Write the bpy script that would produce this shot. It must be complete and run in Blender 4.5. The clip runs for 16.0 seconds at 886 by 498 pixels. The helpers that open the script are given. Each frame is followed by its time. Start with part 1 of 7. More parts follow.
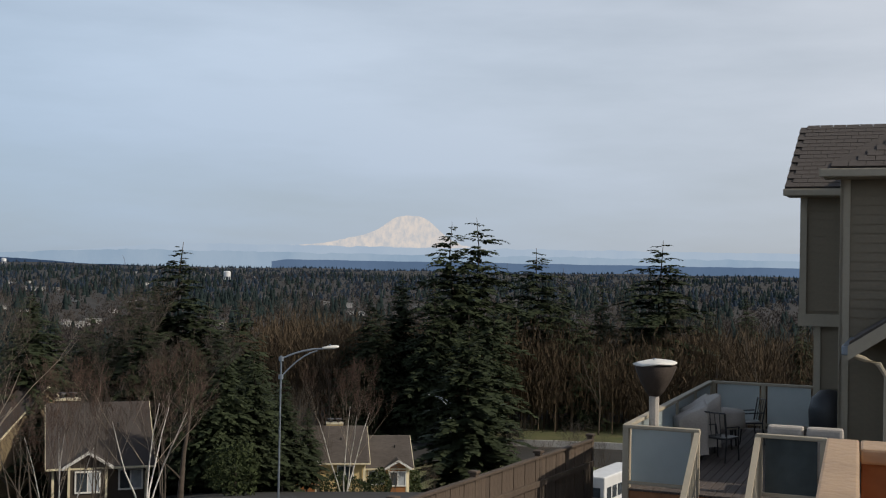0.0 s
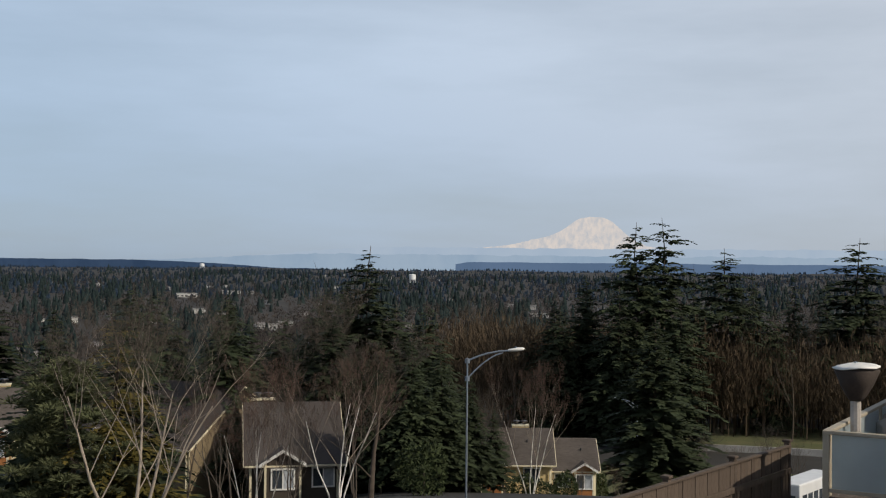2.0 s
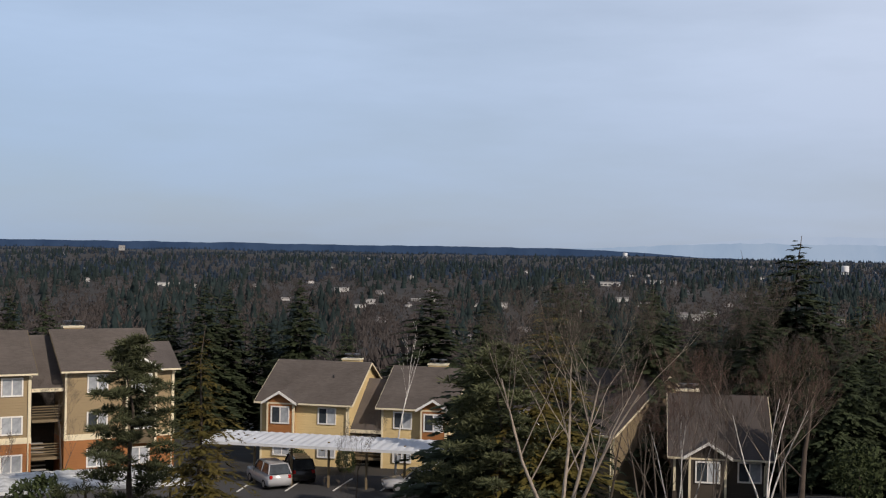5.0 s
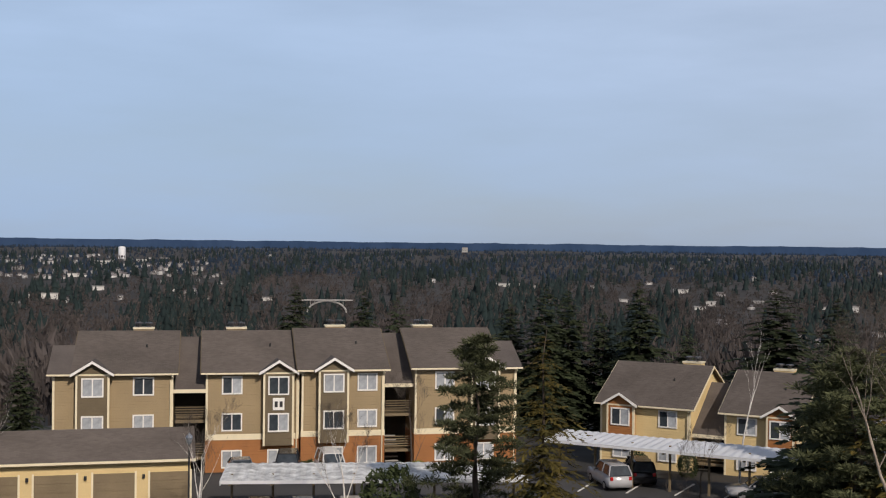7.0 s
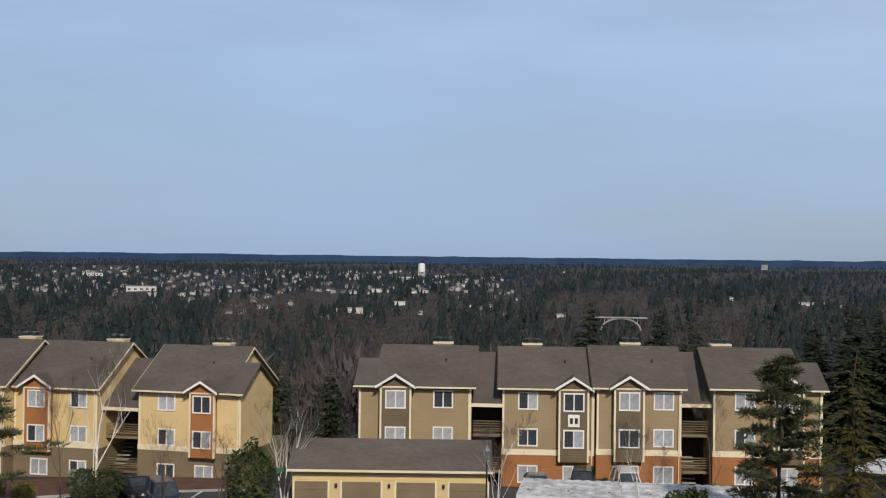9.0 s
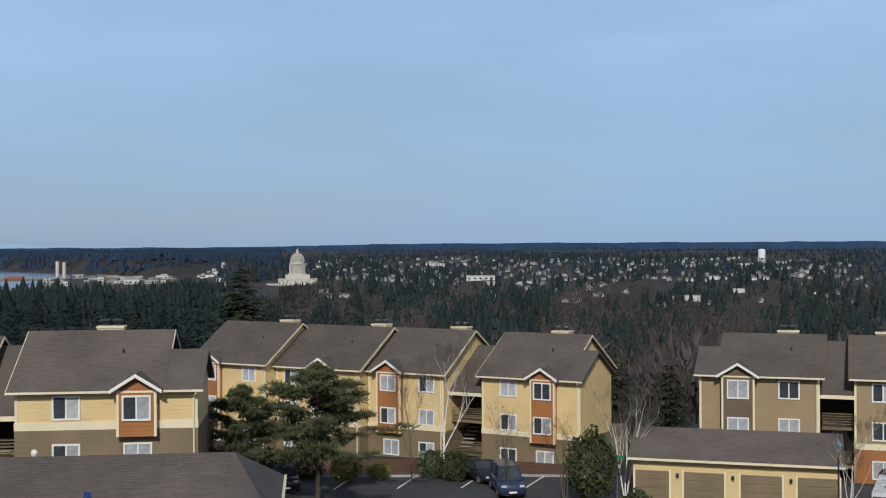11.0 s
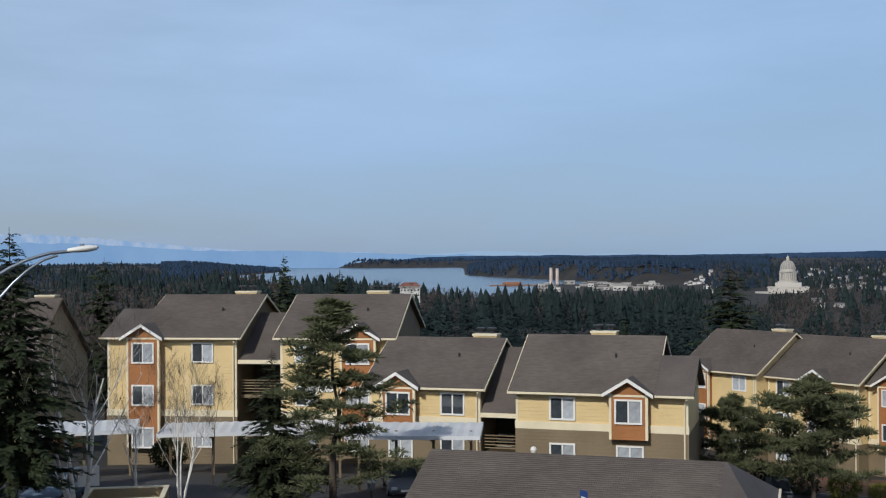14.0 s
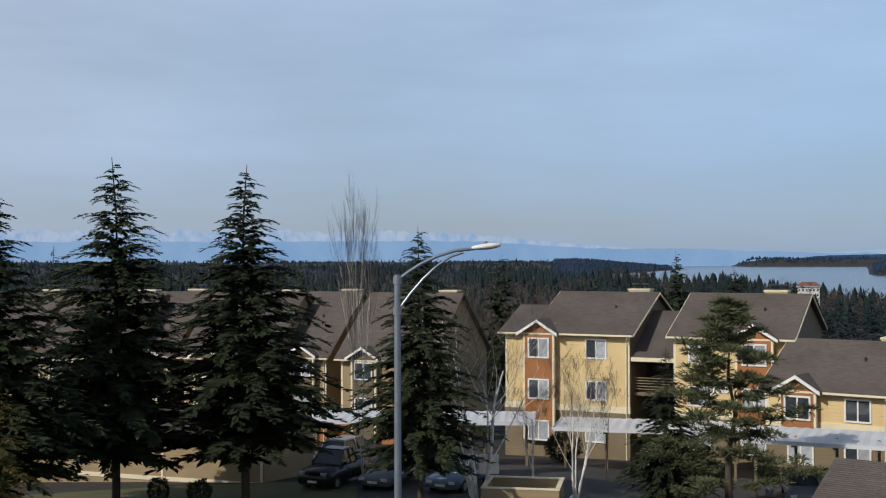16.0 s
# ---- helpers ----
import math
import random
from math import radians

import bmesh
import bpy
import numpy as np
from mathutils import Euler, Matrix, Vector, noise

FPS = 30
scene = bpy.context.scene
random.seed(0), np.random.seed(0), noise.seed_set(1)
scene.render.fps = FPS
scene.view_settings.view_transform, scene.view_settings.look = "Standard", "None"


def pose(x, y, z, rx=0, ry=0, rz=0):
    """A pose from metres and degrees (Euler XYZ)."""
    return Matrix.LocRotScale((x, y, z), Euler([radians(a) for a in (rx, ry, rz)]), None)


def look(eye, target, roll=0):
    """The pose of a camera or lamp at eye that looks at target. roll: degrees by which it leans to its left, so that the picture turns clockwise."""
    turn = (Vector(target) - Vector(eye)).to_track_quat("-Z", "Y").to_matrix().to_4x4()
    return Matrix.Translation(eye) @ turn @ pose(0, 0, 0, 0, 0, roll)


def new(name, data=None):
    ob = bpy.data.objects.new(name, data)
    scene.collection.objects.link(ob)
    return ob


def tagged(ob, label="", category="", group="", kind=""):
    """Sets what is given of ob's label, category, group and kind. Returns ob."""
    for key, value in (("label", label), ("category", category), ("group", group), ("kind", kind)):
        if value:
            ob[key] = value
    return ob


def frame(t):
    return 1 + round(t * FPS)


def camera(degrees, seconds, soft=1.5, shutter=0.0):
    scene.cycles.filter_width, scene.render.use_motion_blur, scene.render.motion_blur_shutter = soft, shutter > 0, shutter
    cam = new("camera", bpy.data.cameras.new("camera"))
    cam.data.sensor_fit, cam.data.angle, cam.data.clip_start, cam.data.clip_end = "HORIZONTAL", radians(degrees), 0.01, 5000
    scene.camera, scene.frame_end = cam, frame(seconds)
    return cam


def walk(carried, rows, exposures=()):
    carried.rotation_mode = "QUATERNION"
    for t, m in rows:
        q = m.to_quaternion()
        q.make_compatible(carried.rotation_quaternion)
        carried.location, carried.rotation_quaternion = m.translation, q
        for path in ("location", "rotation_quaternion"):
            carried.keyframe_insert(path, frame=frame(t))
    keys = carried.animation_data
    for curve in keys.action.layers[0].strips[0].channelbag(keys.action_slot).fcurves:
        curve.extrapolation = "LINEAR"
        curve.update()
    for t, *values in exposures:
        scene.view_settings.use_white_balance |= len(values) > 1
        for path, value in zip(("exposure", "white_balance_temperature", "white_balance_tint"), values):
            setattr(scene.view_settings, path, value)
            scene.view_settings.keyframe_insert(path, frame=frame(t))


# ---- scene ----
cam = camera(41.32, 16.0, soft=1.15)
EYE, ARM = 17.0, 0.458      # eye height over the lower car park; radius at which the camera is swung round the body
TURNS = [                   # seconds, yaw, pitch, roll in degrees
    (0.0, -0.00, 0.75, -1.06),
    (0.5, 1.70, 0.61, -0.93),
    (1.0, 3.79, 0.76, -0.82),
    (1.5, 6.38, 0.57, -0.53),
    (2.0, 8.91, 0.73, -0.55),
    (2.5, 11.65, 0.78, -0.62),
    (3.0, 15.00, 0.55, -0.92),
    (3.2, 16.40, 0.39, -0.89),
    (5.3, 31.86, -0.05, -0.82),
    (5.5, 33.66, -0.04, -0.67),
    (6.0, 37.97, -0.00, -0.79),
    (6.5, 41.70, -0.02, -0.69),
    (7.0, 45.66, -0.23, -0.67),
    (7.5, 49.46, -0.32, -0.82),
    (8.0, 52.67, -0.23, -1.07),
    (8.2, 54.07, -0.06, -1.07),
    (10.3, 70.09, -0.06, -0.18),
    (10.5, 71.76, -0.29, -0.18),
    (11.0, 76.11, -0.20, 0.31),
    (11.5, 80.52, 0.16, 0.03),
    (12.0, 84.10, 0.30, 0.30),
    (12.5, 87.94, 0.06, 0.36),
    (13.0, 91.21, 0.28, 0.42),
    (13.5, 95.43, 0.06, 0.50),
    (14.0, 99.53, 0.29, 0.39),
    (14.5, 104.26, 0.71, 0.55),
    (15.0, 109.11, 0.46, 0.23),
    (15.5, 113.99, 0.29, 0.18),
    (16.0, 118.41, 0.28, 0.22),
]
walk(cam, [(t, pose(-ARM * math.sin(radians(a)), ARM * (math.cos(radians(a)) - 1), EYE, 90 + p, r, a)) for t, a, p, r in TURNS],
     [(0.0, 0.0, 6900, 10), (3.2, 0.0, 6900, 10), (5.3, 0.05, 6850, 16), (8.2, 0.0, 6750, 16), (10.3, -0.05, 6350, 10), (12.5, -0.07, 6080, 10), (14.5, -0.05, 6120, 10), (16.0, -0.03, 6400, 11)])

# ---- sky and sun ----
SUN_TO = Vector((0.78, -0.25, 0.57)).normalized()
world = bpy.data.worlds.new("sky")
scene.world = world
world.use_nodes = True
wn, wl = world.node_tree.nodes, world.node_tree.links
wn.clear()
sky = wn.new("ShaderNodeTexSky")
sky.sky_type, sky.sun_disc = "NISHITA", False
sky.sun_elevation = math.asin(SUN_TO.z)
sky.sun_rotation = math.atan2(SUN_TO.x, SUN_TO.y)
sky.air_density, sky.dust_density, sky.ozone_density = 1.0, 0.6, 1.5
wco = wn.new("ShaderNodeTexCoord")
wmap = wn.new("ShaderNodeMapping")
wmap.inputs["Scale"].default_value = (1.0, 1.0, 5.0)
cirrus = wn.new("ShaderNodeTexNoise")
cirrus.inputs["Scale"].default_value, cirrus.inputs["Detail"].default_value, cirrus.inputs["Roughness"].default_value = 1.6, 6.0, 0.55
veil = wn.new("ShaderNodeMapRange")
for key, v in (("From Min", 0.32), ("From Max", 0.68), ("To Min", 0.55), ("To Max", 1.0)):
    veil.inputs[key].default_value = v
gain = wn.new("ShaderNodeVectorMath")
gain.operation = "SCALE"
gain.inputs["Scale"].default_value = 0.055
glare = wn.new("ShaderNodeVectorMath")          # the thin cloud is whiter towards the sun
glare.operation = "DOT_PRODUCT"
glare.inputs[1].default_value = SUN_TO
side = wn.new("ShaderNodeMapRange")
for key, v in (("From Min", -0.75), ("From Max", 0.3)):
    side.inputs[key].default_value = v
tone = wn.new("ShaderNodeMix")
tone.data_type = "RGBA"
tone.inputs["A"].default_value, tone.inputs["B"].default_value = (0.378, 0.55, 0.79, 1), (0.60, 0.65, 0.74, 1)
high = wn.new("ShaderNodeSeparateXYZ")          # and thins out overhead
fade = wn.new("ShaderNodeMapRange")
for key, v in (("From Min", 0.22), ("From Max", 0.6), ("To Min", 1.0), ("To Max", 0.25)):
    fade.inputs[key].default_value = v
cover = wn.new("ShaderNodeMath")
cover.operation = "MULTIPLY"
thin = wn.new("ShaderNodeMix")
thin.data_type = "RGBA"
low_sky = wn.new("ShaderNodeMapRange")
for key, v in (("From Min", 0.0), ("From Max", 0.17), ("To Min", 0.88), ("To Max", 1.06)):
    low_sky.inputs[key].default_value = v
wl.new(high.outputs["Z"], low_sky.inputs["Value"])
for a_, b_ in ((wco.outputs["Generated"], glare.inputs[0]), (wco.outputs["Generated"], high.inputs[0]), (glare.outputs["Value"], side.inputs["Value"]),
               (side.outputs["Result"], tone.inputs["Factor"]), (tone.outputs["Result"], thin.inputs["B"]), (high.outputs["Z"], fade.inputs["Value"]),
               (fade.outputs["Result"], cover.inputs[0]), (veil.outputs["Result"], cover.inputs[1]), (cover.outputs[0], thin.inputs["Factor"])):
    wl.new(a_, b_)
wbg, wout = wn.new("ShaderNodeBackground"), wn.new("ShaderNodeOutputWorld")
wl.new(wco.outputs["Generated"], wmap.inputs["Vector"])
wl.new(wmap.outputs["Vector"], cirrus.inputs["Vector"])
wl.new(cirrus.outputs["Fac"], veil.inputs["Value"])
wl.new(sky.outputs["Color"], gain.inputs[0])
wl.new(gain.outputs["Vector"], thin.inputs["A"])
wl.new(thin.outputs["Result"], wbg.inputs["Color"])
wl.new(low_sky.outputs["Result"], wbg.inputs["Strength"])
wl.new(wbg.outputs["Background"], wout.inputs["Surface"])
sun = new("sun", bpy.data.lights.new("sun", "SUN"))
sun.data.energy, sun.data.angle, sun.data.color = 3.0, radians(0.8), (1.0, 0.93, 0.82)
sun.matrix_world = look(SUN_TO * 100, (0, 0, 0))


# ---- materials ----
def mat(name, col, rough=0.7, var=0.25, scale=3.0, fine=30.0, bump=0.2, metal=0.0, lap=0.0, axis="Z", alt=None, pick=0.0, spec=0.5, depth=0.02, space="Object"):
    """A surface: base colour with broad and fine variation, fine relief, and laps every `lap` metres along an axis."""
    m = bpy.data.materials.new(name)
    m.use_nodes = True
    n, l = m.node_tree.nodes, m.node_tree.links
    b = n["Principled BSDF"]
    b.inputs["Roughness"].default_value, b.inputs["Metallic"].default_value = rough, metal
    b.inputs["Specular IOR Level"].default_value = spec
    co = n.new("ShaderNodeTexCoord")
    big, small = n.new("ShaderNodeTexNoise"), n.new("ShaderNodeTexNoise")
    for t, s in ((big, scale), (small, fine)):
        t.inputs["Scale"].default_value, t.inputs["Detail"].default_value = s, 4.0
        l.new(co.outputs[space], t.inputs["Vector"])
    add = n.new("ShaderNodeMath")
    add.operation = "MULTIPLY_ADD"
    add.inputs[1].default_value = 0.45
    l.new(small.outputs["Fac"], add.inputs[0])
    l.new(big.outputs["Fac"], add.inputs[2])
    rng = n.new("ShaderNodeMapRange")
    rng.inputs["From Min"].default_value, rng.inputs["From Max"].default_value = 0.45, 1.0
    l.new(add.outputs[0], rng.inputs["Value"])
    mix = n.new("ShaderNodeMix")
    mix.data_type = "RGBA"
    hi = alt or [min(1, c * (1 + var)) for c in col]
    lo = [c * (1 - var) for c in col]
    mix.inputs["A"].default_value, mix.inputs["B"].default_value = (*lo, 1), (*hi, 1)
    l.new(rng.outputs["Result"], mix.inputs["Factor"])
    out = mix.outputs["Result"]
    if pick:
        info, hsv = n.new("ShaderNodeObjectInfo"), n.new("ShaderNodeHueSaturation")
        geo = n.new("ShaderNodeNewGeometry")
        s = n.new("ShaderNodeMath")
        s.operation = "ADD"
        l.new(info.outputs["Random"], s.inputs[0])
        l.new(geo.outputs["Random Per Island"], s.inputs[1])
        r2 = n.new("ShaderNodeMapRange")
        r2.inputs["From Max"].default_value = 2.0
        r2.inputs["To Min"].default_value, r2.inputs["To Max"].default_value = 1 - pick, 1 + pick
        l.new(s.outputs[0], r2.inputs["Value"])
        l.new(r2.outputs["Result"], hsv.inputs["Value"])
        l.new(out, hsv.inputs["Color"])
        out = hsv.outputs["Color"]
    l.new(out, b.inputs["Base Color"])
    h = small.outputs["Fac"]
    if lap:
        sep, md = n.new("ShaderNodeSeparateXYZ"), n.new("ShaderNodeMath")
        md.operation = "FRACT"
        dv = n.new("ShaderNodeMath")
        dv.operation = "DIVIDE"
        dv.inputs[1].default_value = lap
        l.new(co.outputs[space], sep.inputs[0])
        l.new(sep.outputs[axis], dv.inputs[0])
        l.new(dv.outputs[0], md.inputs[0])
        inv = n.new("ShaderNodeMath")
        inv.operation = "SUBTRACT"
        inv.inputs[0].default_value = 1.0
        l.new(md.outputs[0], inv.inputs[1])
        sm = n.new("ShaderNodeMath")
        sm.operation = "MULTIPLY_ADD"
        sm.inputs[1].default_value = 0.12
        l.new(small.outputs["Fac"], sm.inputs[0])
        l.new(inv.outputs[0], sm.inputs[2])
        h = sm.outputs[0]
    bp = n.new("ShaderNodeBump")
    bp.inputs["Strength"].default_value, bp.inputs["Distance"].default_value = bump, depth
    l.new(h, bp.inputs["Height"])
    l.new(bp.outputs["Normal"], b.inputs["Normal"])
    return m


TAN = mat("tan_siding", (0.30, 0.225, 0.125), 0.75, 0.12, 0.5, 12, 0.9, lap=0.2)
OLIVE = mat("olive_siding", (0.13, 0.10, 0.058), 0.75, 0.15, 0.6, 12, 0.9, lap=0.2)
YELLOW = mat("yellow_siding", (0.65, 0.495, 0.245), 0.75, 0.1, 0.5, 12, 0.9, lap=0.2)
ORANGE = mat("rust_orange_siding", (0.33, 0.135, 0.042), 0.75, 0.15, 0.6, 12, 0.9, lap=0.2)
UMBER = mat("umber_siding", (0.19, 0.145, 0.085), 0.75, 0.15, 0.6, 12, 0.9, lap=0.2)
CREAM = mat("cream_trim", (0.74, 0.66, 0.47), 0.6, 0.08, 1.0, 15, 0.1)
WHITE = mat("white_paint", (0.78, 0.77, 0.73), 0.5, 0.06, 1.0, 15, 0.1)
SHINGLE = mat("brown_shingle", (0.105, 0.088, 0.078), 0.9, 0.3, 0.45, 9, 0.8, lap=0.14, axis="Y", depth=0.03)
SHINGLETAB = mat("brown_shingle_tab", (0.100, 0.085, 0.076), 0.92, 0.22, 0.35, 20, 0.4, pick=0.22)
SHINGLE_DARK = mat("dark_shingle", (0.07, 0.058, 0.052), 0.9, 0.3, 0.45, 9, 0.8, lap=0.14, axis="Y", depth=0.03)
BLIND = mat("window_blind", (0.40, 0.43, 0.46), 0.1, 0.4, 0.7, 3, 0.1, pick=0.3)
GLASS = mat("window_glass", (0.045, 0.055, 0.065), 0.06, 0.5, 0.9, 3, 0.02)
# brown siding with the trees' shade put into its colour
SHADEBROWN = mat("tree_shaded_siding", (0.055, 0.043, 0.032), 0.75, 0.15, 0.6, 12, 0.9, lap=0.2)
DARK = mat("recess_shade", (0.03, 0.026, 0.022), 0.8, 0.3)
METAL = mat("galvanised_steel", (0.26, 0.30, 0.35), 0.45, 0.15, 2, 25, 0.05, metal=0.6)
BLACKMETAL = mat("black_metal", (0.025, 0.025, 0.027), 0.45, 0.2)
CARPORT = mat("white_ribbed_metal", (0.64, 0.66, 0.68), 0.5, 0.10, 0.4, 7, 0.05)
MOSSY = mat("mossy_ribbed_metal", (0.56, 0.57, 0.56), 0.6, 0.6, 1.6, 9, 0.1)
ASPHALT = mat("asphalt", (0.05, 0.05, 0.053), 0.9, 0.35, 0.12, 6, 0.3)
PAINTLINE = mat("road_paint", (0.7, 0.7, 0.68), 0.7, 0.2, 2, 20, 0.1)
CONCRETE = mat("concrete", (0.36, 0.35, 0.33), 0.85, 0.2, 0.4, 12, 0.2)
MULCH = mat("bark_mulch", (0.105, 0.048, 0.028), 0.95, 0.4, 1.0, 14, 0.6)
LAWN = mat("winter_grass", (0.085, 0.115, 0.030), 0.95, 0.35, 0.25, 8, 0.5, alt=(0.13, 0.115, 0.05))
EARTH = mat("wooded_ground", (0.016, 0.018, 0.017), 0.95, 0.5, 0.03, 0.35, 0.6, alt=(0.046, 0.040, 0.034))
NEEDLE = mat("fir_needles", (0.040, 0.053, 0.026), 0.8, 0.4, 0.5, 6, 0.1, pick=0.4, spec=0.2)
PINE = mat("pine_needles", (0.085, 0.095, 0.047), 0.85, 0.4, 0.6, 6, 0.1, pick=0.45, spec=0.2)
CEDAR = mat("golden_cedar_foliage", (0.075, 0.082, 0.022), 0.85, 0.4, 0.6, 6, 0.1, alt=(0.19, 0.135, 0.032), pick=0.4, spec=0.2)
PALELIMB = mat("pale_brown_limbs", (0.30, 0.25, 0.20), 0.85, 0.3, 3, 14, 0.3)
BARK = mat("bark", (0.075, 0.058, 0.045), 0.95, 0.4, 2, 15, 0.8)
BIRCHBARK = mat("birch_bark", (0.72, 0.69, 0.64), 0.8, 0.35, 3, 14, 0.4)
TWIG = mat("bare_twigs", (0.092, 0.075, 0.060), 0.9, 0.3, 1, 8, 0.2, pick=0.35)
REDTWIG = mat("reddish_twigs", (0.095, 0.060, 0.046), 0.9, 0.3, 1, 8, 0.2, pick=0.35)
# firs farther off: distance haze is mixed into the needle colour as blue
SHOREFIR = mat("hazed_shore_fir", (0.026, 0.046, 0.082), 0.95, 0.25, 0.006, 0.1, 0.0, pick=0.15, spec=0.1)
FARTHEST = mat("hazed_far_fir", (0.022, 0.036, 0.056), 0.95, 0.3, 0.006, 0.1, 0.0, pick=0.2, spec=0.1)
FARFIR = mat("hazed_distant_fir", (0.020, 0.031, 0.031), 0.95, 0.35, 0.01, 0.1, 0.0, pick=0.25, spec=0.1)
WARMBARE = mat("brown_bare_wood", (0.105, 0.078, 0.052), 0.95, 0.3, 0.05, 0.5, 0.0, pick=0.5, spec=0.1)
FARBARE = mat("distant_bare_wood", (0.066, 0.057, 0.054), 0.95, 0.3, 0.01, 0.1, 0.0, pick=0.35, spec=0.1)
WOODTWIG = mat("dark_woodland_twigs", (0.078, 0.060, 0.044), 0.9, 0.3, 1, 8, 0.2, pick=0.35)
SHRUB = mat("evergreen_shrub", (0.04, 0.055, 0.02), 0.85, 0.4, 1.5, 12, 0.1, pick=0.4, spec=0.3)
LIME = mat("yellow_green_shrub", (0.17, 0.18, 0.03), 0.85, 0.4, 1.5, 12, 0.1, pick=0.4, spec=0.3)
TAUPE = mat("taupe_siding", (0.235, 0.195, 0.14), 0.75, 0.12, 0.6, 14, 0.15)
TAUPETRIM = mat("taupe_trim", (0.40, 0.35, 0.27), 0.65, 0.1, 1, 14, 0.1)
DECKWOOD = mat("grey_brown_decking", (0.088, 0.070, 0.062), 0.75, 0.3, 1.2, 18, 0.3, pick=0.2)
CEDARWOOD = mat("stained_cedar", (0.30, 0.13, 0.055), 0.65, 0.3, 1.5, 22, 0.3)
RAILCAP = mat("pale_stained_rail", (0.44, 0.30, 0.19), 0.6, 0.18, 2.5, 25, 0.3)
FENCEWOOD = mat("weathered_fence", (0.08, 0.058, 0.043), 0.9, 0.35, 1.2, 14, 0.4, pick=0.3)
FROST = mat("frosted_glass", (0.55, 0.62, 0.64), 0.5, 0.1, 0.8, 4, 0.02)
FROST.node_tree.nodes["Principled BSDF"].inputs["Transmission Weight"].default_value = 0.55
CLOTH = mat("grey_furniture_cover", (0.44, 0.40, 0.36), 0.9, 0.2, 2, 30, 0.3)
UMBRELLA = mat("brown_umbrella_cloth", (0.05, 0.037, 0.03), 0.9, 0.3, 2, 30, 0.3)
RUBBER = mat("tyre_rubber", (0.018, 0.018, 0.019), 0.85, 0.2)
RIM = mat("alloy_rim", (0.4, 0.41, 0.42), 0.35, 0.1, metal=0.7)
REDLAMP = mat("red_lamp", (0.45, 0.02, 0.02), 0.2, 0.1)
CLEARLAMP = mat("clear_lamp", (0.6, 0.62, 0.63), 0.12, 0.1)
PAINTS = {k: mat(k + "_car_paint", c, 0.22, 0.08, 1, 30, 0.02) for k, c in dict(
    silver=(0.42, 0.43, 0.45), white=(0.72, 0.72, 0.71), black=(0.02, 0.02, 0.023), navy=(0.03, 0.045, 0.09),
    grey=(0.14, 0.15, 0.17), maroon=(0.10, 0.035, 0.05), steelblue=(0.12, 0.17, 0.24)).items()}


# ---- building blocks ----
def thing(name, label, category, m=None, group="", kind=""):
    ob = new(name)
    if m is not None:
        ob.matrix_world = m
    return tagged(ob, label, category, group, kind)


def mesh_of(name, bm, material, smooth=False):
    me = bpy.data.meshes.new(name)
    bmesh.ops.recalc_face_normals(bm, faces=bm.faces)
    bm.to_mesh(me)
    bm.free()
    me.materials.append(material)
    if smooth:
        me.shade_smooth()
    return me


def part(name, bm, material, parent, label="", m=None, smooth=False):
    """One mesh under a thing or a part; bm is a bmesh or a mesh that is shared."""
    me = bm if isinstance(bm, bpy.types.Mesh) else mesh_of(name, bm, material, smooth)
    ob = new(name, me)
    ob.parent = parent
    if m is not None:
        ob.matrix_local = m
    return tagged(ob, label)


def bx(bm, x0, x1, y0, y1, z0, z1, m=None):
    v = [bm.verts.new(p) for p in ((x0, y0, z0), (x1, y0, z0), (x1, y1, z0), (x0, y1, z0), (x0, y0, z1), (x1, y0, z1), (x1, y1, z1), (x0, y1, z1))]
    for f in ((0, 3, 2, 1), (4, 5, 6, 7), (0, 1, 5, 4), (1, 2, 6, 5), (2, 3, 7, 6), (3, 0, 4, 7)):
        bm.faces.new([v[i] for i in f])
    if m is not None:
        for p in v:
            p.co = m @ p.co
    return v


def box(*a, m=None):
    bm = bmesh.new()
    bx(bm, *a, m=m)
    return bm


def rounded(*a, r=0.03, seg=2):
    bm = box(*a)
    bmesh.ops.bevel(bm, geom=bm.edges[:], offset=r, segments=seg, affect="EDGES", profile=0.6)
    return bm


def prism(bm, poly, y0, y1, axis="Y"):
    """A polygon in x and z, drawn out from y0 to y1 (or, with axis X, a polygon in y and z from x0 to x1)."""
    put = (lambda a, b, c: (a, c, b)) if axis == "Y" else (lambda a, b, c: (c, a, b))
    f = [bm.verts.new(put(a, b, y0)) for a, b in poly]
    g = [bm.verts.new(put(a, b, y1)) for a, b in poly]
    bm.faces.new(f)
    bm.faces.new(g[::-1])
    for i in range(len(poly)):
        j = (i + 1) % len(poly)
        bm.faces.new((f[i], g[i], g[j], f[j]))


def tube(bm, pts, radii, sides=6, cap=True):
    rings = []
    for i, p in enumerate(pts):
        p = Vector(p)
        d = (Vector(pts[min(i + 1, len(pts) - 1)]) - Vector(pts[max(i - 1, 0)])).normalized()
        u = d.orthogonal().normalized()
        w = d.cross(u)
        r = radii[i] if hasattr(radii, "__len__") else radii
        rings.append([bm.verts.new(p + r * (math.cos(a) * u + math.sin(a) * w)) for a in [2 * math.pi * k / sides for k in range(sides)]])
    for a, b in zip(rings, rings[1:]):
        best = min(range(sides), key=lambda k: (a[0].co - b[k].co).length)
        b[:] = b[best:] + b[:best]
        for k in range(sides):
            bm.faces.new((a[k], a[(k + 1) % sides], b[(k + 1) % sides], b[k]))
    if cap:
        bm.faces.new(rings[0])
        bm.faces.new(rings[-1])


def rod(pts, radii, sides=8):
    bm = bmesh.new()
    tube(bm, pts, radii, sides)
    return bm


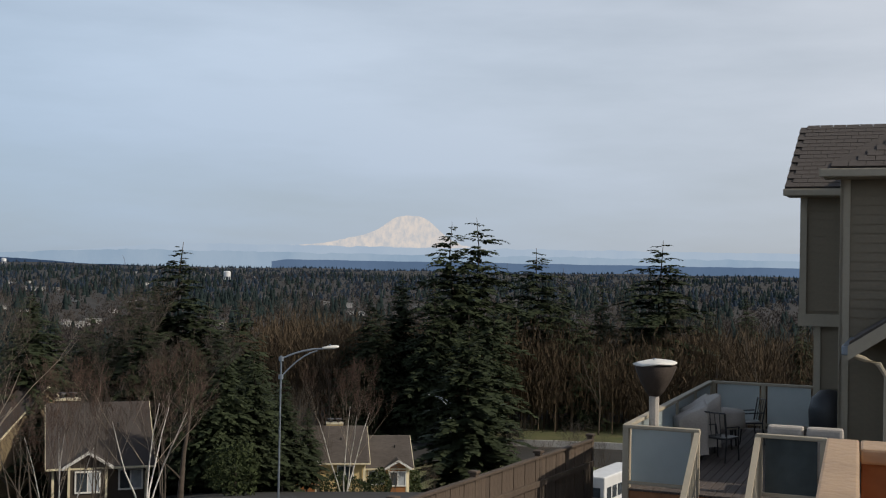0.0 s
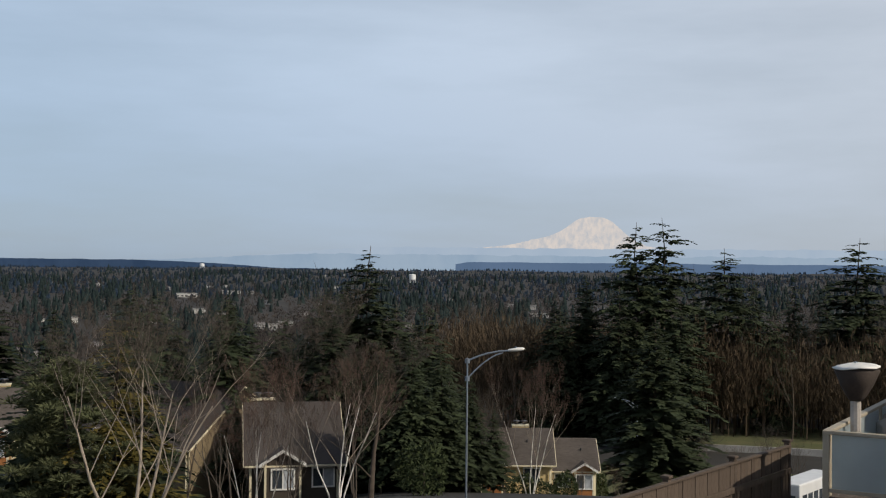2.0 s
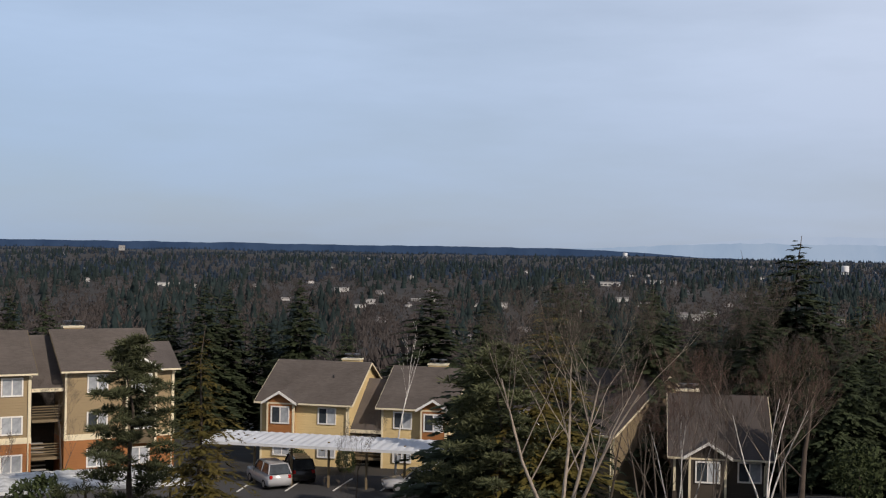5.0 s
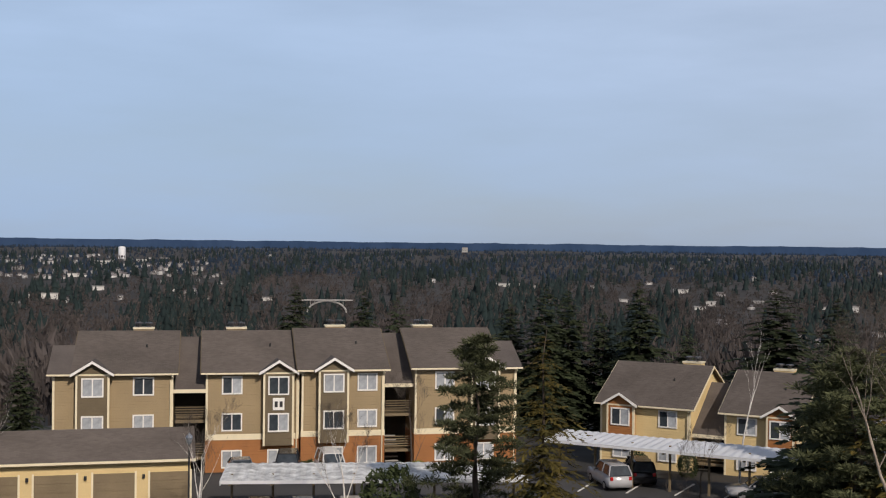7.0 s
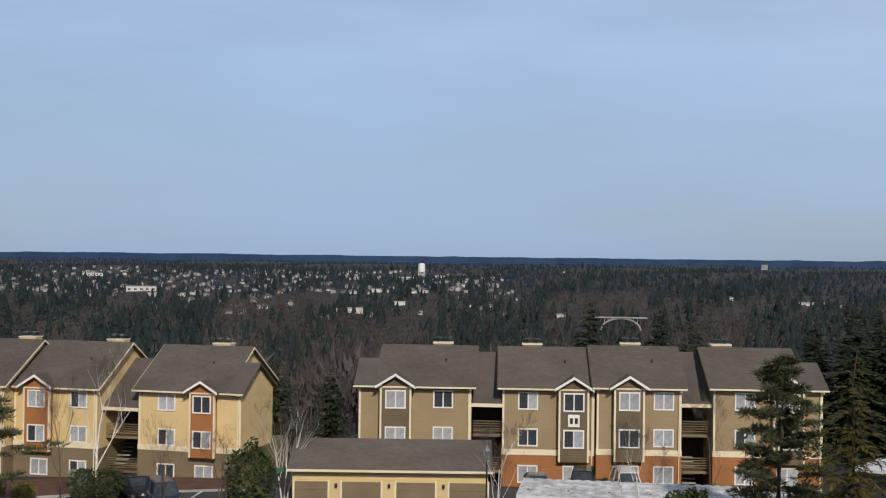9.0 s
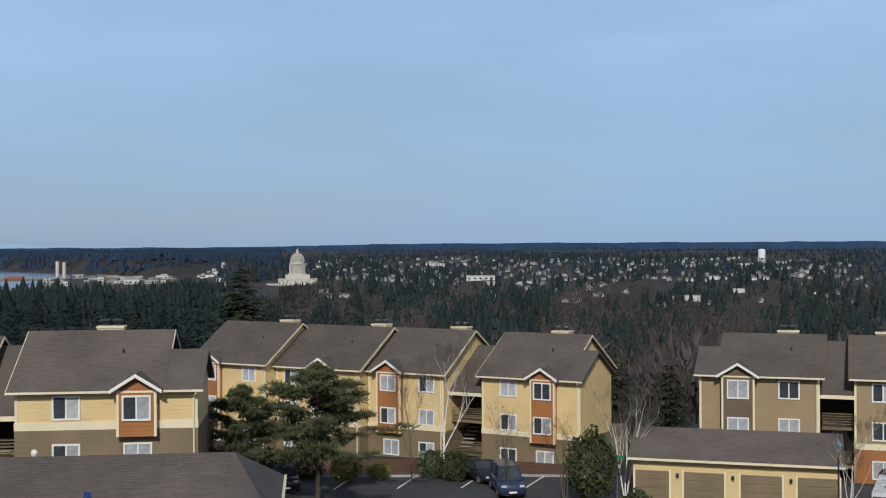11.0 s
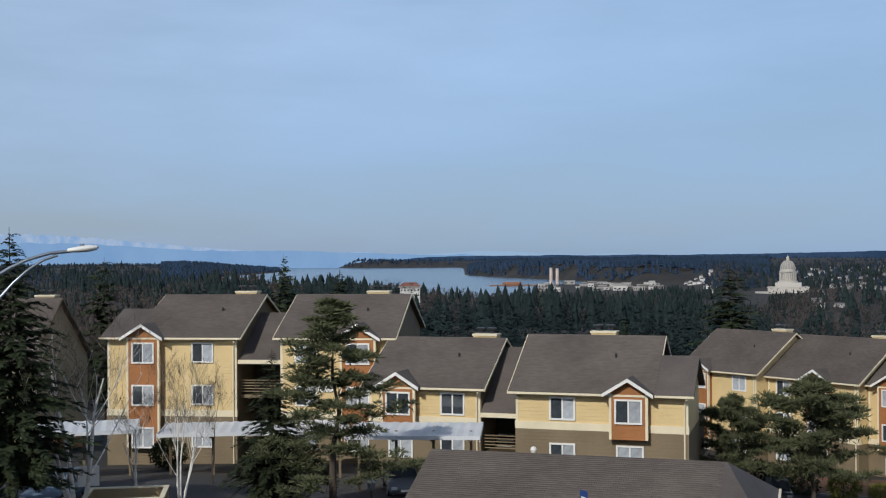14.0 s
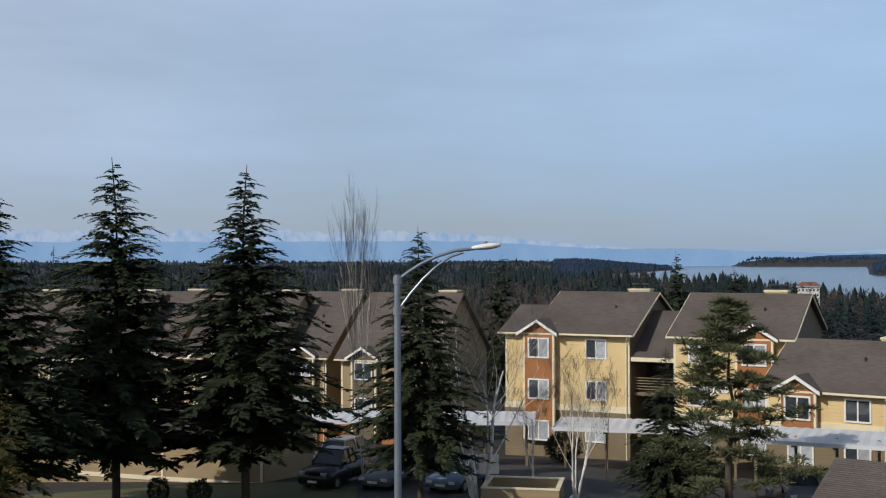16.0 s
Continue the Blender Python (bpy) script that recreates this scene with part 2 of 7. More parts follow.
def lathe(profile, sides=16):
    bm = bmesh.new()
    rings = [[bm.verts.new((r * math.cos(2 * math.pi * k / sides), r * math.sin(2 * math.pi * k / sides), z)) for k in range(sides)] for r, z in profile]
    for a, b in zip(rings, rings[1:]):
        for k in range(sides):
            bm.faces.new((a[k], a[(k + 1) % sides], b[(k + 1) % sides], b[k]))
    bm.faces.new(rings[0])
    bm.faces.new(rings[-1])
    return bm


def soup(name, verts, faces, material):
    """A mesh from arrays of corners and of triangles or quads."""
    verts, faces = np.asarray(verts, dtype=np.float32), np.asarray(faces, dtype=np.int32)
    k = faces.shape[1]
    me = bpy.data.meshes.new(name)
    me.vertices.add(len(verts))
    me.vertices.foreach_set("co", verts.ravel())
    me.loops.add(faces.size)
    me.loops.foreach_set("vertex_index", faces.ravel())
    me.polygons.add(len(faces))
    me.polygons.foreach_set("loop_start", np.arange(0, faces.size, k, dtype=np.int32))
    me.update(calc_edges=True)
    me.materials.append(material)
    return me


def spread(protos, spots):
    """Copies of (verts, faces) at rows of x, y, z, height, width, turn, all in one array."""
    vs, fs, base = [], [], 0
    for i, (x, y, z, h, w, a) in enumerate(spots):
        v, f = protos[i % len(protos)]
        c, s = math.cos(a), math.sin(a)
        vs.append(np.stack([x + w * (c * v[:, 0] - s * v[:, 1]), y + w * (s * v[:, 0] + c * v[:, 1]), z + h * v[:, 2]], 1))
        fs.append(f + base)
        base += len(v)
    return np.concatenate(vs), np.concatenate(fs)


# ---- lie of the land: height below the eye by distance, in four sectors ----
def smooth(a, b, x):
    x = np.clip((np.asarray(x, dtype=float) - a) / (b - a), 0, 1)
    return x * x * (3 - 2 * x)


SLOPES = {
    "south": ((0, 16, 24, 40, 55, 80, 110, 130, 180, 260, 400, 800, 1500, 2500, 3500, 4900), (-5, -5.0, -5.6, -8.5, -11, -15.5, -22.5, -25.2, -25.5, -31, -46, -52, -50, -38, -32, -29)),
    "east": ((0, 16, 24, 40, 55, 62, 66, 84, 92, 110, 140, 260, 400, 800, 1500, 2500, 3500, 4900), (-5, -5.0, -5.6, -9.5, -13.5, -15.9, -16.4, -16.6, -17.2, -18.5, -21, -40, -50, -53, -48, -36, -29, -26)),
    "bay": ((0, 16, 24, 40, 55, 80, 90, 110, 140, 260, 450, 700, 1350, 1420, 3500, 4900), (-5, -5.0, -5.6, -9.0, -12.2, -13.6, -15.0, -17, -19, -28, -31, -40, -47, -58, -60, -60)),
    "north": ((0, 16, 24, 40, 48, 60, 80, 110, 140, 260, 450, 700, 1500, 2500, 3500, 4900), (-5, -5.0, -5.6, -9.4, -11.2, -11.5, -13.6, -16, -19, -28, -34, -40, -40, -33, -30, -29)),
}
WATER = -50.0


def land(az, d):
    """Ground height in the world, at azimuth az (degrees to the left of the first view) and distance d."""
    az, d = np.asarray(az, dtype=float), np.asarray(d, dtype=float)
    h = {k: np.interp(d, *v) for k, v in SLOPES.items()}
    e = smooth(11, 21, az)
    b = smooth(82, 90, az - 3 * np.sin(d / 700))
    z = h["south"] * (1 - e) + h["east"] * e
    z = z * (1 - b) + h["bay"] * b
    n = smooth(107, 113, az + 2 * np.sin(d / 500))
    z = z * (1 - n) + h["north"] * n
    # the wooded point that reaches into the bay, and the far shore
    point = smooth(0, 160, d - 2700 + 110 * np.clip(98 - az, 0, 9)) * smooth(98.9, 97.9, az) * (0.5 + 0.5 * smooth(98.8, 95.5, az))
    z = z + point * smooth(82, 90, az) * (37 + 2 * np.sin(az * 1.7))
    shore = smooth(4600, 4750, d) * smooth(90, 96, az) * smooth(104.8, 103.6, az) * (1 - n)
    z = np.maximum(z, np.where(shore > 0.02, -60 + 36 * shore, -99))
    quay = smooth(96.2, 95.4, az) * smooth(86, 88, az) * smooth(2020, 1960, d) * smooth(1250, 1400, d)
    z = z * (1 - quay) + (WATER + 1.2) * quay
    z = z + 14 * smooth(98.3, 108, az) * smooth(114, 109, az) * smooth(480, 900, d) * smooth(1320, 950, d)      # wooded shoulder above the shore
    far = smooth(150, 500, d) * (1 - quay)
    z = z + far * 5 * (np.sin(d / 230 + az * 0.11) * np.sin(az * 0.31 + d / 900) + 0.5 * np.sin(az * 0.9 + d / 310)) * (1 - 0.75 * b * (1 - n))
    return EYE + z


def spot(az, d, up=0.0):
    a = radians(az)
    return Vector((-d * math.sin(a), d * math.cos(a), float(land(az, d)) + up))


def polar(x, y):
    return math.degrees(math.atan2(-x, y)), math.hypot(x, y)


def ground_at(x, y):
    return float(land(*polar(x, y)))


def facing(az, d, turn=0.0, z=None):
    """A frame on the ground at az, d whose x runs to the right and y away, as seen from the eye; turn: degrees to the left."""
    p = spot(az, d)
    return pose(p.x, p.y, p.z if z is None else z, 0, 0, az + turn)


def sheet(name, az0, az1, ds, material, up, label, category):
    """A strip of the land's own surface, between two azimuths and distances, laid on it."""
    azs = np.linspace(az0, az1, max(3, int(abs(az1 - az0) / 1.0) + 1))
    if isinstance(ds, tuple) and len(ds) == 2:
        ds = np.linspace(ds[0], ds[1], max(3, int((ds[1] - ds[0]) / 3) + 1))
    g = [(a, d) for a in azs for d in ds]
    v = [(-d * math.sin(radians(a)), d * math.cos(radians(a)), float(land(a, d)) + up) for a, d in g]
    n = len(ds)
    f = [(i * n + j, i * n + j + 1, (i + 1) * n + j + 1, (i + 1) * n + j) for i in range(len(azs) - 1) for j in range(n - 1)]
    ob = new(name, soup(name, v, f, material))
    return tagged(ob, label, category, kind="structure")


def strip(name, pts, w, h, material, label, category, up=0.0):
    """A kerb, line or path of width w and height h that follows the ground along points."""
    bm = bmesh.new()
    fine = []
    for (xa, ya), (xb, yb) in zip(pts, pts[1:]):
        k = max(1, int(math.hypot(xb - xa, yb - ya) / 3))
        fine += [(xa + (xb - xa) * i / k, ya + (yb - ya) * i / k) for i in range(k)]
    fine.append(pts[-1])
    rows = []
    for i, (x, y) in enumerate(fine):
        (xa, ya), (xb, yb) = fine[max(0, i - 1)], fine[min(len(fine) - 1, i + 1)]
        t = Vector((xb - xa, yb - ya, 0)).normalized()
        s = Vector((-t.y, t.x, 0)) * w / 2
        z = ground_at(x, y) + up
        c = Vector((x, y, z))
        rows.append([bm.verts.new(q) for q in (c - s - Vector((0, 0, 0.1)), c - s + Vector((0, 0, h)), c + s + Vector((0, 0, h)), c + s - Vector((0, 0, 0.1)))])
    for a, b in zip(rows, rows[1:]):
        for k in range(3):
            bm.faces.new((a[k], b[k], b[k + 1], a[k + 1]))
    bm.faces.new(rows[0])
    bm.faces.new(rows[-1])
    ob = new(name, mesh_of(name, bm, material))
    return tagged(ob, label, category, kind="structure")


# ---- the land ----
def build_ground():
    ds = np.concatenate([np.linspace(0.01, 120, 60), 120 * (4950 / 120) ** (np.arange(1, 91) / 90)])
    azs = np.arange(0, 360, 1.0)
    az = ((azs[:, None] + 60) % 360 - 60)
    # behind the viewer the slope takes its shape from both ends of the view
    az = np.where(az > 150, 150 - (az - 150) * (210 / 150), az)
    D = np.broadcast_to(ds[None], (len(azs), len(ds)))
    z = land(az, D)
    a = np.radians(azs)[:, None]
    v = np.stack([-D * np.sin(a), D * np.cos(a), z], 2).reshape(-1, 3)
    n, m = len(azs), len(ds)
    i, j = np.meshgrid(np.arange(n), np.arange(m - 1), indexing="ij")
    i2 = (i + 1) % n
    f = np.stack([i * m + j, i * m + j + 1, i2 * m + j + 1, i2 * m + j], 2).reshape(-1, 4)
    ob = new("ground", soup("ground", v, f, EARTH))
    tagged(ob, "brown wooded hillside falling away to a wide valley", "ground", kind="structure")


build_ground()
wm = mat("bay_water", (0.10, 0.155, 0.21), 0.22, 0.15, 0.003, 0.02, 0.04, depth=0.3, spec=0.5)
bm = bmesh.new()
rim = [bm.verts.new((-d * math.sin(radians(a)), d * math.cos(radians(a)), EYE + WATER)) for a, d in [(87.2, 1150), (86.5, 4900), (100, 4900), (116, 4900), (116, 1150)]]
bm.faces.new(rim)
tagged(new("water", mesh_of("water", bm, wm)), "calm grey-blue water of a sea inlet", "water", kind="structure")


# ---- apartment houses ----
WINDOWS = {}


def window_mesh(w, h):
    if (w, h) not in WINDOWS:
        bm = bmesh.new()
        t = 0.10
        bx(bm, -w / 2 - t, w / 2 + t, -0.07, 0.03, -h / 2 - t, -h / 2)
        bx(bm, -w / 2 - t, w / 2 + t, -0.07, 0.03, h / 2, h / 2 + t)
        bx(bm, -w / 2 - t, -w / 2, -0.07, 0.03, -h / 2, h / 2)
        bx(bm, w / 2, w / 2 + t, -0.07, 0.03, -h / 2, h / 2)
        bx(bm, -0.04, 0.04, -0.05, 0.03, -h / 2, h / 2)
        frame_me = mesh_of("window", bm, WHITE)
        WINDOWS[w, h] = (frame_me, mesh_of("pane", box(0.02, w / 2, -0.02, 0.01, -h / 2, h / 2), BLIND), mesh_of("pane", box(0.02, w / 2, -0.02, 0.01, -h / 2, h / 2), GLASS))
    return WINDOWS[w, h]


def window(parent, x, y, z, w=1.5, h=1.25, look_=0, turn=0):
    """A two-light window with a white frame; look_: 0 blinds in both, 1 blind and glass, 2 glass."""
    w, h = round(w * 0.86, 3), round(h * 0.9, 3)
    fr, blind, glass = window_mesh(w, h)
    ob = part("window", fr, None, parent, m=pose(x, y, z, 0, 0, turn))
    part("pane", glass if look_ in (1, 2) else blind, None, ob, m=pose(-w / 2 - 0.02 + 0.02, 0, 0))
    part("pane", glass if look_ == 2 else blind, None, ob, m=pose(0.0, 0, 0))


def roof_pair(x0, x1, y0, y1, zr, ze, over=0.45, side=0.35, t=0.16):
    """Two slopes with the ridge along x."""
    bm = bmesh.new()
    ym = (y0 + y1) / 2
    k = (zr - ze) / (ym - y0)
    prism(bm, [(y0 - over, ze - over * k), (ym, zr), (ym, zr + t), (y0 - over, ze - over * k + t)], x0 - side, x1 + side, "X")
    prism(bm, [(y1 + over, ze - over * k), (ym, zr), (ym, zr + t), (y1 + over, ze - over * k + t)], x0 - side, x1 + side, "X")
    return bm


def courses(parent, x0, x1, y0, z0, y1, z1, lap=0.15, tab=0.34, seed=0):
    """Shingle tabs on one slope, each with its own lip, joined."""
    rng = np.random.default_rng(int(seed) + int(abs(x0) * 100))
    L = math.hypot(y1 - y0, z1 - z0)
    s, nv = np.array([0, (y1 - y0) / L, (z1 - z0) / L]), np.array([0, -(z1 - z0) / L, (y1 - y0) / L])
    V, F = [], []
    n, m = int(L / lap), int((x1 - x0) / tab)
    for i in range(n):
        for j in range(m + (i % 2)):
            xa = max(x0, x0 + tab * (j - 0.5 * (i % 2)) + 0.012)
            xb = min(x1, x0 + tab * (j + 1 - 0.5 * (i % 2)) - 0.002)
            if xb - xa < 0.04:
                continue
            lip = 0.022 + rng.uniform(-0.006, 0.01)
            e = s * (lap * i + rng.uniform(-0.008, 0.008))
            o = np.array([0, y0, z0])
            b = len(V)
            for up_, al in ((0.002, 0.0), (lip, 0.0), (0.004, lap * 1.12)):
                q = o + e + s * al + nv * up_
                V += [(xa, q[1], q[2]), (xb, q[1], q[2])]
            F += [(b, b + 1, b + 3, b + 2), (b + 2, b + 3, b + 5, b + 4)]
    tagged(part("shingle_course", soup("shingle_course", V, F, SHINGLETAB), None, parent), kind="stuff")


def gable_block(x0, x1, y0, y1, ze, zr, z0=-3.0):
    bm = bmesh.new()
    prism(bm, [(y0, z0), (y1, z0), (y1, ze), ((y0 + y1) / 2, zr), (y0, ze)], x0, x1, "X")
    return bm


def unit(root, x0, x1, y, ze, rise, deep, pal, bay=None, wins=(), floors=3, storey=2.7, low=None, band=None, looks=(0, 1, 2, 0, 1, 0), ends="", chimney=None, step=None, tiles=None, end=None):
    """One stack of flats under a side gable; y: how far its front stands back; ze: eave height over the ground."""
    wall_, bay_, base_ = pal
    tiles = tiles or SHINGLE
    zr = ze + rise
    k = rise / (deep / 2)
    part("wall", gable_block(x0, x1, y, y + deep, ze, zr), wall_, root)
    part("roof", roof_pair(x0, x1, y, y + deep, zr, ze), tiles, root)
    if tiles is SHINGLE:
        courses(root, x0 - 0.34, x1 + 0.34, y - 0.45, ze - 0.45 * k + 0.163, y + deep / 2, zr + 0.163)
    if step:      # a lower, shorter piece of roof beside the main one
        sx0, sx1 = step
        part("wall", gable_block(sx0, sx1, y + 0.02, y + deep * 0.62, ze, ze + rise * 0.62), wall_, root)
        part("roof", roof_pair(sx0, sx1, y + 0.02, y + deep * 0.62, ze + rise * 0.62, ze), SHINGLE, root)
        xa, xb = min(x0, sx0), max(x1, sx1)
    else:
        xa, xb = x0, x1
    part("gutter", box(xa - 0.35, xb + 0.35, y - 0.57, y - 0.46, ze - 0.45 * k + 0.02, ze - 0.45 * k + 0.135), CREAM, root)
    for x in (xa + 0.08, xb - 0.08):
        part("corner_board", box(x - 0.075, x + 0.075, y - 0.03, y + 0.1, -0.5, ze - 0.1), CREAM, root)
    part("downspout", rod([(xb - 0.05, y - 0.5, ze - 0.3), (xb - 0.2, y - 0.12, ze - 0.6), (xb - 0.2, y - 0.12, 0)], 0.05, 6), CREAM, root)
    for x, sgn in ((x0 - 0.36, "l"), (x1 + 0.36, "r")):
        bm = bmesh.new()
        for ya, yb in ((y - 0.45, y + deep / 2), (y + deep + 0.45, y + deep / 2)):
            prism(bm, [(ya, ze - 0.45 * k + 0.0), (yb, zr + 0.0), (yb, zr + 0.13), (ya, ze - 0.45 * k + 0.13)], x - 0.04, x + 0.04, "X")
        part("bargeboard", bm, OLIVE if wall_ is TAN else CREAM, root)
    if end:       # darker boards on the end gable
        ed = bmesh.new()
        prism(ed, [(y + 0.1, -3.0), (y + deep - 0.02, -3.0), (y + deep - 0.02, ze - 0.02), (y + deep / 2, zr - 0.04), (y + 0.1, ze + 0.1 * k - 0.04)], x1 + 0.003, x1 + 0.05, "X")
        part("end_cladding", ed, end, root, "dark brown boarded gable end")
    if low:
        part("lower_cladding", box(xa - 0.02, xb + 0.02, y - 0.05, y + deep, -3.0, low), base_, root)
    if band:
        part("band_board", box(xa - 0.03, xb + 0.03, y - 0.07, y + 0.3, band, band + 0.42), CREAM, root)
    i = 0
    bays = [bay] if bay and not isinstance(bay[0], tuple) else (bay or [])
    for b0, b1, zb in bays:
        mid, jut = (b0 + b1) / 2, 0.55
        part("bay", box(b0, b1, y - jut, y + 0.2, zb, ze + 0.05), bay_, root)
        gp = 0.33 * (b1 - b0)
        bm = bmesh.new()
        prism(bm, [(b0, ze + 0.05), (b1, ze + 0.05), (mid, ze + gp)], y - jut, y + 1.5)
        part("bay_gable", bm, bay_, root)
        bm, rt = bmesh.new(), bmesh.new()
        for e, sg in ((b0 - 0.4, 1), (b1 + 0.4, -1)):
            drop = (gp - 0.05) / ((b1 - b0) / 2) * 0.4
            prism(bm, [(e, ze + 0.05 - drop), (mid, ze + gp), (mid, ze + gp + 0.15), (e, ze + 0.2 - drop)], y - jut - 0.35, y + 2.2)
            prism(rt, [(e, ze - drop), (mid, ze + gp - 0.04), (mid, ze + gp + 0.16), (e, ze + 0.2 - drop)], y - jut - 0.42, y - jut - 0.36)
        part("bay_roof", bm, SHINGLE, root)
        part("bargeboard", rt, WHITE, root)
        for x in (b0, b1):
            part("corner_board", box(x - 0.07, x + 0.07, y - jut - 0.03, y - jut + 0.2, zb, ze - 0.02), CREAM, root)
        for fl in range(floors):
            zc = ze - 1.05 - fl * storey
            if zc > zb + 0.4:
                window(root, mid, y - jut - 0.01, zc, 1.55, 1.3, looks[i % len(looks)])
            elif fl == floors - 1:
                window(root, mid, y - 0.06, zc, 1.55, 1.25, 0)
            i += 1
    for x in wins:
        for fl in range(floors):
            window(root, x, y - 0.06 if fl == floors - 1 else y - 0.01, ze - 1.05 - fl * storey, 1.5, 1.25, looks[(i + fl * 2 + int(x)) % len(looks)])
        i += 1
    for cx in ([chimney] if isinstance(chimney, (int, float)) else (chimney or [])):
        yc = y + deep / 2 + 0.7
        part("chimney", box(cx - 0.75, cx + 0.75, yc - 0.5, yc + 0.5, zr - 1.0, zr + 0.25), wall_, root)
        part("chimney_cap", box(cx - 0.8, cx + 0.8, yc - 0.55, yc + 0.55, zr + 0.25, zr + 0.36), CREAM, root)
        for dx in (-0.36, 0.36):
            part("flue", rod([(cx + dx, yc, zr + 0.4), (cx + dx, yc, zr + 0.62), (cx + dx, yc, zr + 0.64), (cx + dx, yc, zr + 0.74)], [0.16, 0.16, 0.33, 0.30], 8), BLACKMETAL, root)
    part("roof_vent", rod([(x0 + (x1 - x0) * 0.7, y + deep * 0.28, ze + rise * 0.5), (x0 + (x1 - x0) * 0.7, y + deep * 0.28, ze + rise * 0.56 + 0.4)], 0.07, 6), BLACKMETAL, root)
    if "r" in ends:
        for fl in range(floors):
            window(root, x1 + 0.01, y + deep * 0.8, ze - 1.05 - fl * storey, 0.9, 1.3, 1, 90)


def breezeway(root, x0, x1, y, ze, rise, deep, pal, floors=3, storey=2.7):
    """The open stair between two stacks: a lower roof, a back wall coloured as deep shade, landings, rails and a flight
    of steps.
    """
    bm = bmesh.new()
    prism(bm, [(y - 0.3, ze - 0.2), (y + deep * 0.5, ze + rise - 0.2), (y + deep * 0.5, ze + rise), (y - 0.3, ze)], x0 - 0.02, x1 + 0.02, "X")
    part("stair_roof", bm, SHINGLE, root)
    part("fascia", box(x0 - 0.1, x1 + 0.1, y - 0.4, y - 0.31, ze - 0.28, ze - 0.02), CREAM, root)
    # near-black wall colour stands in for the shade deep in the stair
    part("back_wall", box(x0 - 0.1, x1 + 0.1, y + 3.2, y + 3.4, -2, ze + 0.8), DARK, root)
    for fl in range(1, floors):
        z = ze + 0.35 - fl * storey
        part("landing", box(x0 + 0.03, x1 - 0.03, y + 0.2, y + 3.2, z - 0.2, z), UMBER, root)
        for k in range(5):
            part("rail", box(x0 + 0.04, x1 - 0.04, y + 0.22, y + 0.28, z + 0.2 + 0.18 * k, z + 0.26 + 0.18 * k), UMBER, root)
    for k in range(9):
        part("step", box(x0 + 0.2, x0 + 1.2, y + 0.5 + 0.26 * k, y + 0.8 + 0.26 * k, 0.28 * k, 0.28 * k + 0.07), CONCRETE, root)


GREY = (TAN, OLIVE, ORANGE)
SUNNY = (YELLOW, ORANGE, UMBER)


def number_board(root, x, y, z, w=0.85):
    board = part("number_board", rounded(x - w / 2, x + w / 2, y - 0.05, y, z - 0.45, z + 0.45, r=0.04), WHITE, root, "white board with two dark bars")
    for dx in (-0.18, 0.18):
        part("bar", box(x + dx - 0.11, x + dx + 0.11, y - 0.07, y - 0.052, z - 0.22, z + 0.2), BLACKMETAL, board)


# tan three-storey house
g = thing("apartment_building", "long three-storey tan apartment house with rust-orange ground floor", "apartment building", facing(57, 87.5, z=EYE - 17.2))
unit(g, -9.4, -2.6, 0, 7.75, 2.45, 10, GREY, (-9.3, -7.1, 0.6), (-4.7,), low=2.0, looks=(0, 0, 1, 2), chimney=-5, step=(-11.0, -9.4))
breezeway(g, -2.5, -0.3, 0.4, 6.45, 3.4, 10, GREY)
unit(g, -0.3, 6.5, 0, 7.75, 2.45, 10, GREY, (3.9, 6.0, 2.3), (1.6,), low=2.7, band=2.7, looks=(2, 1, 0, 2, 1, 1), chimney=2.0)
unit(g, 6.62, 12.8, -0.5, 7.95, 2.45, 10, GREY, (7.9, 10.0, 2.5), (11.5,), low=2.9, band=2.9, looks=(0, 2, 0, 1), chimney=9.6)
breezeway(g, 13.0, 15.3, 0.4, 6.7, 3.4, 10, GREY)
unit(g, 15.1, 21.5, -0.4, 8.0, 2.4, 10, GREY, (19.4, 21.5, 2.5), (17.4,), low=2.9, band=2.9, looks=(0, 1, 0), chimney=16.6, step=(21.5, 23.0))
number_board(g, 4.95, -0.56, 5.35)

# two-storey yellow house by the long carport
y_ = thing("apartment_building", "two-storey yellow apartment house with rust-orange bays", "apartment building", facing(35, 92, -18, z=EYE - 17.4))
unit(y_, -5.4, 1.9, 0, 5.2, 2.6, 10, SUNNY, (-4.6, -2.5, 1.9), (0.1,), floors=2, storey=2.6, looks=(1, 0, 1), chimney=0.4)
breezeway(y_, 1.9, 4.4, 0.6, 3.2, 3.4, 10, SUNNY, 2, 2.6)
unit(y_, 4.4, 10.0, 0.3, 5.1, 2.5, 10, SUNNY, (7.7, 9.6, 1.9), (6.1,), floors=2, storey=2.6, looks=(1, 0, 1), chimney=7.6)

# yellow house that steps back along the lot
MA = pose(-108.0, 2.9, EYE - 17.6, 0, 0, 46.5)
mh = thing("apartment_building", "long three-storey yellow apartment house with brown lower floor", "apartment building", MA)
unit(mh, 0.2, 8.2, 0.3, 7.5, 3.0, 10, SUNNY, (1.4, 3.4, 1.4), (6.4,), low=2.35, looks=(0, 0, 1), chimney=6.6)
unit(mh, 8.3, 17.0, 1.7, 7.3, 3.0, 10, SUNNY, (12.4, 14.4, 2.0), (9.9,), low=2.35, band=2.35, looks=(1, 0, 1), chimney=15.6)
unit(mh, 17.1, 24.4, 2.9, 7.2, 3.0, 10, SUNNY, (18.3, 20.5, 2.0), (22.8,), low=2.35, band=2.35, looks=(0, 1, 1), chimney=23.0)
breezeway(mh, 24.4, 27.4, 4.0, 5.6, 3.4, 10, SUNNY)
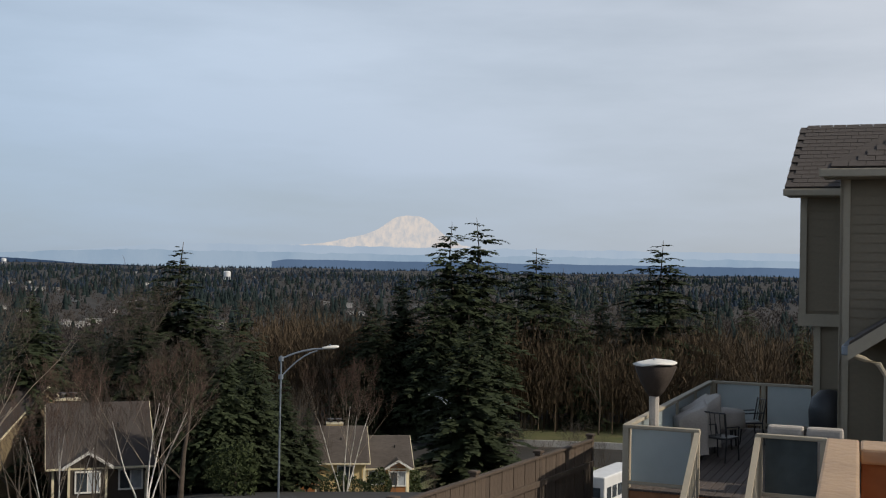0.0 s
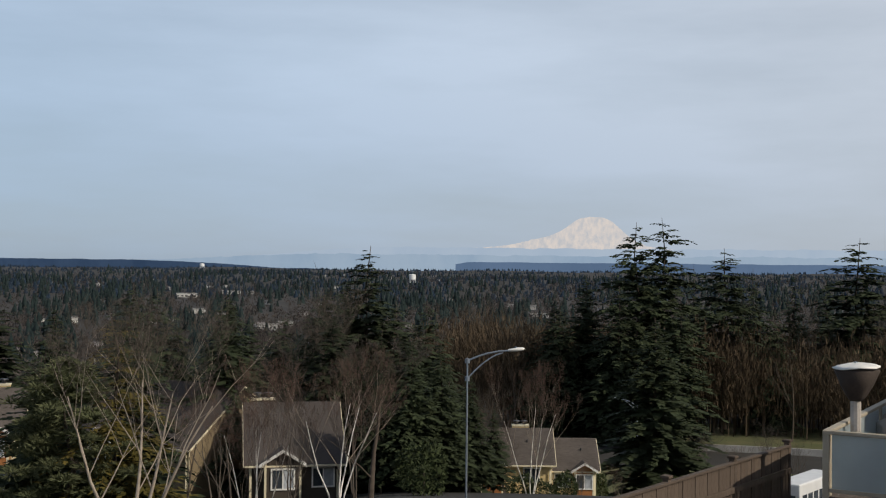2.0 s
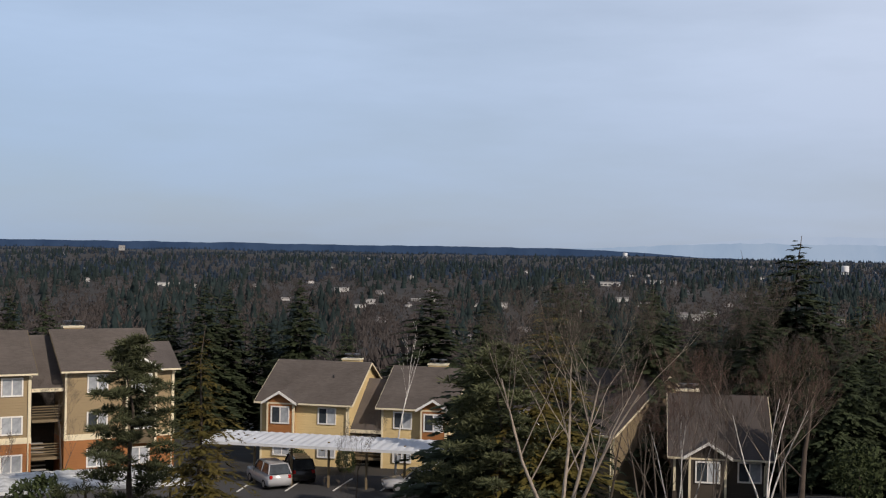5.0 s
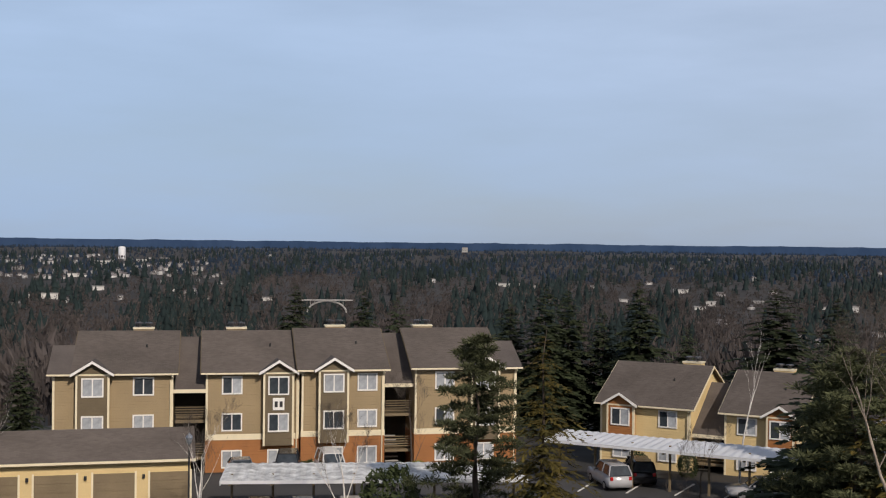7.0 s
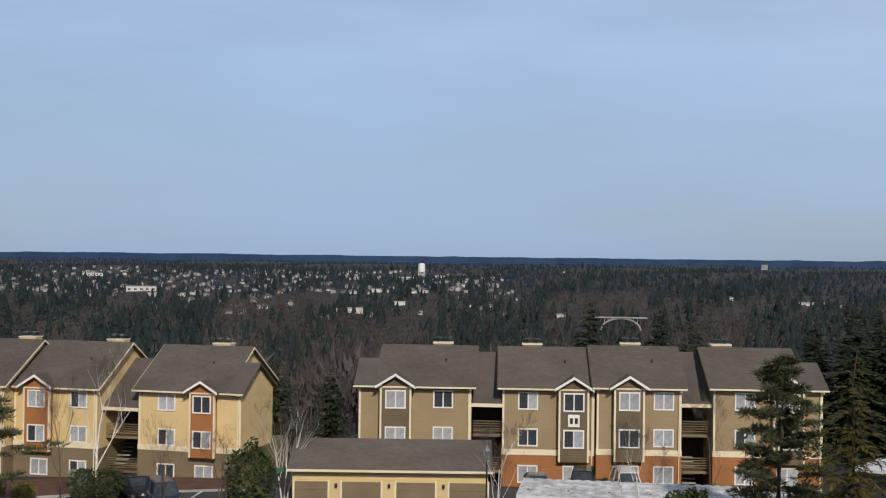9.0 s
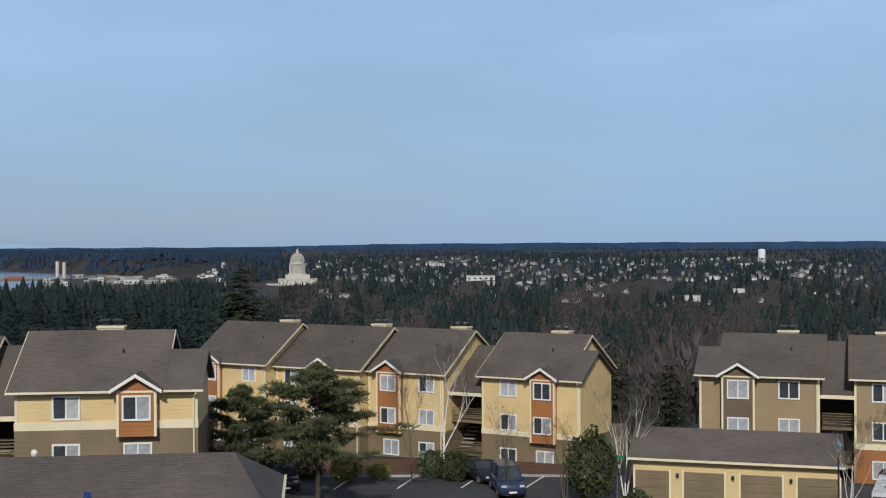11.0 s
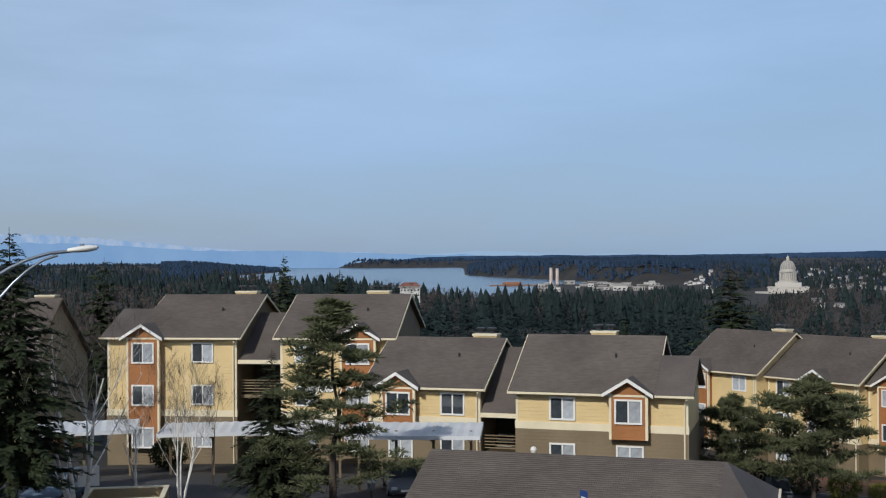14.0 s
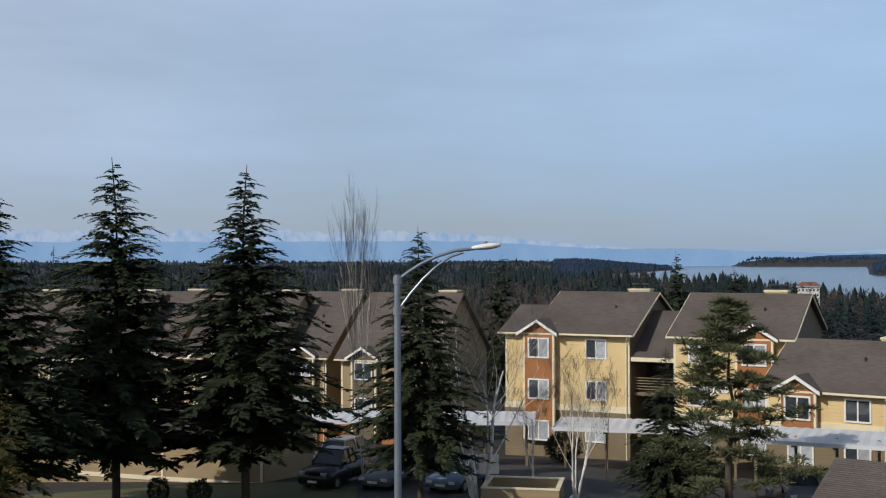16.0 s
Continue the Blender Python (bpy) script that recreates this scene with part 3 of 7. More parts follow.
unit(mh, 27.4, 34.6, 3.9, 7.15, 2.9, 10, SUNNY, (32.0, 34.0, 2.0), (29.8,), low=2.35, band=2.35, looks=(2, 1, 0), ends="r", chimney=32.0, step=(34.6, 36.0))

# front yellow house, two storeys seen above the garage roof
FA = pose(-65.6 * math.sin(radians(82)), 65.6 * math.cos(radians(82)), EYE - 13.1, 0, 0, 82)
fh = thing("apartment_building", "yellow apartment house with rust-orange bays and olive lower floor", "apartment building", FA)
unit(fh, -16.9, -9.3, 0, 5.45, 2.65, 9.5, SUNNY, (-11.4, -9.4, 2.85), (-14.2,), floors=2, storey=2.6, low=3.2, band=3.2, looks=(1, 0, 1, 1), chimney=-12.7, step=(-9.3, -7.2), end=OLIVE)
breezeway(fh, -19.0, -16.9, 0.5, 4.0, 3.4, 9.5, SUNNY, 2)
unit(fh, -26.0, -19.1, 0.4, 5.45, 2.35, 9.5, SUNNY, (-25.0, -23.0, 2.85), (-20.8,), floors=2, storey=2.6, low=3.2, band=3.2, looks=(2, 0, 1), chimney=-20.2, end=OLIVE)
part("globe_lamp", lathe([(0.02, 2.4), (0.14, 2.45), (0.19, 2.6), (0.14, 2.75), (0.02, 2.8)], 12), WHITE, fh, "white globe on a thin post", m=pose(-15.6, -1.2, -0.4))
part("lamp_post", rod([(-15.6, -1.2, 0), (-15.6, -1.2, 2.0)], 0.04, 6), BLACKMETAL, fh)

# tall yellow house beyond it
NP = spot(109.77, 78)
nh = thing("apartment_building", "three-storey yellow apartment house with rust-orange bay stack", "apartment building", pose(NP.x, NP.y, EYE - 13.6, 0, 0, 91.8))
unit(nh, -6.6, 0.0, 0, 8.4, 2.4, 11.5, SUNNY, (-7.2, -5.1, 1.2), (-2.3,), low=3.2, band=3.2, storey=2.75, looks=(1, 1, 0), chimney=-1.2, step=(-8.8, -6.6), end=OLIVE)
breezeway(nh, 0.0, 2.9, 0.5, 6.9, 2.8, 9.5, SUNNY)
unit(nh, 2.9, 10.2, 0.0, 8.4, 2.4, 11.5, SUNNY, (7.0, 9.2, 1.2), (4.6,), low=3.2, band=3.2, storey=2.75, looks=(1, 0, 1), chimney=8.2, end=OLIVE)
number_board(nh, 5.9, -0.03, 5.3, 1.0)

# brown houses behind the firs at the far end of the lot
for az, d, turn, n in ((123.6, 92, -28, 2), (131.0, 96, -30, 1), (137.5, 100, -30, 1)):
    p = thing("apartment_building", "tan apartment house half hidden behind dark firs", "apartment building", facing(az, d, turn, z=EYE - 15.6), group="houses behind the firs")
    unit(p, 0, 7.5, 0, 7.8, 4.6, 12, (TAN, OLIVE, ORANGE), (1.2, 3.2, 1.4), (5.6,), low=2.6, looks=(2, 1, 1), chimney=6.4)
    unit(p, -8.4, -1.5, 0.4, 7.8, 4.6, 12, GREY, (-4.4, -2.4, 1.4), (-7.0,), low=2.0, looks=(1, 0, 1), chimney=-2.6)

# houses in the trees below the street; first two coloured darker for tree shade
lh = thing("house", "tan two-storey house with a broad brown gable roof behind birches", "house", facing(22.1, 80, -42, z=EYE - 16.9))
unit(lh, -8.5, 2.0, 0, 4.8, 3.4, 10.5, (UMBER, OLIVE, OLIVE), (-6.5, -4.5, 1.2), (-1.5,), floors=2, low=1.6, looks=(1, 2, 1), tiles=SHINGLE_DARK)
l2 = thing("house", "brown house with a dark roof and a small porch gable", "house", facing(15.5, 76, 4, z=EYE - 16.6))
unit(l2, -3.6, 2.2, 0, 3.9, 3.1, 9, (SHADEBROWN, SHADEBROWN, SHADEBROWN), (-2.6, -0.4, 0.4), (1.1,), floors=2, low=1.5, looks=(1, 2, 2), chimney=-2.6, tiles=SHINGLE_DARK)
oh = thing("house", "yellow two-storey house with rust-orange bays and brown hipped roof", "house", facing(3.9, 105, 4, z=EYE - 21.9))
unit(oh, -6.4, 0.6, 0, 4.3, 2.4, 8, SUNNY, (-5.6, -3.8, 0.6), (-1.2,), floors=2, low=0.8, looks=(1, 2, 1), chimney=-2.0)
unit(oh, 0.65, 4.6, 0.7, 3.7, 2.1, 7, SUNNY, (2.7, 4.3, 0.6), (1.6,), floors=2, low=0.8, looks=(1, 2, 1))


# ---- garages and carports ----
def garage(label, m, x0, x1, deep, ze, rise, doors, wall_, roof_=SHINGLE):
    root = thing("garage", label, "garage", m)
    part("wall", gable_block(x0, x1, 0, deep, ze, ze + rise), wall_, root)
    part("roof", roof_pair(x0, x1, 0, deep, ze + rise, ze, 0.4, 0.3), roof_, root)
    kk = rise / (deep / 2)
    if roof_ is SHINGLE:
        courses(root, x0 - 0.29, x1 + 0.29, -0.4, ze - 0.4 * kk + 0.163, deep / 2, ze + rise + 0.163)
    part("gutter", box(x0 - 0.3, x1 + 0.3, -0.52, -0.41, ze - 0.4 * kk, ze - 0.4 * kk + 0.14), CREAM, root)
    for xd, wd in doors:
        d = part("garage_door", box(xd - wd / 2, xd + wd / 2, -0.03, 0.1, -0.3, 2.1), UMBER, root, "olive-brown panelled door")
        for k in range(4):
            part("panel", box(xd - wd / 2 + 0.06, xd + wd / 2 - 0.06, -0.055, -0.032, 0.04 + 0.52 * k, 0.5 + 0.52 * k), UMBER, d)
        for e in (-1, 1):
            part("door_trim", box(xd + e * (wd / 2 + 0.06) - 0.06, xd + e * (wd / 2 + 0.06) + 0.06, -0.05, 0.1, -0.3, 2.2), CREAM, root)
        part("wall_lamp", rounded(xd + wd / 2 + 0.45, xd + wd / 2 + 0.62, -0.16, -0.001, 1.75, 2.0), BLACKMETAL, root)
    return root


garage("long cream garage row with olive doors and brown shingle roof", facing(58, 75, 1.5, z=EYE - 16.4), -12.3, 0.15, 6.5, 2.95, 1.25,
       [(-11.1, 2.1), (-7.9, 2.45), (-4.45, 2.45), (-1.1, 2.4)], YELLOW)
GR = Vector((-49.3, -9.0, 0))       # left end of the near garage's ridge
gf = garage("low garage with a broad grey-brown shingle roof", pose(GR.x + 4.5 * 0.991, GR.y - 4.5 * 0.13, EYE - 12.4, 0, 0, 82.5), 0, 11.6, 9.0, 2.3, 1.75, [(6, 2.4)], UMBER)
bm = bmesh.new()
hv = [bm.verts.new(c) for c in ((11.88, 4.5, 4.2), (11.9, -0.4, 2.3), (13.7, -0.4, 2.3), (13.7, 9.4, 2.3), (11.9, 9.4, 2.3))]
for k in ((0, 1, 2), (0, 2, 3), (0, 3, 4), (4, 3, 2, 1)):
    bm.faces.new([hv[i] for i in k])
part("hip_end", bm, SHINGLE, gf)
part("hip_gutter", box(13.71, 13.82, -0.4, 9.4, 2.18, 2.32), CREAM, gf)
part("end_wall", box(11.65, 13.4, 0.1, 8.9, -1, 2.28), UMBER, gf)
gt = garage("long tan garage row with plain back wall behind firs", facing(127.4, 62, -28, z=EYE - 11.6), -16, 0.0, 6.0, 2.15, 1.0, [], TAN, SHINGLE_DARK)
part("base_strip", box(-16.02, 0.02, -0.03, -0.005, -0.35, -0.12), CREAM, gt)
for x in (-15.95, -6.0, -0.1):
    part("corner_board", box(x - 0.07, x + 0.07, -0.035, -0.006, -0.118, 2.0), CREAM, gt)


def carport(label, m, x0, x1, deep, h, posts, tilt=0.35, sheet_=CARPORT):
    """A long lean-to of ribbed metal on steel posts."""
    root = thing("carport", label, "carport", m)
    bm = bmesh.new()
    n = int((x1 - x0) / 0.3)
    v = []
    for i in range(n + 1):
        x = x0 + (x1 - x0) * i / n
        z = h + (0.05 if i % 2 else 0.0)
        v.append((bm.verts.new((x, 0, z)), bm.verts.new((x, deep, z + tilt)), bm.verts.new((x, deep, z + tilt - 0.04)), bm.verts.new((x, 0, z - 0.04))))
    for a, b in zip(v, v[1:]):
        for k in range(4):
            bm.faces.new((a[k], b[k], b[(k + 1) % 4], a[(k + 1) % 4]))
    part("ribbed_roof", bm, sheet_, root)
    part("fascia", box(x0 - 0.05, x1 + 0.05, -0.06, -0.01, h - 0.13, h + 0.07), CARPORT, root)
    for x in (x0 - 0.06, x1 + 0.01):
        bm = bmesh.new()
        prism(bm, [(0, h - 0.24), (deep, h - 0.24 + tilt), (deep, h + 0.06 + tilt), (0, h + 0.06)], x, x + 0.05, "X")
        part("end_fascia", bm, CARPORT, root)
    for i in range(posts):
        x = x0 + 0.5 + (x1 - x0 - 1.0) * i / (posts - 1)
        part("post", box(x - 0.07, x + 0.07, deep * 0.35, deep * 0.35 + 0.14, -1.0, h + 0.1), UMBER, root)
        part("beam", box(x - 0.06, x + 0.06, 0.05, deep - 0.05, h - 0.25, h - 0.06), UMBER, root)
    return root


carport("long white ribbed-metal carport in front of the yellow house", facing(35, 79, -17, z=EYE - 16.6), -8.8, 8.2, 4.8, 3.1, 7, 0.05)
carport("white ribbed-metal carport in front of the tan house", facing(50, 68.5, 1, z=EYE - 16.4), -7.8, 10.0, 5.0, 2.6, 8, 0.12, MOSSY)
carport("pale ribbed-metal carport beside the front yellow house", facing(100.5, 61.5, -5, z=EYE - 12.9), -4.6, 2.4, 4.6, 3.45, 4, 0.1)
carport("pale ribbed-metal carport before the tall yellow house", facing(110, 68, -5, z=EYE - 13.2), -4.2, 6.5, 4.6, 3.2, 5, 0.02)
carport("pale ribbed-metal carport behind the birches", facing(119, 69, -5, z=EYE - 12.5), -8.0, 5.6, 4.8, 2.75, 6, 0.02)


# ---- trees ----
def fir_arrays(seed, levels=26, arms=9, leaves=9, reach=0.22, droop=0.35, bare=0.06, size=1.0, top=0.85, ragged=0.3, slim=0.16, fans=1, perk=0.55):
    """A fir of height 1: whorls of drooping arms, each set with two rows of slim sprays. Corners and quads."""
    rng = np.random.default_rng(seed)
    V, F = [], []
    for i in range(levels):
        u = (i + rng.uniform(0, 0.8)) / levels
        z = bare + (0.965 - bare) * u ** 0.92
        L0 = reach * (1 - u) ** top * (1 - 0.35 * max(0, 0.16 - u) / 0.16) + 0.007
        n = max(4, int(arms * (1 - 0.4 * u)))
        for k in range(n):
            a = 2 * math.pi * (k + rng.uniform(-0.4, 0.4)) / n + i * 2.4
            L = L0 * rng.uniform(1 - ragged, 1 + 0.5 * ragged)
            zk = z + rng.normal(0, 0.55) / levels
            lift, fall = rng.uniform(0.15, 0.4) + perk * u, droop * rng.uniform(0.6, 1.3) * (1 - 0.9 * u)
            dx, dy = math.cos(a), math.sin(a)
            m = max(3, int(leaves * (0.35 + 0.65 * (1 - u))))
            for j in range(m):
                s = 0.12 + 0.88 * (j + rng.uniform(0, 0.6)) / m
                px, py, pz = dx * L * s, dy * L * s, min(0.97, zk) + L * (lift * s - (lift + fall) * s * s)
                for side in (-1, 1):
                    l = size * L * rng.uniform(0.24, 0.42) * (1.15 - 0.75 * s) + 0.006
                    b = a + side * rng.uniform(0.5, 1.1) * (1.1 - 0.6 * s)
                    q = np.array([math.cos(b), math.sin(b), rng.uniform(-0.55, 0.05)]) * l
                    o = np.array([px, py, pz])
                    for fan in range(fans):
                        if fan:
                            b2 = b + rng.uniform(-0.9, 0.9)
                            o2 = o + q * rng.uniform(0.1, 0.6)
                            q2 = np.array([math.cos(b2), math.sin(b2), rng.uniform(-0.6, 0.15)]) * l * rng.uniform(0.35, 0.6)
                        else:
                            b2, o2, q2 = b, o, q
                        w = np.array([-math.sin(b2), math.cos(b2), rng.uniform(-0.4, 0.4)]) * np.linalg.norm(q2) * slim
                        base = len(V)
                        V += [o2, o2 + q2 * 0.45 + w, o2 + q2, o2 + q2 * 0.45 - w]
                        F.append((base, base + 1, base + 2, base + 3))
    return np.array(V), np.array(F)


def trunk_mesh(h, r, material, lean=0.0, seed=0):
    bm = bmesh.new()
    rng = random.Random(seed)
    pts = [(rng.uniform(-1, 1) * lean * i, rng.uniform(-1, 1) * lean * i, h * i / 6 - (0.6 if i == 0 else 0)) for i in range(7)]
    tube(bm, pts, [r * (1 - 0.96 * i / 6) + 0.0004 * h for i in range(7)], 8)
    return mesh_of("trunk", bm, material, True)


def grow(seed, h, spread_=0.5, depth=5, stems=1, r0=0.016, up=0.55, kids=(2, 4), start=0.3, twist=0.35, shrink=(0.55, 0.8), tilts=(0.05, 0.19)):
    """A bare tree of height about h: tapered limbs that fork; corners and quads, limbs and twigs apart."""
    rng = random.Random(seed)
    out = {"limb": ([], []), "twig": ([], [])}
    out.update({("stem", k): ([], []) for k in range(stems)})

    def run(pts, rad, key):
        """One unbroken tapered limb along points."""
        V, F = out[key]
        n = 3 if key == "twig" else (5 if key == "limb" else 8)
        b = len(V)
        for i, p in enumerate(pts):
            d = (pts[min(i + 1, len(pts) - 1)] - pts[max(i - 1, 0)]).normalized()
            u = (Vector((1, 0, 0)) - d * d.x).normalized() if abs(d.x) < 0.8 else (Vector((0, 1, 0)) - d * d.y).normalized()
            w = d.cross(u)
            for k in range(n):
                t = 2 * math.pi * k / n
                V.append(p + rad[i] * (math.cos(t) * u + math.sin(t) * w))
        for i in range(len(pts) - 1):
            for k in range(n):
                F.append((b + i * n + k, b + i * n + (k + 1) % n, b + (i + 1) * n + (k + 1) % n, b + (i + 1) * n + k))

    def limb(p, d, length, r, level, stem=0):
        key = ("stem", stem) if level == 0 else ("limb" if level < 3 else "twig")
        n = 4 if level < 2 else 3
        pts = [p]
        rad = [r]
        for i in range(n):
            d = (d + Vector((rng.uniform(-1, 1), rng.uniform(-1, 1), rng.uniform(-0.4, 1) * up)) * twist * 0.45).normalized()
            pts.append(pts[-1] + d * length / n)
            rad.append(r * (1 - 0.74 * (i + 1) / n))
        run(pts, rad, key)
        if level >= depth:
            return
        for k in range(rng.randint(*kids) + (1 if level == 0 else 0)):
            s = rng.uniform(start if level == 0 else 0.25, 1.0)
            i = min(n - 1, int(s * n))
            q = pts[i].lerp(pts[i + 1], s * n - i)
            side = Vector((rng.uniform(-1, 1), rng.uniform(-1, 1), rng.uniform(0.0, 0.4))).normalized()
            limb(q, (d * (1 - spread_) + side * spread_ + Vector((0, 0, up * 0.3))).normalized(), length * rng.uniform(*shrink) * (1.15 - 0.5 * s), max(rad[i + 1] * rng.uniform(0.5, 0.75), 0.0035 * h * 0.16), level + 1)
        
    for sidx in range(stems):
        a = rng.uniform(0, 6.28)
        tilt = 0.0 if stems == 1 else rng.uniform(*tilts)
        limb(Vector((0.012 * h * math.cos(a) * (stems > 1), 0.012 * h * math.sin(a) * (stems > 1), -0.3)), Vector((tilt * math.cos(a), tilt * math.sin(a), 1)).normalized(), h * rng.uniform(0.62, 0.78), r0 * h * (1 if stems == 1 else 0.75), 0, sidx)
    return {k: (np.array([tuple(c) for c in v]), np.array([f for f in fs])) for k, (v, fs) in out.items()}


def array_mesh(name, vf, material):
    v, f = vf
    return soup(name, v, f, material)


def fir(label, where, h, width=1.0, kind_=0, category="fir tree", turn=0.0):
    crown, trunk = FIRS[kind_]
    root = thing("conifer", label, category, Matrix.Translation(where) @ Matrix.Rotation(turn, 4, "Z") @ Matrix.Diagonal((h * width, h * width, h, 1)))
    part("trunk", trunk, None, root)
    tagged(part("crown", crown, None, root), kind="stuff")
    return root


def pine_arrays(seed, limbs=44, reach=0.3, bare_=0.12, clumps=6, needles=26, puff=0.035, round_=0.6, flat=0.55):
    """A pine of height 1: uneven limbs that carry clumps of needles."""
    rng = np.random.default_rng(seed)
    V, F = [], []
    for i in range(limbs):
        u = (i + rng.uniform(0, 1)) / limbs
        z = bare_ + (0.97 - bare_) * u
        a = i * 2.4 + rng.uniform(-0.7, 0.7)
        L = reach * (1 - u) ** round_ * rng.uniform(0.5, 1.1) + 0.02
        rise = rng.uniform(-0.05, 0.35)
        for c in range(clumps):
            s = 0.3 + 0.7 * (c + rng.uniform(0, 1)) / clumps
            side = rng.uniform(-0.16, 0.16) * L
            o = np.array([math.cos(a) * L * s - math.sin(a) * side, math.sin(a) * L * s + math.cos(a) * side, z + L * rise * s + rng.uniform(-0.01, 0.015)])
            k = puff * rng.uniform(0.6, 1.25)
            for j in range(needles):
                d = rng.normal(size=3)
                d /= np.linalg.norm(d)
                d[2] = abs(d[2]) * 0.9 + 0.05 if rng.uniform() < 0.75 else d[2]
                q = o + d * k * np.array([1, 1, flat]) * rng.uniform(0.3, 1)
                w = np.cross(d, rng.normal(size=3))
                w *= k * 0.075 / (np.linalg.norm(w) + 1e-9)
                e = q + d * k * 0.6
                b = len(V)
                V += [q - w, q + w, e + w * 0.3, e - w * 0.3]
                F.append((b, b + 1, b + 2, b + 3))
    return np.array(V), np.array(F)


FIRS = []
for sd, kw, mt in (
        (1, dict(levels=36, arms=11, leaves=12, reach=0.27, droop=0.12, size=1.0, top=0.85, bare=0.09, ragged=0.45, slim=0.23, fans=2), NEEDLE),         # 0 full young fir
        (2, dict(levels=32, arms=10, leaves=10, reach=0.25, droop=0.25, bare=0.06, ragged=0.55, size=1.05, top=0.62, slim=0.25, fans=2), NEEDLE),        # 1 ragged
        (3, dict(levels=32, arms=10, leaves=10, reach=0.21, droop=0.35, bare=0.12, ragged=0.6, size=1.1, slim=0.26, fans=2), NEEDLE),        # 2 slim old fir
        (4, dict(levels=30, arms=9, leaves=9, reach=0.28, droop=0.1, bare=0.14, ragged=0.75, top=0.8, size=1.1, slim=0.27, fans=2), NEEDLE),  # 3 gappy top
        (6, dict(levels=30, arms=8, leaves=14, reach=0.27, droop=0.75, bare=0.06, ragged=0.65, top=0.7, size=0.7, slim=0.14, fans=4), CEDAR)):    # golden cedar
    v, f = fir_arrays(sd, **kw)
    FIRS.append((soup("crown", v, f, mt), trunk_mesh(0.99, 0.012, BARK, 0.002 if sd < 4 else 0.004, sd)))
v, f = pine_arrays(5, limbs=54, reach=0.31, puff=0.030, clumps=10, needles=56)
FIRS.insert(4, (soup("crown", v, f, PINE), trunk_mesh(0.97, 0.016, BARK, 0.006, 9)))
v, f = pine_arrays(8, limbs=46, reach=0.8, bare_=0.3, puff=0.055, round_=0.5, clumps=14, needles=52, flat=0.4)
FIRS.append((soup("crown", v, f, PINE), trunk_mesh(0.95, 0.025, BARK, 0.01, 10)))                                     # 6 spreading pine
v, f = fir_arrays(17, levels=50, arms=11, leaves=24, reach=0.27, droop=0.10, size=0.62, top=0.80, bare=0.15, ragged=0.6, slim=0.19, fans=4)
FIRS.append((soup('crown', v, f, NEEDLE), trunk_mesh(0.99, 0.012, BARK, 0.002, 12)))                                  # 7 near young fir
v, f = fir_arrays(18, levels=40, arms=10, leaves=20, reach=0.26, droop=0.4, size=0.8, top=0.8, bare=0.06, ragged=0.5, slim=0.15, fans=4)
FIRS.append((soup('crown', v, f, NEEDLE), trunk_mesh(0.99, 0.012, BARK, 0.002, 13)))                                  # 8 near drooping cedar
v, f = fir_arrays(19, levels=44, arms=10, leaves=19, reach=0.25, droop=0.22, size=0.72, top=0.72, bare=0.05, ragged=0.6, slim=0.36, fans=2, perk=0.2)
FIRS.append((soup("crown", v, f, NEEDLE), trunk_mesh(0.99, 0.012, BARK, 0.002, 14)))                                  # 9 fine full fir
v, f = fir_arrays(20, levels=32, arms=8, leaves=17, reach=0.25, droop=0.2, size=0.7, top=0.5, bare=0.2, ragged=0.8, slim=0.3, fans=4, perk=0.05)
FIRS.append((soup("crown", v, f, NEEDLE), trunk_mesh(0.985, 0.014, BARK, 0.003, 15)))                                 # 10 fine gappy old fir


def bare(label, where, h, tree, category="bare tree", turn=0.0, width=1.0, name="bare_tree"):
    root = thing(name, label, category, Matrix.Translation(where) @ Matrix.Rotation(turn, 4, "Z") @ Matrix.Diagonal((h / 10 * width, h / 10 * width, h / 10, 1)))
    for me in tree[0]:
        part("trunk", me, None, root)
    tagged(part("limbwork", tree[1], None, root), kind="stuff")
    tagged(part("branchwork", tree[2], None, root), kind="stuff")
    return root


def bare_pair(seed, stem_mat, twig_mat, limb_mat=None, **kw):
    t = grow(seed, 10, **kw)
    return [array_mesh("trunk", v, stem_mat) for k, v in t.items() if k[0] == "stem"], array_mesh("limbwork", t["limb"], limb_mat or stem_mat), array_mesh("branchwork", t["twig"], twig_mat)


BIRCHES = [bare_pair(11, BIRCHBARK, TWIG, spread_=0.5, depth=5, stems=4, r0=0.0145, kids=(3, 4), up=0.6, tilts=(0.08, 0.3)),
           bare_pair(12, BIRCHBARK, REDTWIG, PALELIMB, tilts=(0.06, 0.24), spread_=0.4, depth=5, stems=4, r0=0.0085, kids=(3, 4), up=0.7),
           bare_pair(13, BIRCHBARK, TWIG, spread_=0.4, depth=5, stems=1, r0=0.015, kids=(4, 4), up=0.6),
           bare_pair(14, BIRCHBARK, TWIG, spread_=0.3, depth=4, stems=2, r0=0.008, kids=(4, 5), up=0.9)]
MAPLES = [bare_pair(21, BARK, TWIG, spread_=0.5, depth=5, stems=1, r0=0.016, kids=(4, 4), up=0.6, start=0.2),
          bare_pair(22, TWIG, REDTWIG, spread_=0.5, depth=5, stems=3, r0=0.012, kids=(3, 3), up=0.7),
          bare_pair(23, TWIG, TWIG, spread_=0.5, depth=4, stems=1, r0=0.012, kids=(5, 6), up=0.6, start=0.25),
          bare_pair(24, TWIG, TWIG, spread_=0.36, depth=4, stems=4, r0=0.010, kids=(3, 4), up=0.7)]
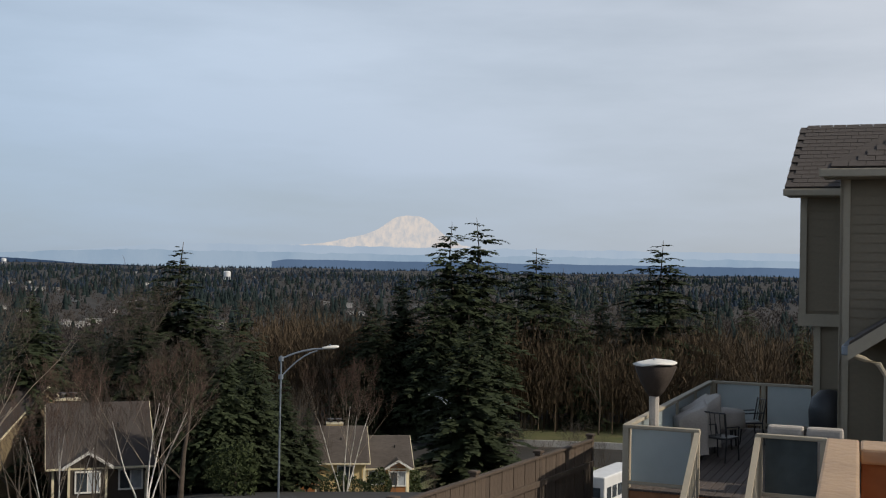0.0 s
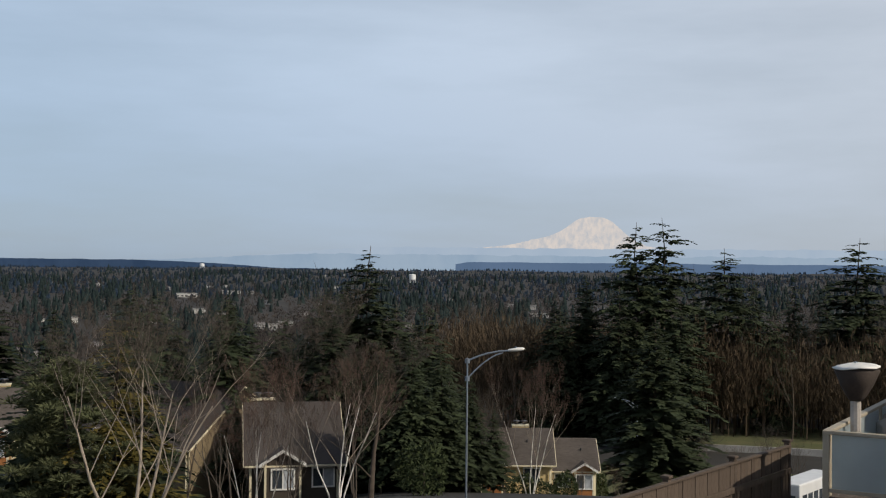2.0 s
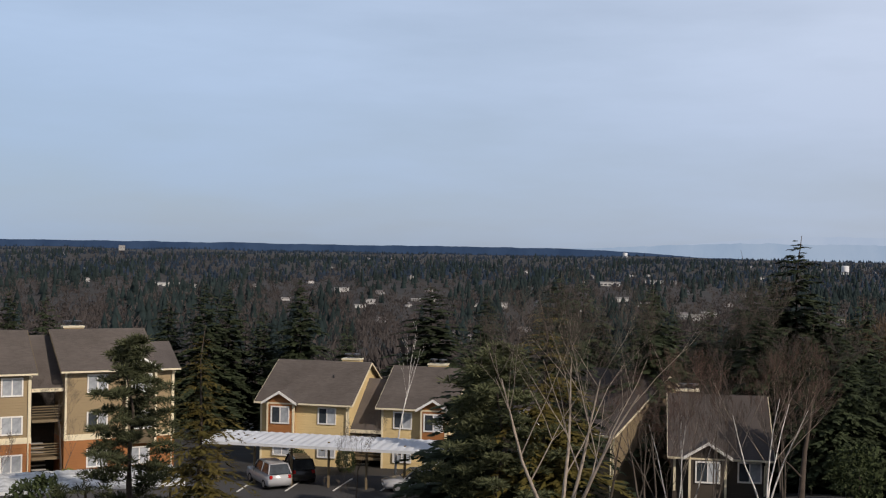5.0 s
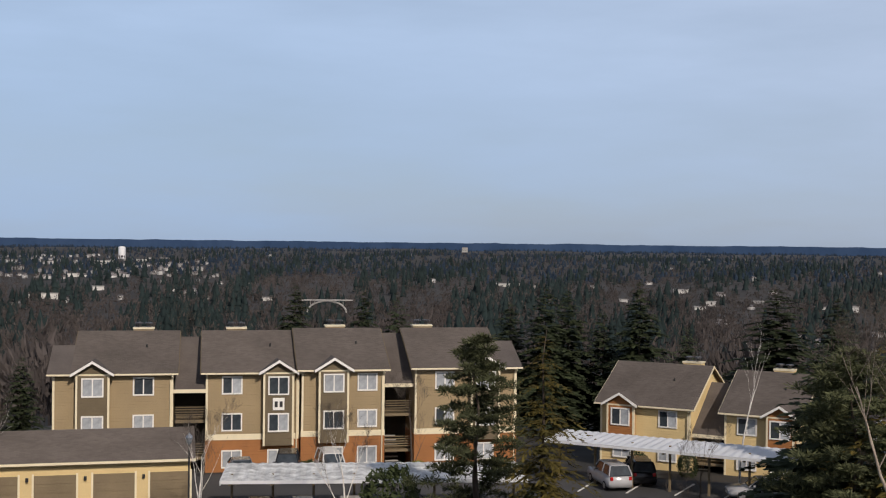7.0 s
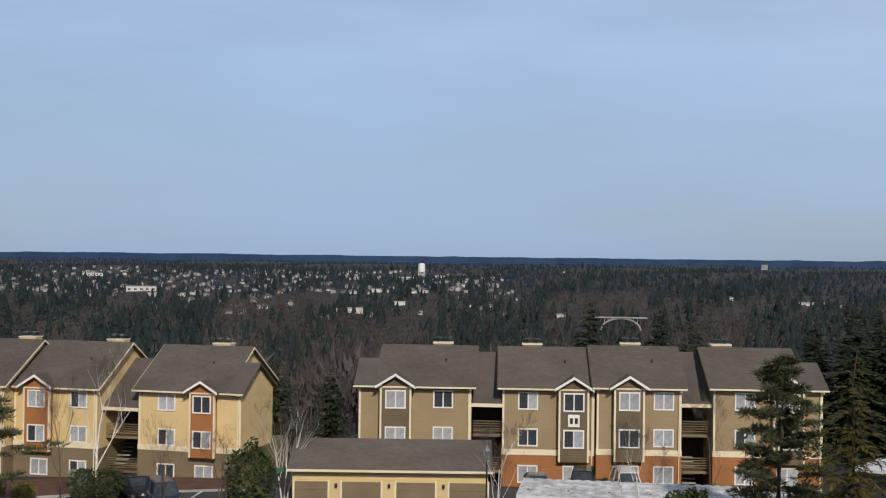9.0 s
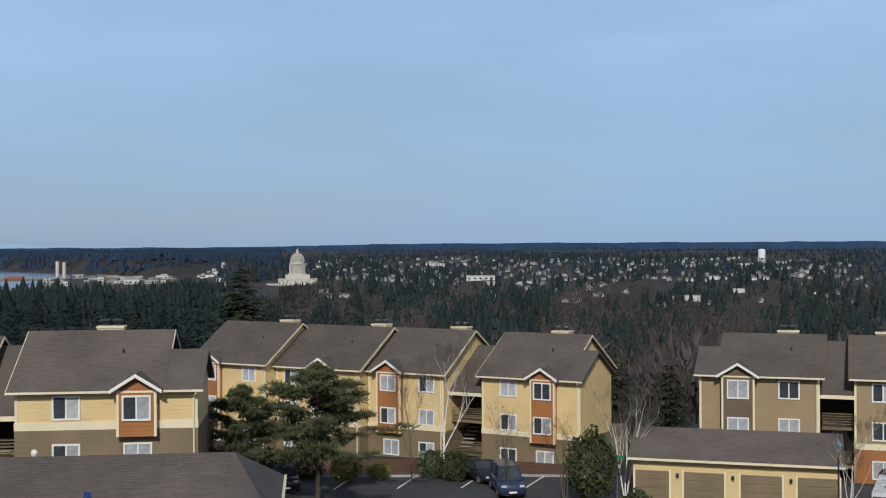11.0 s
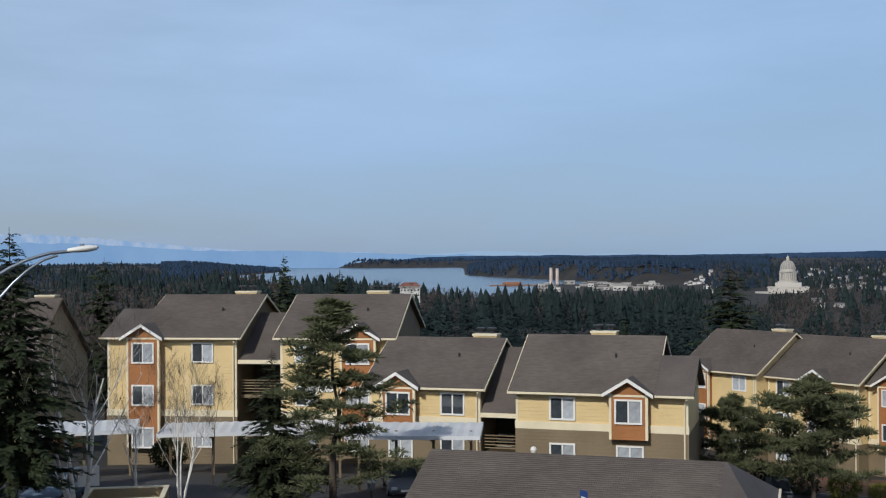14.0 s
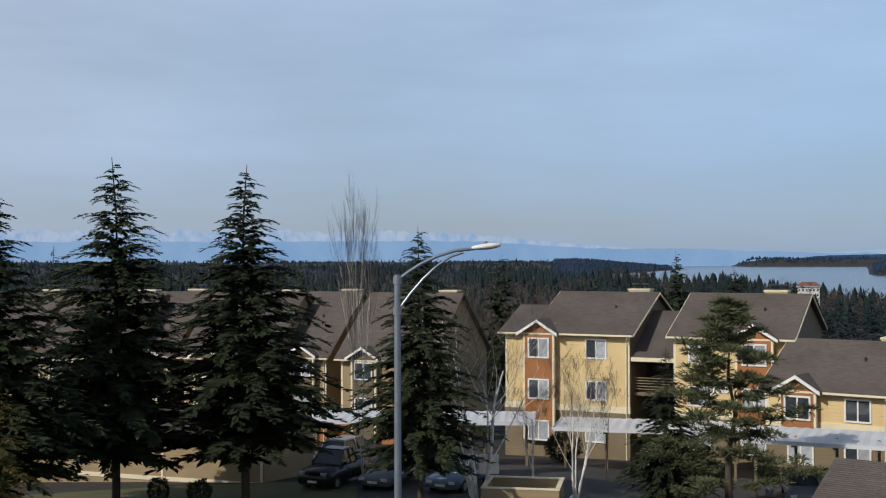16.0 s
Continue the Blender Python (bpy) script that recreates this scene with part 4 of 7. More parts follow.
BIGBARE = bare_pair(25, PALELIMB, TWIG, spread_=0.55, depth=5, stems=4, r0=0.012, kids=(3, 4), up=0.6, tilts=(0.12, 0.42))
WOODS = [bare_pair(41 + k, WOODTWIG, WOODTWIG, spread_=0.48, depth=4, stems=1, r0=0.011, kids=(3, 3), up=0.65, start=0.3) for k in range(4)]
SNAG = bare_pair(31, BIRCHBARK, BIRCHBARK, spread_=0.5, depth=3, stems=1, r0=0.012, kids=(1, 2), start=0.7)


def shrub(label, where, w, h, material, seed, category="shrub"):
    rng = np.random.default_rng(seed)
    n = 2000
    d = rng.normal(size=(n, 3))
    d /= np.linalg.norm(d, axis=1)[:, None]
    rr = rng.uniform(0.55, 1.0, n) ** 0.5 * (1 + 0.2 * np.sin(d[:, 0] * 5 + seed) * np.cos(d[:, 1] * 4))
    o = d * rr[:, None] * np.array([w / 2, w / 2, h / 2]) + np.array([0, 0, h / 2])
    a, b = rng.normal(size=(n, 3)), rng.normal(size=(n, 3))
    s = 0.05 * (w + h) / 2
    a, b = a * s * 0.6, b * s * 0.6
    v = np.stack([o - a, o - b * 0.5, o + a, o + b * 0.5], 1).reshape(-1, 3)
    f = np.arange(4 * n).reshape(-1, 4)
    root = thing("shrub", label, category, Matrix.Translation(where))
    part("foliage", soup("foliage", v, f, material), None, root)
    part("stem", rod([(0, 0, -0.2), (0, 0, h * 0.6)], [0.05, 0.02], 6), BARK, root)
    return root


def top_of(te, d):
    return EYE + te * d


def fir_to(label, az, d, te, kind_=0, width=1.0, category="fir tree"):
    """A tree whose tip shows at slope te over the eye."""
    p = spot(az, d)
    return fir(label, p, top_of(te, d) - p.z, width, kind_, category=category, turn=az * 1.7)


def bare_to(label, az, d, te, tree, width=1.0, name="bare_tree", category="bare tree"):
    p = spot(az, d)
    return bare(label, p, (top_of(te, d) - p.z) / 0.97, tree, category, az * 2.1, width, name)


# firs and birches at the end of the walk
fir_to("tall dark young fir beside the lawn", 134.2, 55, 0.083, 7, 1.15)
fir_to("tall dark young fir beside the garage", 128.3, 54, 0.078, 7, 1.15)
fir_to("dark young fir near the street lamp", 120.0, 52, 0.027, 7, 0.95)
fir_to("tall dark fir at the lawn's end", 139.6, 50, 0.06, 7, 1.15)
fir_to("golden-green cedar beside the lawn", 139.5, 36, -0.09, 5, 1.2, "cedar tree")
fir_to("dark drooping cedar by the carport", 108.2, 56, -0.075, 8, 1.1, "cedar tree")
fir_to("layered grey-green pine by the carport", 105.3, 55, -0.036, 4, 1.3, "pine tree")
fir_to("low spreading pine beside the parking lot", 82.6, 76, -0.103, 6, 0.95, "pine tree")
fir_to("spreading pine before the yellow house", 86.2, 73, -0.118, 6, 0.75, "pine tree")
fir_to("layered pine in front of the tan house", 44.2, 62, -0.076, 4, 1.2, "pine tree")
fir_to("golden-brown cedar with a bare leader", 41.0, 56, -0.066, 5, 1.05, "cedar tree")
fir_to("dark green pine behind the bare tree", 26.6, 60, -0.080, 4, 1.5, "pine tree")
fir_to("golden-green cedar among bare branches", 24.6, 62, -0.036, 5, 1.5, "cedar tree")
fir_to("dark full fir beside the carport", 27.9, 66, -0.075, 9, 1.5)
fir_to("dark fir behind the bare trees", 23.5, 66, -0.03, 1, 1.0)
bare_to("white-stemmed birch beside the street lamp", 117.2, 54, -0.052, BIRCHES[0], 1.25, "birch", "birch tree")
bare_to("slim bare birch behind the lamp", 122.7, 60, 0.026, BIRCHES[3], 0.42, "birch", "birch tree")
bare_to("small white birch by the trash enclosure", 112.5, 55, -0.09, BIRCHES[0], 0.8, "birch", "birch tree")
bare_to("twisted bare birch by the carport", 114.6, 56, -0.12, BIRCHES[2], 1.2, "birch", "birch tree")
bare_to("bare tree by the tall yellow house", 111.0, 64, -0.115, MAPLES[0], 0.8)
bare_to("white birch against the yellow house", 76.3, 84, -0.094, BIRCHES[2], 0.9, "birch", "birch tree")
bare_to("slender bare tree by the parking kerb", 78.0, 82, -0.115, MAPLES[2], 0.7)
bare_to("white birch at the end of the garages", 67.7, 78, -0.125, BIRCHES[0], 0.8, "birch", "birch tree")
bare_to("round bare reddish shrub tree", 70.6, 76, -0.145, MAPLES[1], 1.2)
bare_to("small bare reddish tree before the house", 73.4, 77, -0.135, MAPLES[1], 0.9)
bare_to("white birch before the tan house", 50.7, 62, -0.15, BIRCHES[2], 0.9, "birch", "birch tree")
bare_to("small bare tree by the stair", 47.3, 80, -0.124, MAPLES[0], 1.0)
bare_to("thin bare tree beside the garage row", 57.5, 66, -0.15, BIRCHES[2], 1.0, "birch", "birch tree")
bare_to("bare tree in the parking island", 33.6, 66, -0.165, MAPLES[0], 1.0)
bare_to("pale topped snag behind the yellow house", 31.6, 84, -0.067, SNAG, 0.7)
bare_to("tall many-stemmed bare tree with pale limbs", 23.7, 45, -0.02, BIGBARE, 1.0)
bare_to("bare brown tree before the dark pine", 21.6, 52, -0.105, WOODS[3], 1.0)
for az, d, te in ((10.4, 74, -0.062), (9.0, 76, -0.066), (11.9, 74, -0.09), (7.6, 80, -0.09), (6.4, 84, -0.12)):
    fir_to("dark fir shading the brown houses", az, d, te, 0, 1.0)
fir_to("dark fir before the brown house", 27.6, 76, -0.055, 1, 0.7)
fir_to("dark fir beside the brown house", 22.6, 96, -0.02, 1, 1.2)
bare_to("white-stemmed birch by the brown house", 17.9, 62, -0.1, BIRCHES[1], 0.8, "birch", "birch tree")
bare_to("white many-stemmed birch beside the brown house", 14.0, 60, -0.086, BIRCHES[1], 1.1, "birch", "birch tree")
bare_to("spreading bare maple beside the birches", 12.4, 61, -0.085, MAPLES[0], 1.5)
bare_to("white birch before the yellow house", 4.6, 96, -0.093, BIRCHES[1], 0.8, "birch", "birch tree")
bare_to("bare tree leaning over the brown roof", 15.8, 90, -0.045, MAPLES[2], 0.9)

for az, d, te in ((19.4, 58, -0.10), (16.4, 60, -0.115), (13.2, 66, -0.105), (6.6, 92, -0.11)):
    bare_to("bare reddish-brown tree in the garden slope", az, d, te, MAPLES[1] if int(d) % 4 else MAPLES[3], 1.1)

for az, d, te in ((-3.6, 134, -0.137), (-5.2, 128, -0.150), (-6.6, 140, -0.132), (-7.6, 131, -0.146), (-2.9, 127, -0.152), (0.4, 112, -0.172), (2.2, 98, -0.168), (5.8, 97, -0.15), (7.0, 100, -0.125)):
    bare_to("bushy bare reddish-brown sapling", az, d, te, MAPLES[3], 1.3)

# firs down the slope
for az, d, te, k, w in ((12.65, 98, 0.017, 9, 1.25), (11.0, 84, -0.058, 9, 1.5), (14.3, 86, -0.042, 9, 1.3), (9.3, 82, -0.078, 9, 1.4), (19.3, 84, -0.031, 9, 1.35), (23.8, 90, -0.017, 9, 1.25), (21.6, 96, -0.05, 9, 1.2), (14.6, 108, -0.02, 9, 1.3), (11.2, 100, -0.03, 1, 1.4), (19.2, 118, -0.025, 9, 1.1), (13.6, 104, -0.012, 9, 1.0), (18.2, 116, -0.045, 0, 1.2), (9.2, 98, -0.062, 1, 1.2), (7.9, 92, -0.10, 1, 1.3), (13.4, 98, -0.03, 0, 1.1), (15.4, 102, -0.04, 0, 1.1), (10.2, 104, -0.045, 0, 1.1), (12.0, 93, -0.055, 0, 1.2), (17.0, 110, -0.05, 1, 1.1), (8.6, 90, -0.085, 0, 1.3), (14.2, 92, -0.06, 0, 1.2),
                        (-1.3, 121, -0.041, 9, 1.35), (-0.4, 178, 0.0392, 10, 0.9), (-1.7, 182, 0.043, 10, 0.95), (0.7, 172, -0.046, 1, 1.2), (3.5, 180, -0.028, 9, 1.1), (4.5, 184, -0.06, 1, 1.3), (2.0, 186, -0.008, 9, 1.1), (14.7, 100, -0.023, 1, 1.2), (9.7, 96, -0.029, 1, 1.1), (11.3, 98, -0.04, 1, 1.2), (19.4, 100, -0.024, 1, 1.0), (16.6, 106, -0.04, 1, 1.1), (-4.6, 200, 0.0175, 10, 1.15), (-5.9, 220, 0.0, 2, 0.9), (-7.7, 210, -0.001, 2, 0.9),
                        (-9.2, 230, -0.008, 2, 1.2), (-10.5, 205, 0.0262, 10, 1.2), (-3.1, 210, 0.003, 2, 0.8), (1.9, 190, -0.006, 2, 0.9), (0.4, 170, -0.015, 1, 1.0), (-2.5, 165, -0.03, 1, 1.1), (3.2, 175, -0.035, 1, 1.1),
                        (-14.5, 260, -0.012, 2, 1.0), (-12.8, 240, -0.03, 1, 1.0), (-17.0, 200, -0.03, 2, 1.0), (-6.8, 190, -0.03, 1, 1.0),
                        (52.9, 125, -0.031, 9, 1.1), (49.6, 122, -0.036, 9, 1.0), (48.0, 130, -0.04, 1, 1.0), (40.8, 120, -0.03, 9, 1.1), (39.7, 126, -0.033, 9, 1.2), (42.5, 124, -0.045, 9, 1.2),
                        (36.3, 122, -0.024, 9, 1.1), (38.0, 125, -0.05, 1, 1.1), (29.9, 118, -0.028, 9, 1.6), (27.2, 122, -0.035, 9, 1.2), (34.0, 140, -0.062, 1, 1.0), (86.05, 140, -0.008, 9, 1.3), (104.7, 130, -0.010, 9, 0.9), (107.4, 124, 0.0036, 9, 0.9),
                        (91.0, 130, -0.052, 0, 1.0), (65.5, 105, -0.09, 1, 1.0), (68.0, 110, -0.085, 1, 1.2), (115.8, 110, 0.002, 10, 0.7), (119.5, 118, -0.012, 2, 1.0), (136.8, 118, 0.01, 3, 0.9), (125.5, 120, -0.004, 2, 1.0), (132.6, 125, 0.0, 2, 1.0)):
    fir_to("dark green fir on the wooded slope", az, d, te, k, w)

rng = random.Random(5)
for i in range(120):      # bare woods below the street and behind the tan house
    az = rng.uniform(-17, 8) if i < 100 else rng.uniform(52, 70)
    d = rng.uniform(176, 290) if i < 100 else rng.uniform(105, 170)
    te = rng.uniform(-0.06, -0.024) if i < 100 else rng.uniform(-0.1, -0.06)
    bare_to("tall bare grey-brown woodland tree", az, d, te, WOODS[i % 4], rng.uniform(0.7, 1.0))

# ---- far woods: one object for each kind ----
def far_fir(seed, tiers=5, n=7):
    r = np.random.default_rng(seed)
    V, F = [], []
    for lv in range(tiers):
        g_ = 0.85 / tiers
        z0, z1, w = 0.08 + g_ * lv, 0.08 + g_ * lv + 1.9 * g_, 0.2 * (1 - lv / (tiers + 0.6))
        b = len(V)
        V.append((0, 0, min(1, z1)))
        for k in range(n):
            a = 6.283 * (k + r.uniform(-0.3, 0.3)) / n
            q = w * r.uniform(0.9, 1.35) * (1.0 if k % 2 else 0.62)
            V.append((q * math.cos(a), q * math.sin(a), z0 + r.uniform(-0.05, 0.05)))
        F += [(b, b + 1 + k, b + 1 + (k + 1) % n) for k in range(n)]
    return np.array(V), np.array(F)


def far_bare(seed, n=26, w=0.02, reach=0.2):
    """A leafless crown of height 1: short slim twigs that fill a rounded, ragged shape round the trunk."""
    r = np.random.default_rng(seed)
    V, F = [(-0.012, 0, -0.1), (0.012, 0, -0.1), (0, 0, 0.85)], [(0, 1, 2)]
    for k in range(n):
        a, e = r.uniform(0, 6.283), math.acos(1 - 1.8 * r.uniform(0, 1))
        q = r.uniform(0.15, 1.0) ** 0.5 * r.uniform(0.85, 1.12)
        x, y, z = 0.37 * q * math.sin(e) * math.cos(a), 0.37 * q * math.sin(e) * math.sin(a), 0.57 + 0.43 * q * math.cos(e)
        k_, t = r.uniform(0.5, 1.0) * reach, r.uniform(0, 6.283)
        p = (x * (1 - 1.4 * k_) + r.normal(0, 0.02), y * (1 - 1.4 * k_) + r.normal(0, 0.02), z - k_)
        b = len(V)
        V += [(p[0] + w * math.cos(t), p[1] + w * math.sin(t), p[2]), (p[0] - w * math.cos(t), p[1] - w * math.sin(t), p[2] + w), (x, y, z)]
        F.append((b, b + 1, b + 2))
    return np.array(V), np.array(F)


def open_land(az, d):
    z = land(az, d) - EYE
    return (z > WATER + 1.5) | (d < 1000) | ((az < 84) & (d < 3000))


def seen_ground(az, te, near=300.0):
    """The first distance at which the land shows at slope te."""
    ds = np.linspace(near, 4500, 1500)
    z = (land(az, ds) - EYE) / ds
    return float(ds[int(np.argmax(z >= te))])


# commercial buildings in the valley: azimuth, slope to the eye, width and height in thousandths of the distance
BLOCKS = [(az, te, w, h, seen_ground(az, te)) for az, te, w, h in (
    (21.2, -0.030, 17, 6), (19.1, -0.0275, 15, 5.5), (18.1, -0.0270, 8, 4.5), (22.2, -0.052, 21, 6), (17.4, -0.057, 16, 8), (16.5, -0.054, 12, 7), (26.4, -0.051, 9, 8), (32.8, -0.049, 8, 7), (34.2, -0.039, 12, 6),
    (20.6, -0.043, 10, 6), (19.6, -0.046, 9, 5), (14.8, -0.037, 7, 4), (42.5, -0.036, 25, 5), (33.3, -0.052, 9, 4), (27.8, -0.050, 10, 4), (4.6, -0.038, 8, 6), (5.6, -0.036, 6, 4), (4.2, -0.044, 16, 4), (74.3, -0.0305, 24, 7), (73.8, -0.035, 8, 6),
    (76.5, -0.018, 16, 4), (61.7, -0.019, 16, 4), (60.2, -0.017, 14, 3), (63.2, -0.03, 9, 5), (64.2, -0.048, 14, 8), (62.0, -0.041, 9, 6), (54.2, -0.049, 10, 4), (30.6, -0.046, 8, 3.5), (36.9, -0.047, 7, 4), (1.2, -0.038, 8, 3))]


def cleared(az, d):
    """Where the woods stand back from those buildings."""
    out = (az > 81.0) & (az < 85.0) & (d > 1330) & (d < 1530)
    for a, te, w, h, q in BLOCKS:
        out |= (np.abs(az - a) < math.degrees(w * 0.55 / 1000)) & (d < q + 10) & (d > q - 70)
    return out


def scatter(n, az0, az1, d0, d1, seed, power=1.0, keep=None):
    r = np.random.default_rng(seed)
    az = r.uniform(az0, az1, n)
    d = d0 * (d1 / d0) ** (r.uniform(0, 1, n) ** power)
    ok = open_land(az, d) & ~(cleared(az, d) & (d > 240))
    ok &= ~((az > 56) & (az < 84) & (d > 1250) & (d < 2700) & (r.uniform(0, 1, n) < 0.25))      # gardens of the town
    if keep is not None:
        ok &= keep(az, d, r)
    az, d = az[ok], d[ok]
    z = land(az, d)
    a = np.radians(az)
    return az, d, np.stack([-d * np.sin(a), d * np.cos(a), z], 1), r


def patches(az, d):
    return np.sin(az * 0.83 + d / 140) + np.sin(az * 0.37 - d / 260 + 1.3) + 0.6 * np.sin(az * 2.1 + d / 75)


FIRP, SMALLP, BAREP = [far_fir(s, 6, 10) for s in range(8)], [far_fir(s, 3, 8) for s in range(8)], [far_bare(s, 15, 0.05, 0.24) for s in range(8)]
THINP = [far_bare(60 + s, 210, 0.0055, 0.11) for s in range(8)]
SOFTP = [far_bare(80 + s, 56, 0.018, 0.2) for s in range(8)]
MIDP = [fir_arrays(40 + s, levels=13, arms=6, leaves=3, reach=0.2, droop=0.35, size=2.0, ragged=0.5) for s in range(4)]
az, d, p, r = scatter(1500, -21, 10, 182, 340, 33, 1.0)
v, f = spread(THINP, [(*q, h, h * r.uniform(0.7, 1.1), r.uniform(0, 6)) for q, h in zip(p, r.uniform(8, 20, len(p)))])
tagged(new("brown_wood", soup("brown_wood", v, f, WARMBARE)), "dense brown leafless wood below the street", "trees", kind="stuff")
az, d, p, r = scatter(950, -24, 146, 150, 620, 3, 1.0, lambda a, d, r: (patches(a, d) > np.where(a < 84, 0.5, np.where(a < 110, -9.0, -0.3))) & ((a > 12) | (d > 420)) & ((d > 190) | (a > 75)))
v, f = spread(MIDP, [(*q, h, h * r.uniform(0.8, 1.2), r.uniform(0, 6)) for q, h in zip(p, r.uniform(12, 22, len(p)) * np.where((az > 82) & (az < 112), 0.70, 0.9))])
tagged(new("conifer_wood", soup("conifer_wood", v, f, FARFIR)), "dark conifer wood on the valley side", "trees", kind="stuff")
az, d, p, r = scatter(7000, -24, 146, 170, 1200, 4, 1.0, lambda a, d, r: (patches(a, d) < 0.8) & ((a > 20) | (d > 220)) & ((a < 83) | (a > 112) | (d > 900)))
v, f = spread(SOFTP, [(*q, h, h * r.uniform(0.9, 1.5), r.uniform(0, 6)) for q, h in zip(p, r.uniform(8, 17, len(p)))])
tagged(new("bare_wood", soup("bare_wood", v, f, FARBARE)), "grey-brown leafless wood in the valley", "trees", kind="stuff")
az, d, p, r = scatter(24000, -24, 146, 450, 3200, 6, 0.8, lambda a, d, r: (patches(a, d * 0.6) + r.normal(0, 0.7, len(a)) > np.where((a < 84) & (d < 1500), 0.1, -0.7)) & ((a < 87) | (a > 98) | (d < 1150)))
v, f = spread(SMALLP, [(*q, h, h * r.uniform(0.9, 1.4), r.uniform(0, 6)) for q, h in zip(p, 7 + 12 * r.uniform(0, 1, len(p)) ** 1.6)])
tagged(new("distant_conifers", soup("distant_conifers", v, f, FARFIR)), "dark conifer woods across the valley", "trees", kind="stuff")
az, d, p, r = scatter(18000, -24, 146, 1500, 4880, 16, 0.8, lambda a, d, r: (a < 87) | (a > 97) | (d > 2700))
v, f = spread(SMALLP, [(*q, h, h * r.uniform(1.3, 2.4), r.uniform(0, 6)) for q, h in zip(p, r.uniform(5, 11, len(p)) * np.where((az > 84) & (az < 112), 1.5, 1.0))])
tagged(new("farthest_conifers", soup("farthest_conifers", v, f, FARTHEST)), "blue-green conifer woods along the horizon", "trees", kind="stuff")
az, d, p, r = scatter(27000, -24, 146, 600, 3600, 7, 0.9, lambda a, d, r: (patches(a, d * 0.6) + r.normal(0, 0.8, len(a)) < 0.7) & ((a < 87) | (a > 98) | (d < 1150) | (d > 2700)))
v, f = spread(BAREP, [(*q, h, h * r.uniform(0.9, 1.5), r.uniform(0, 6)) for q, h in zip(p, r.uniform(7, 12, len(p)))])
tagged(new("distant_bare_wood", soup("distant_bare_wood", v, f, FARBARE)), "grey leafless woods across the valley", "trees", kind="stuff")

# conifers that stand between the houses and the bay
r = np.random.default_rng(71)
n = 330
az, d = r.uniform(79, 112, n), r.uniform(300, 640, n)
crest = np.interp(az, (79, 85, 89, 97, 99, 101, 104, 107.5, 112), (-0.036, -0.032, -0.032, -0.032, -0.025, -0.0175, -0.0125, -0.0085, -0.006))
z = land(az, d)
h = EYE + (crest - r.uniform(0, 1, n) ** 1.5 * 0.014) * d - z
h = np.where((az > 99) & (h > 26), h * r.uniform(0.7, 1.0, n), h)
a = np.radians(az)
p = np.stack([-d * np.sin(a), d * np.cos(a), z], 1)
v, f = spread(MIDP, [(*q, k, min(k * 0.95, 17), t) for q, k, t in zip(p, h, r.uniform(0, 6, n)) if k > 5])
tagged(new("shore_conifers", soup("shore_conifers", v, f, FARFIR)), "dark conifers on the slope above the bay", "trees", kind="stuff")
az, d, p, r = scatter(17000, 84, 113, 1950, 4880, 72, 0.8)
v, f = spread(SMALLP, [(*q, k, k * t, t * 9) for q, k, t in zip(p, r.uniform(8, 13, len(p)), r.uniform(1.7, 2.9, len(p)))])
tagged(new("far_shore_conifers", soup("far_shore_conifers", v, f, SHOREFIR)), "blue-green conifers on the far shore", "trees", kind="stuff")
az, d, p, r = scatter(420, 81.5, 90, 900, 1290, 73)
v, f = spread(FIRP, [(*q, k, k * t, t * 9) for q, k, t in zip(p, np.interp(az, (81, 82, 84.6, 85.6, 89, 90), (14, 9, 9, 17, 17, 12)) * r.uniform(0.65, 1.0, len(p)), r.uniform(0.9, 1.4, len(p)))])
tagged(new("harbour_conifers", soup("harbour_conifers", v, f, FARFIR)), "dark conifers below the capitol", "trees", kind="stuff")


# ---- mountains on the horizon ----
# self-lit backdrop colour: daylight and distance haze are already mixed in
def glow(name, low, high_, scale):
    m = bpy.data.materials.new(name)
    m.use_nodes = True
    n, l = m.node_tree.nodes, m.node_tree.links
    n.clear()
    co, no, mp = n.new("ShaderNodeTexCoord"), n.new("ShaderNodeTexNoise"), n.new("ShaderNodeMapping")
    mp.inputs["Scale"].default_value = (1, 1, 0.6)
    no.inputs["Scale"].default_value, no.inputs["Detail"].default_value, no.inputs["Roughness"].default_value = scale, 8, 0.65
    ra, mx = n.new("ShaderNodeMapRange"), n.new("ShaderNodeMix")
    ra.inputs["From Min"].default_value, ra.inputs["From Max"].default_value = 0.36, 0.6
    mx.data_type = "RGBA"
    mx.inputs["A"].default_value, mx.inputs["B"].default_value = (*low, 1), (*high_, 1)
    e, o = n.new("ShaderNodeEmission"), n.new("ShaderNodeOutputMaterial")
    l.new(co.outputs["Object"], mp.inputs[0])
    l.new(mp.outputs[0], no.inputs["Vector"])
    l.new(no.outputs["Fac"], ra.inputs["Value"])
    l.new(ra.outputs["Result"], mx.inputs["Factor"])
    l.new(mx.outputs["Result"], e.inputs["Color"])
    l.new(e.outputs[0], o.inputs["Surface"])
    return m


def skyline(name, az0, az1, d, crest, foot, material, label, category, step=0.06, rows=5):
    """A far mountain wall: crest and foot give slopes over the eye by azimuth."""
    azs = np.arange(az0, az1, step)
    v, f = [], []
    for a in azs:
        for k in range(rows):
            t = k / (rows - 1)
            q = d + 3 * t
            te = foot(a) * (1 - t) + crest(a) * t
            v.append((-q * math.sin(radians(a)), q * math.cos(radians(a)), EYE + te * d))
    for i in range(len(azs) - 1):
        for k in range(rows - 1):
            f.append((i * rows + k, i * rows + k + 1, (i + 1) * rows + k + 1, (i + 1) * rows + k))
    tagged(new(name, soup(name, v, f, material)), label, category, kind="structure")


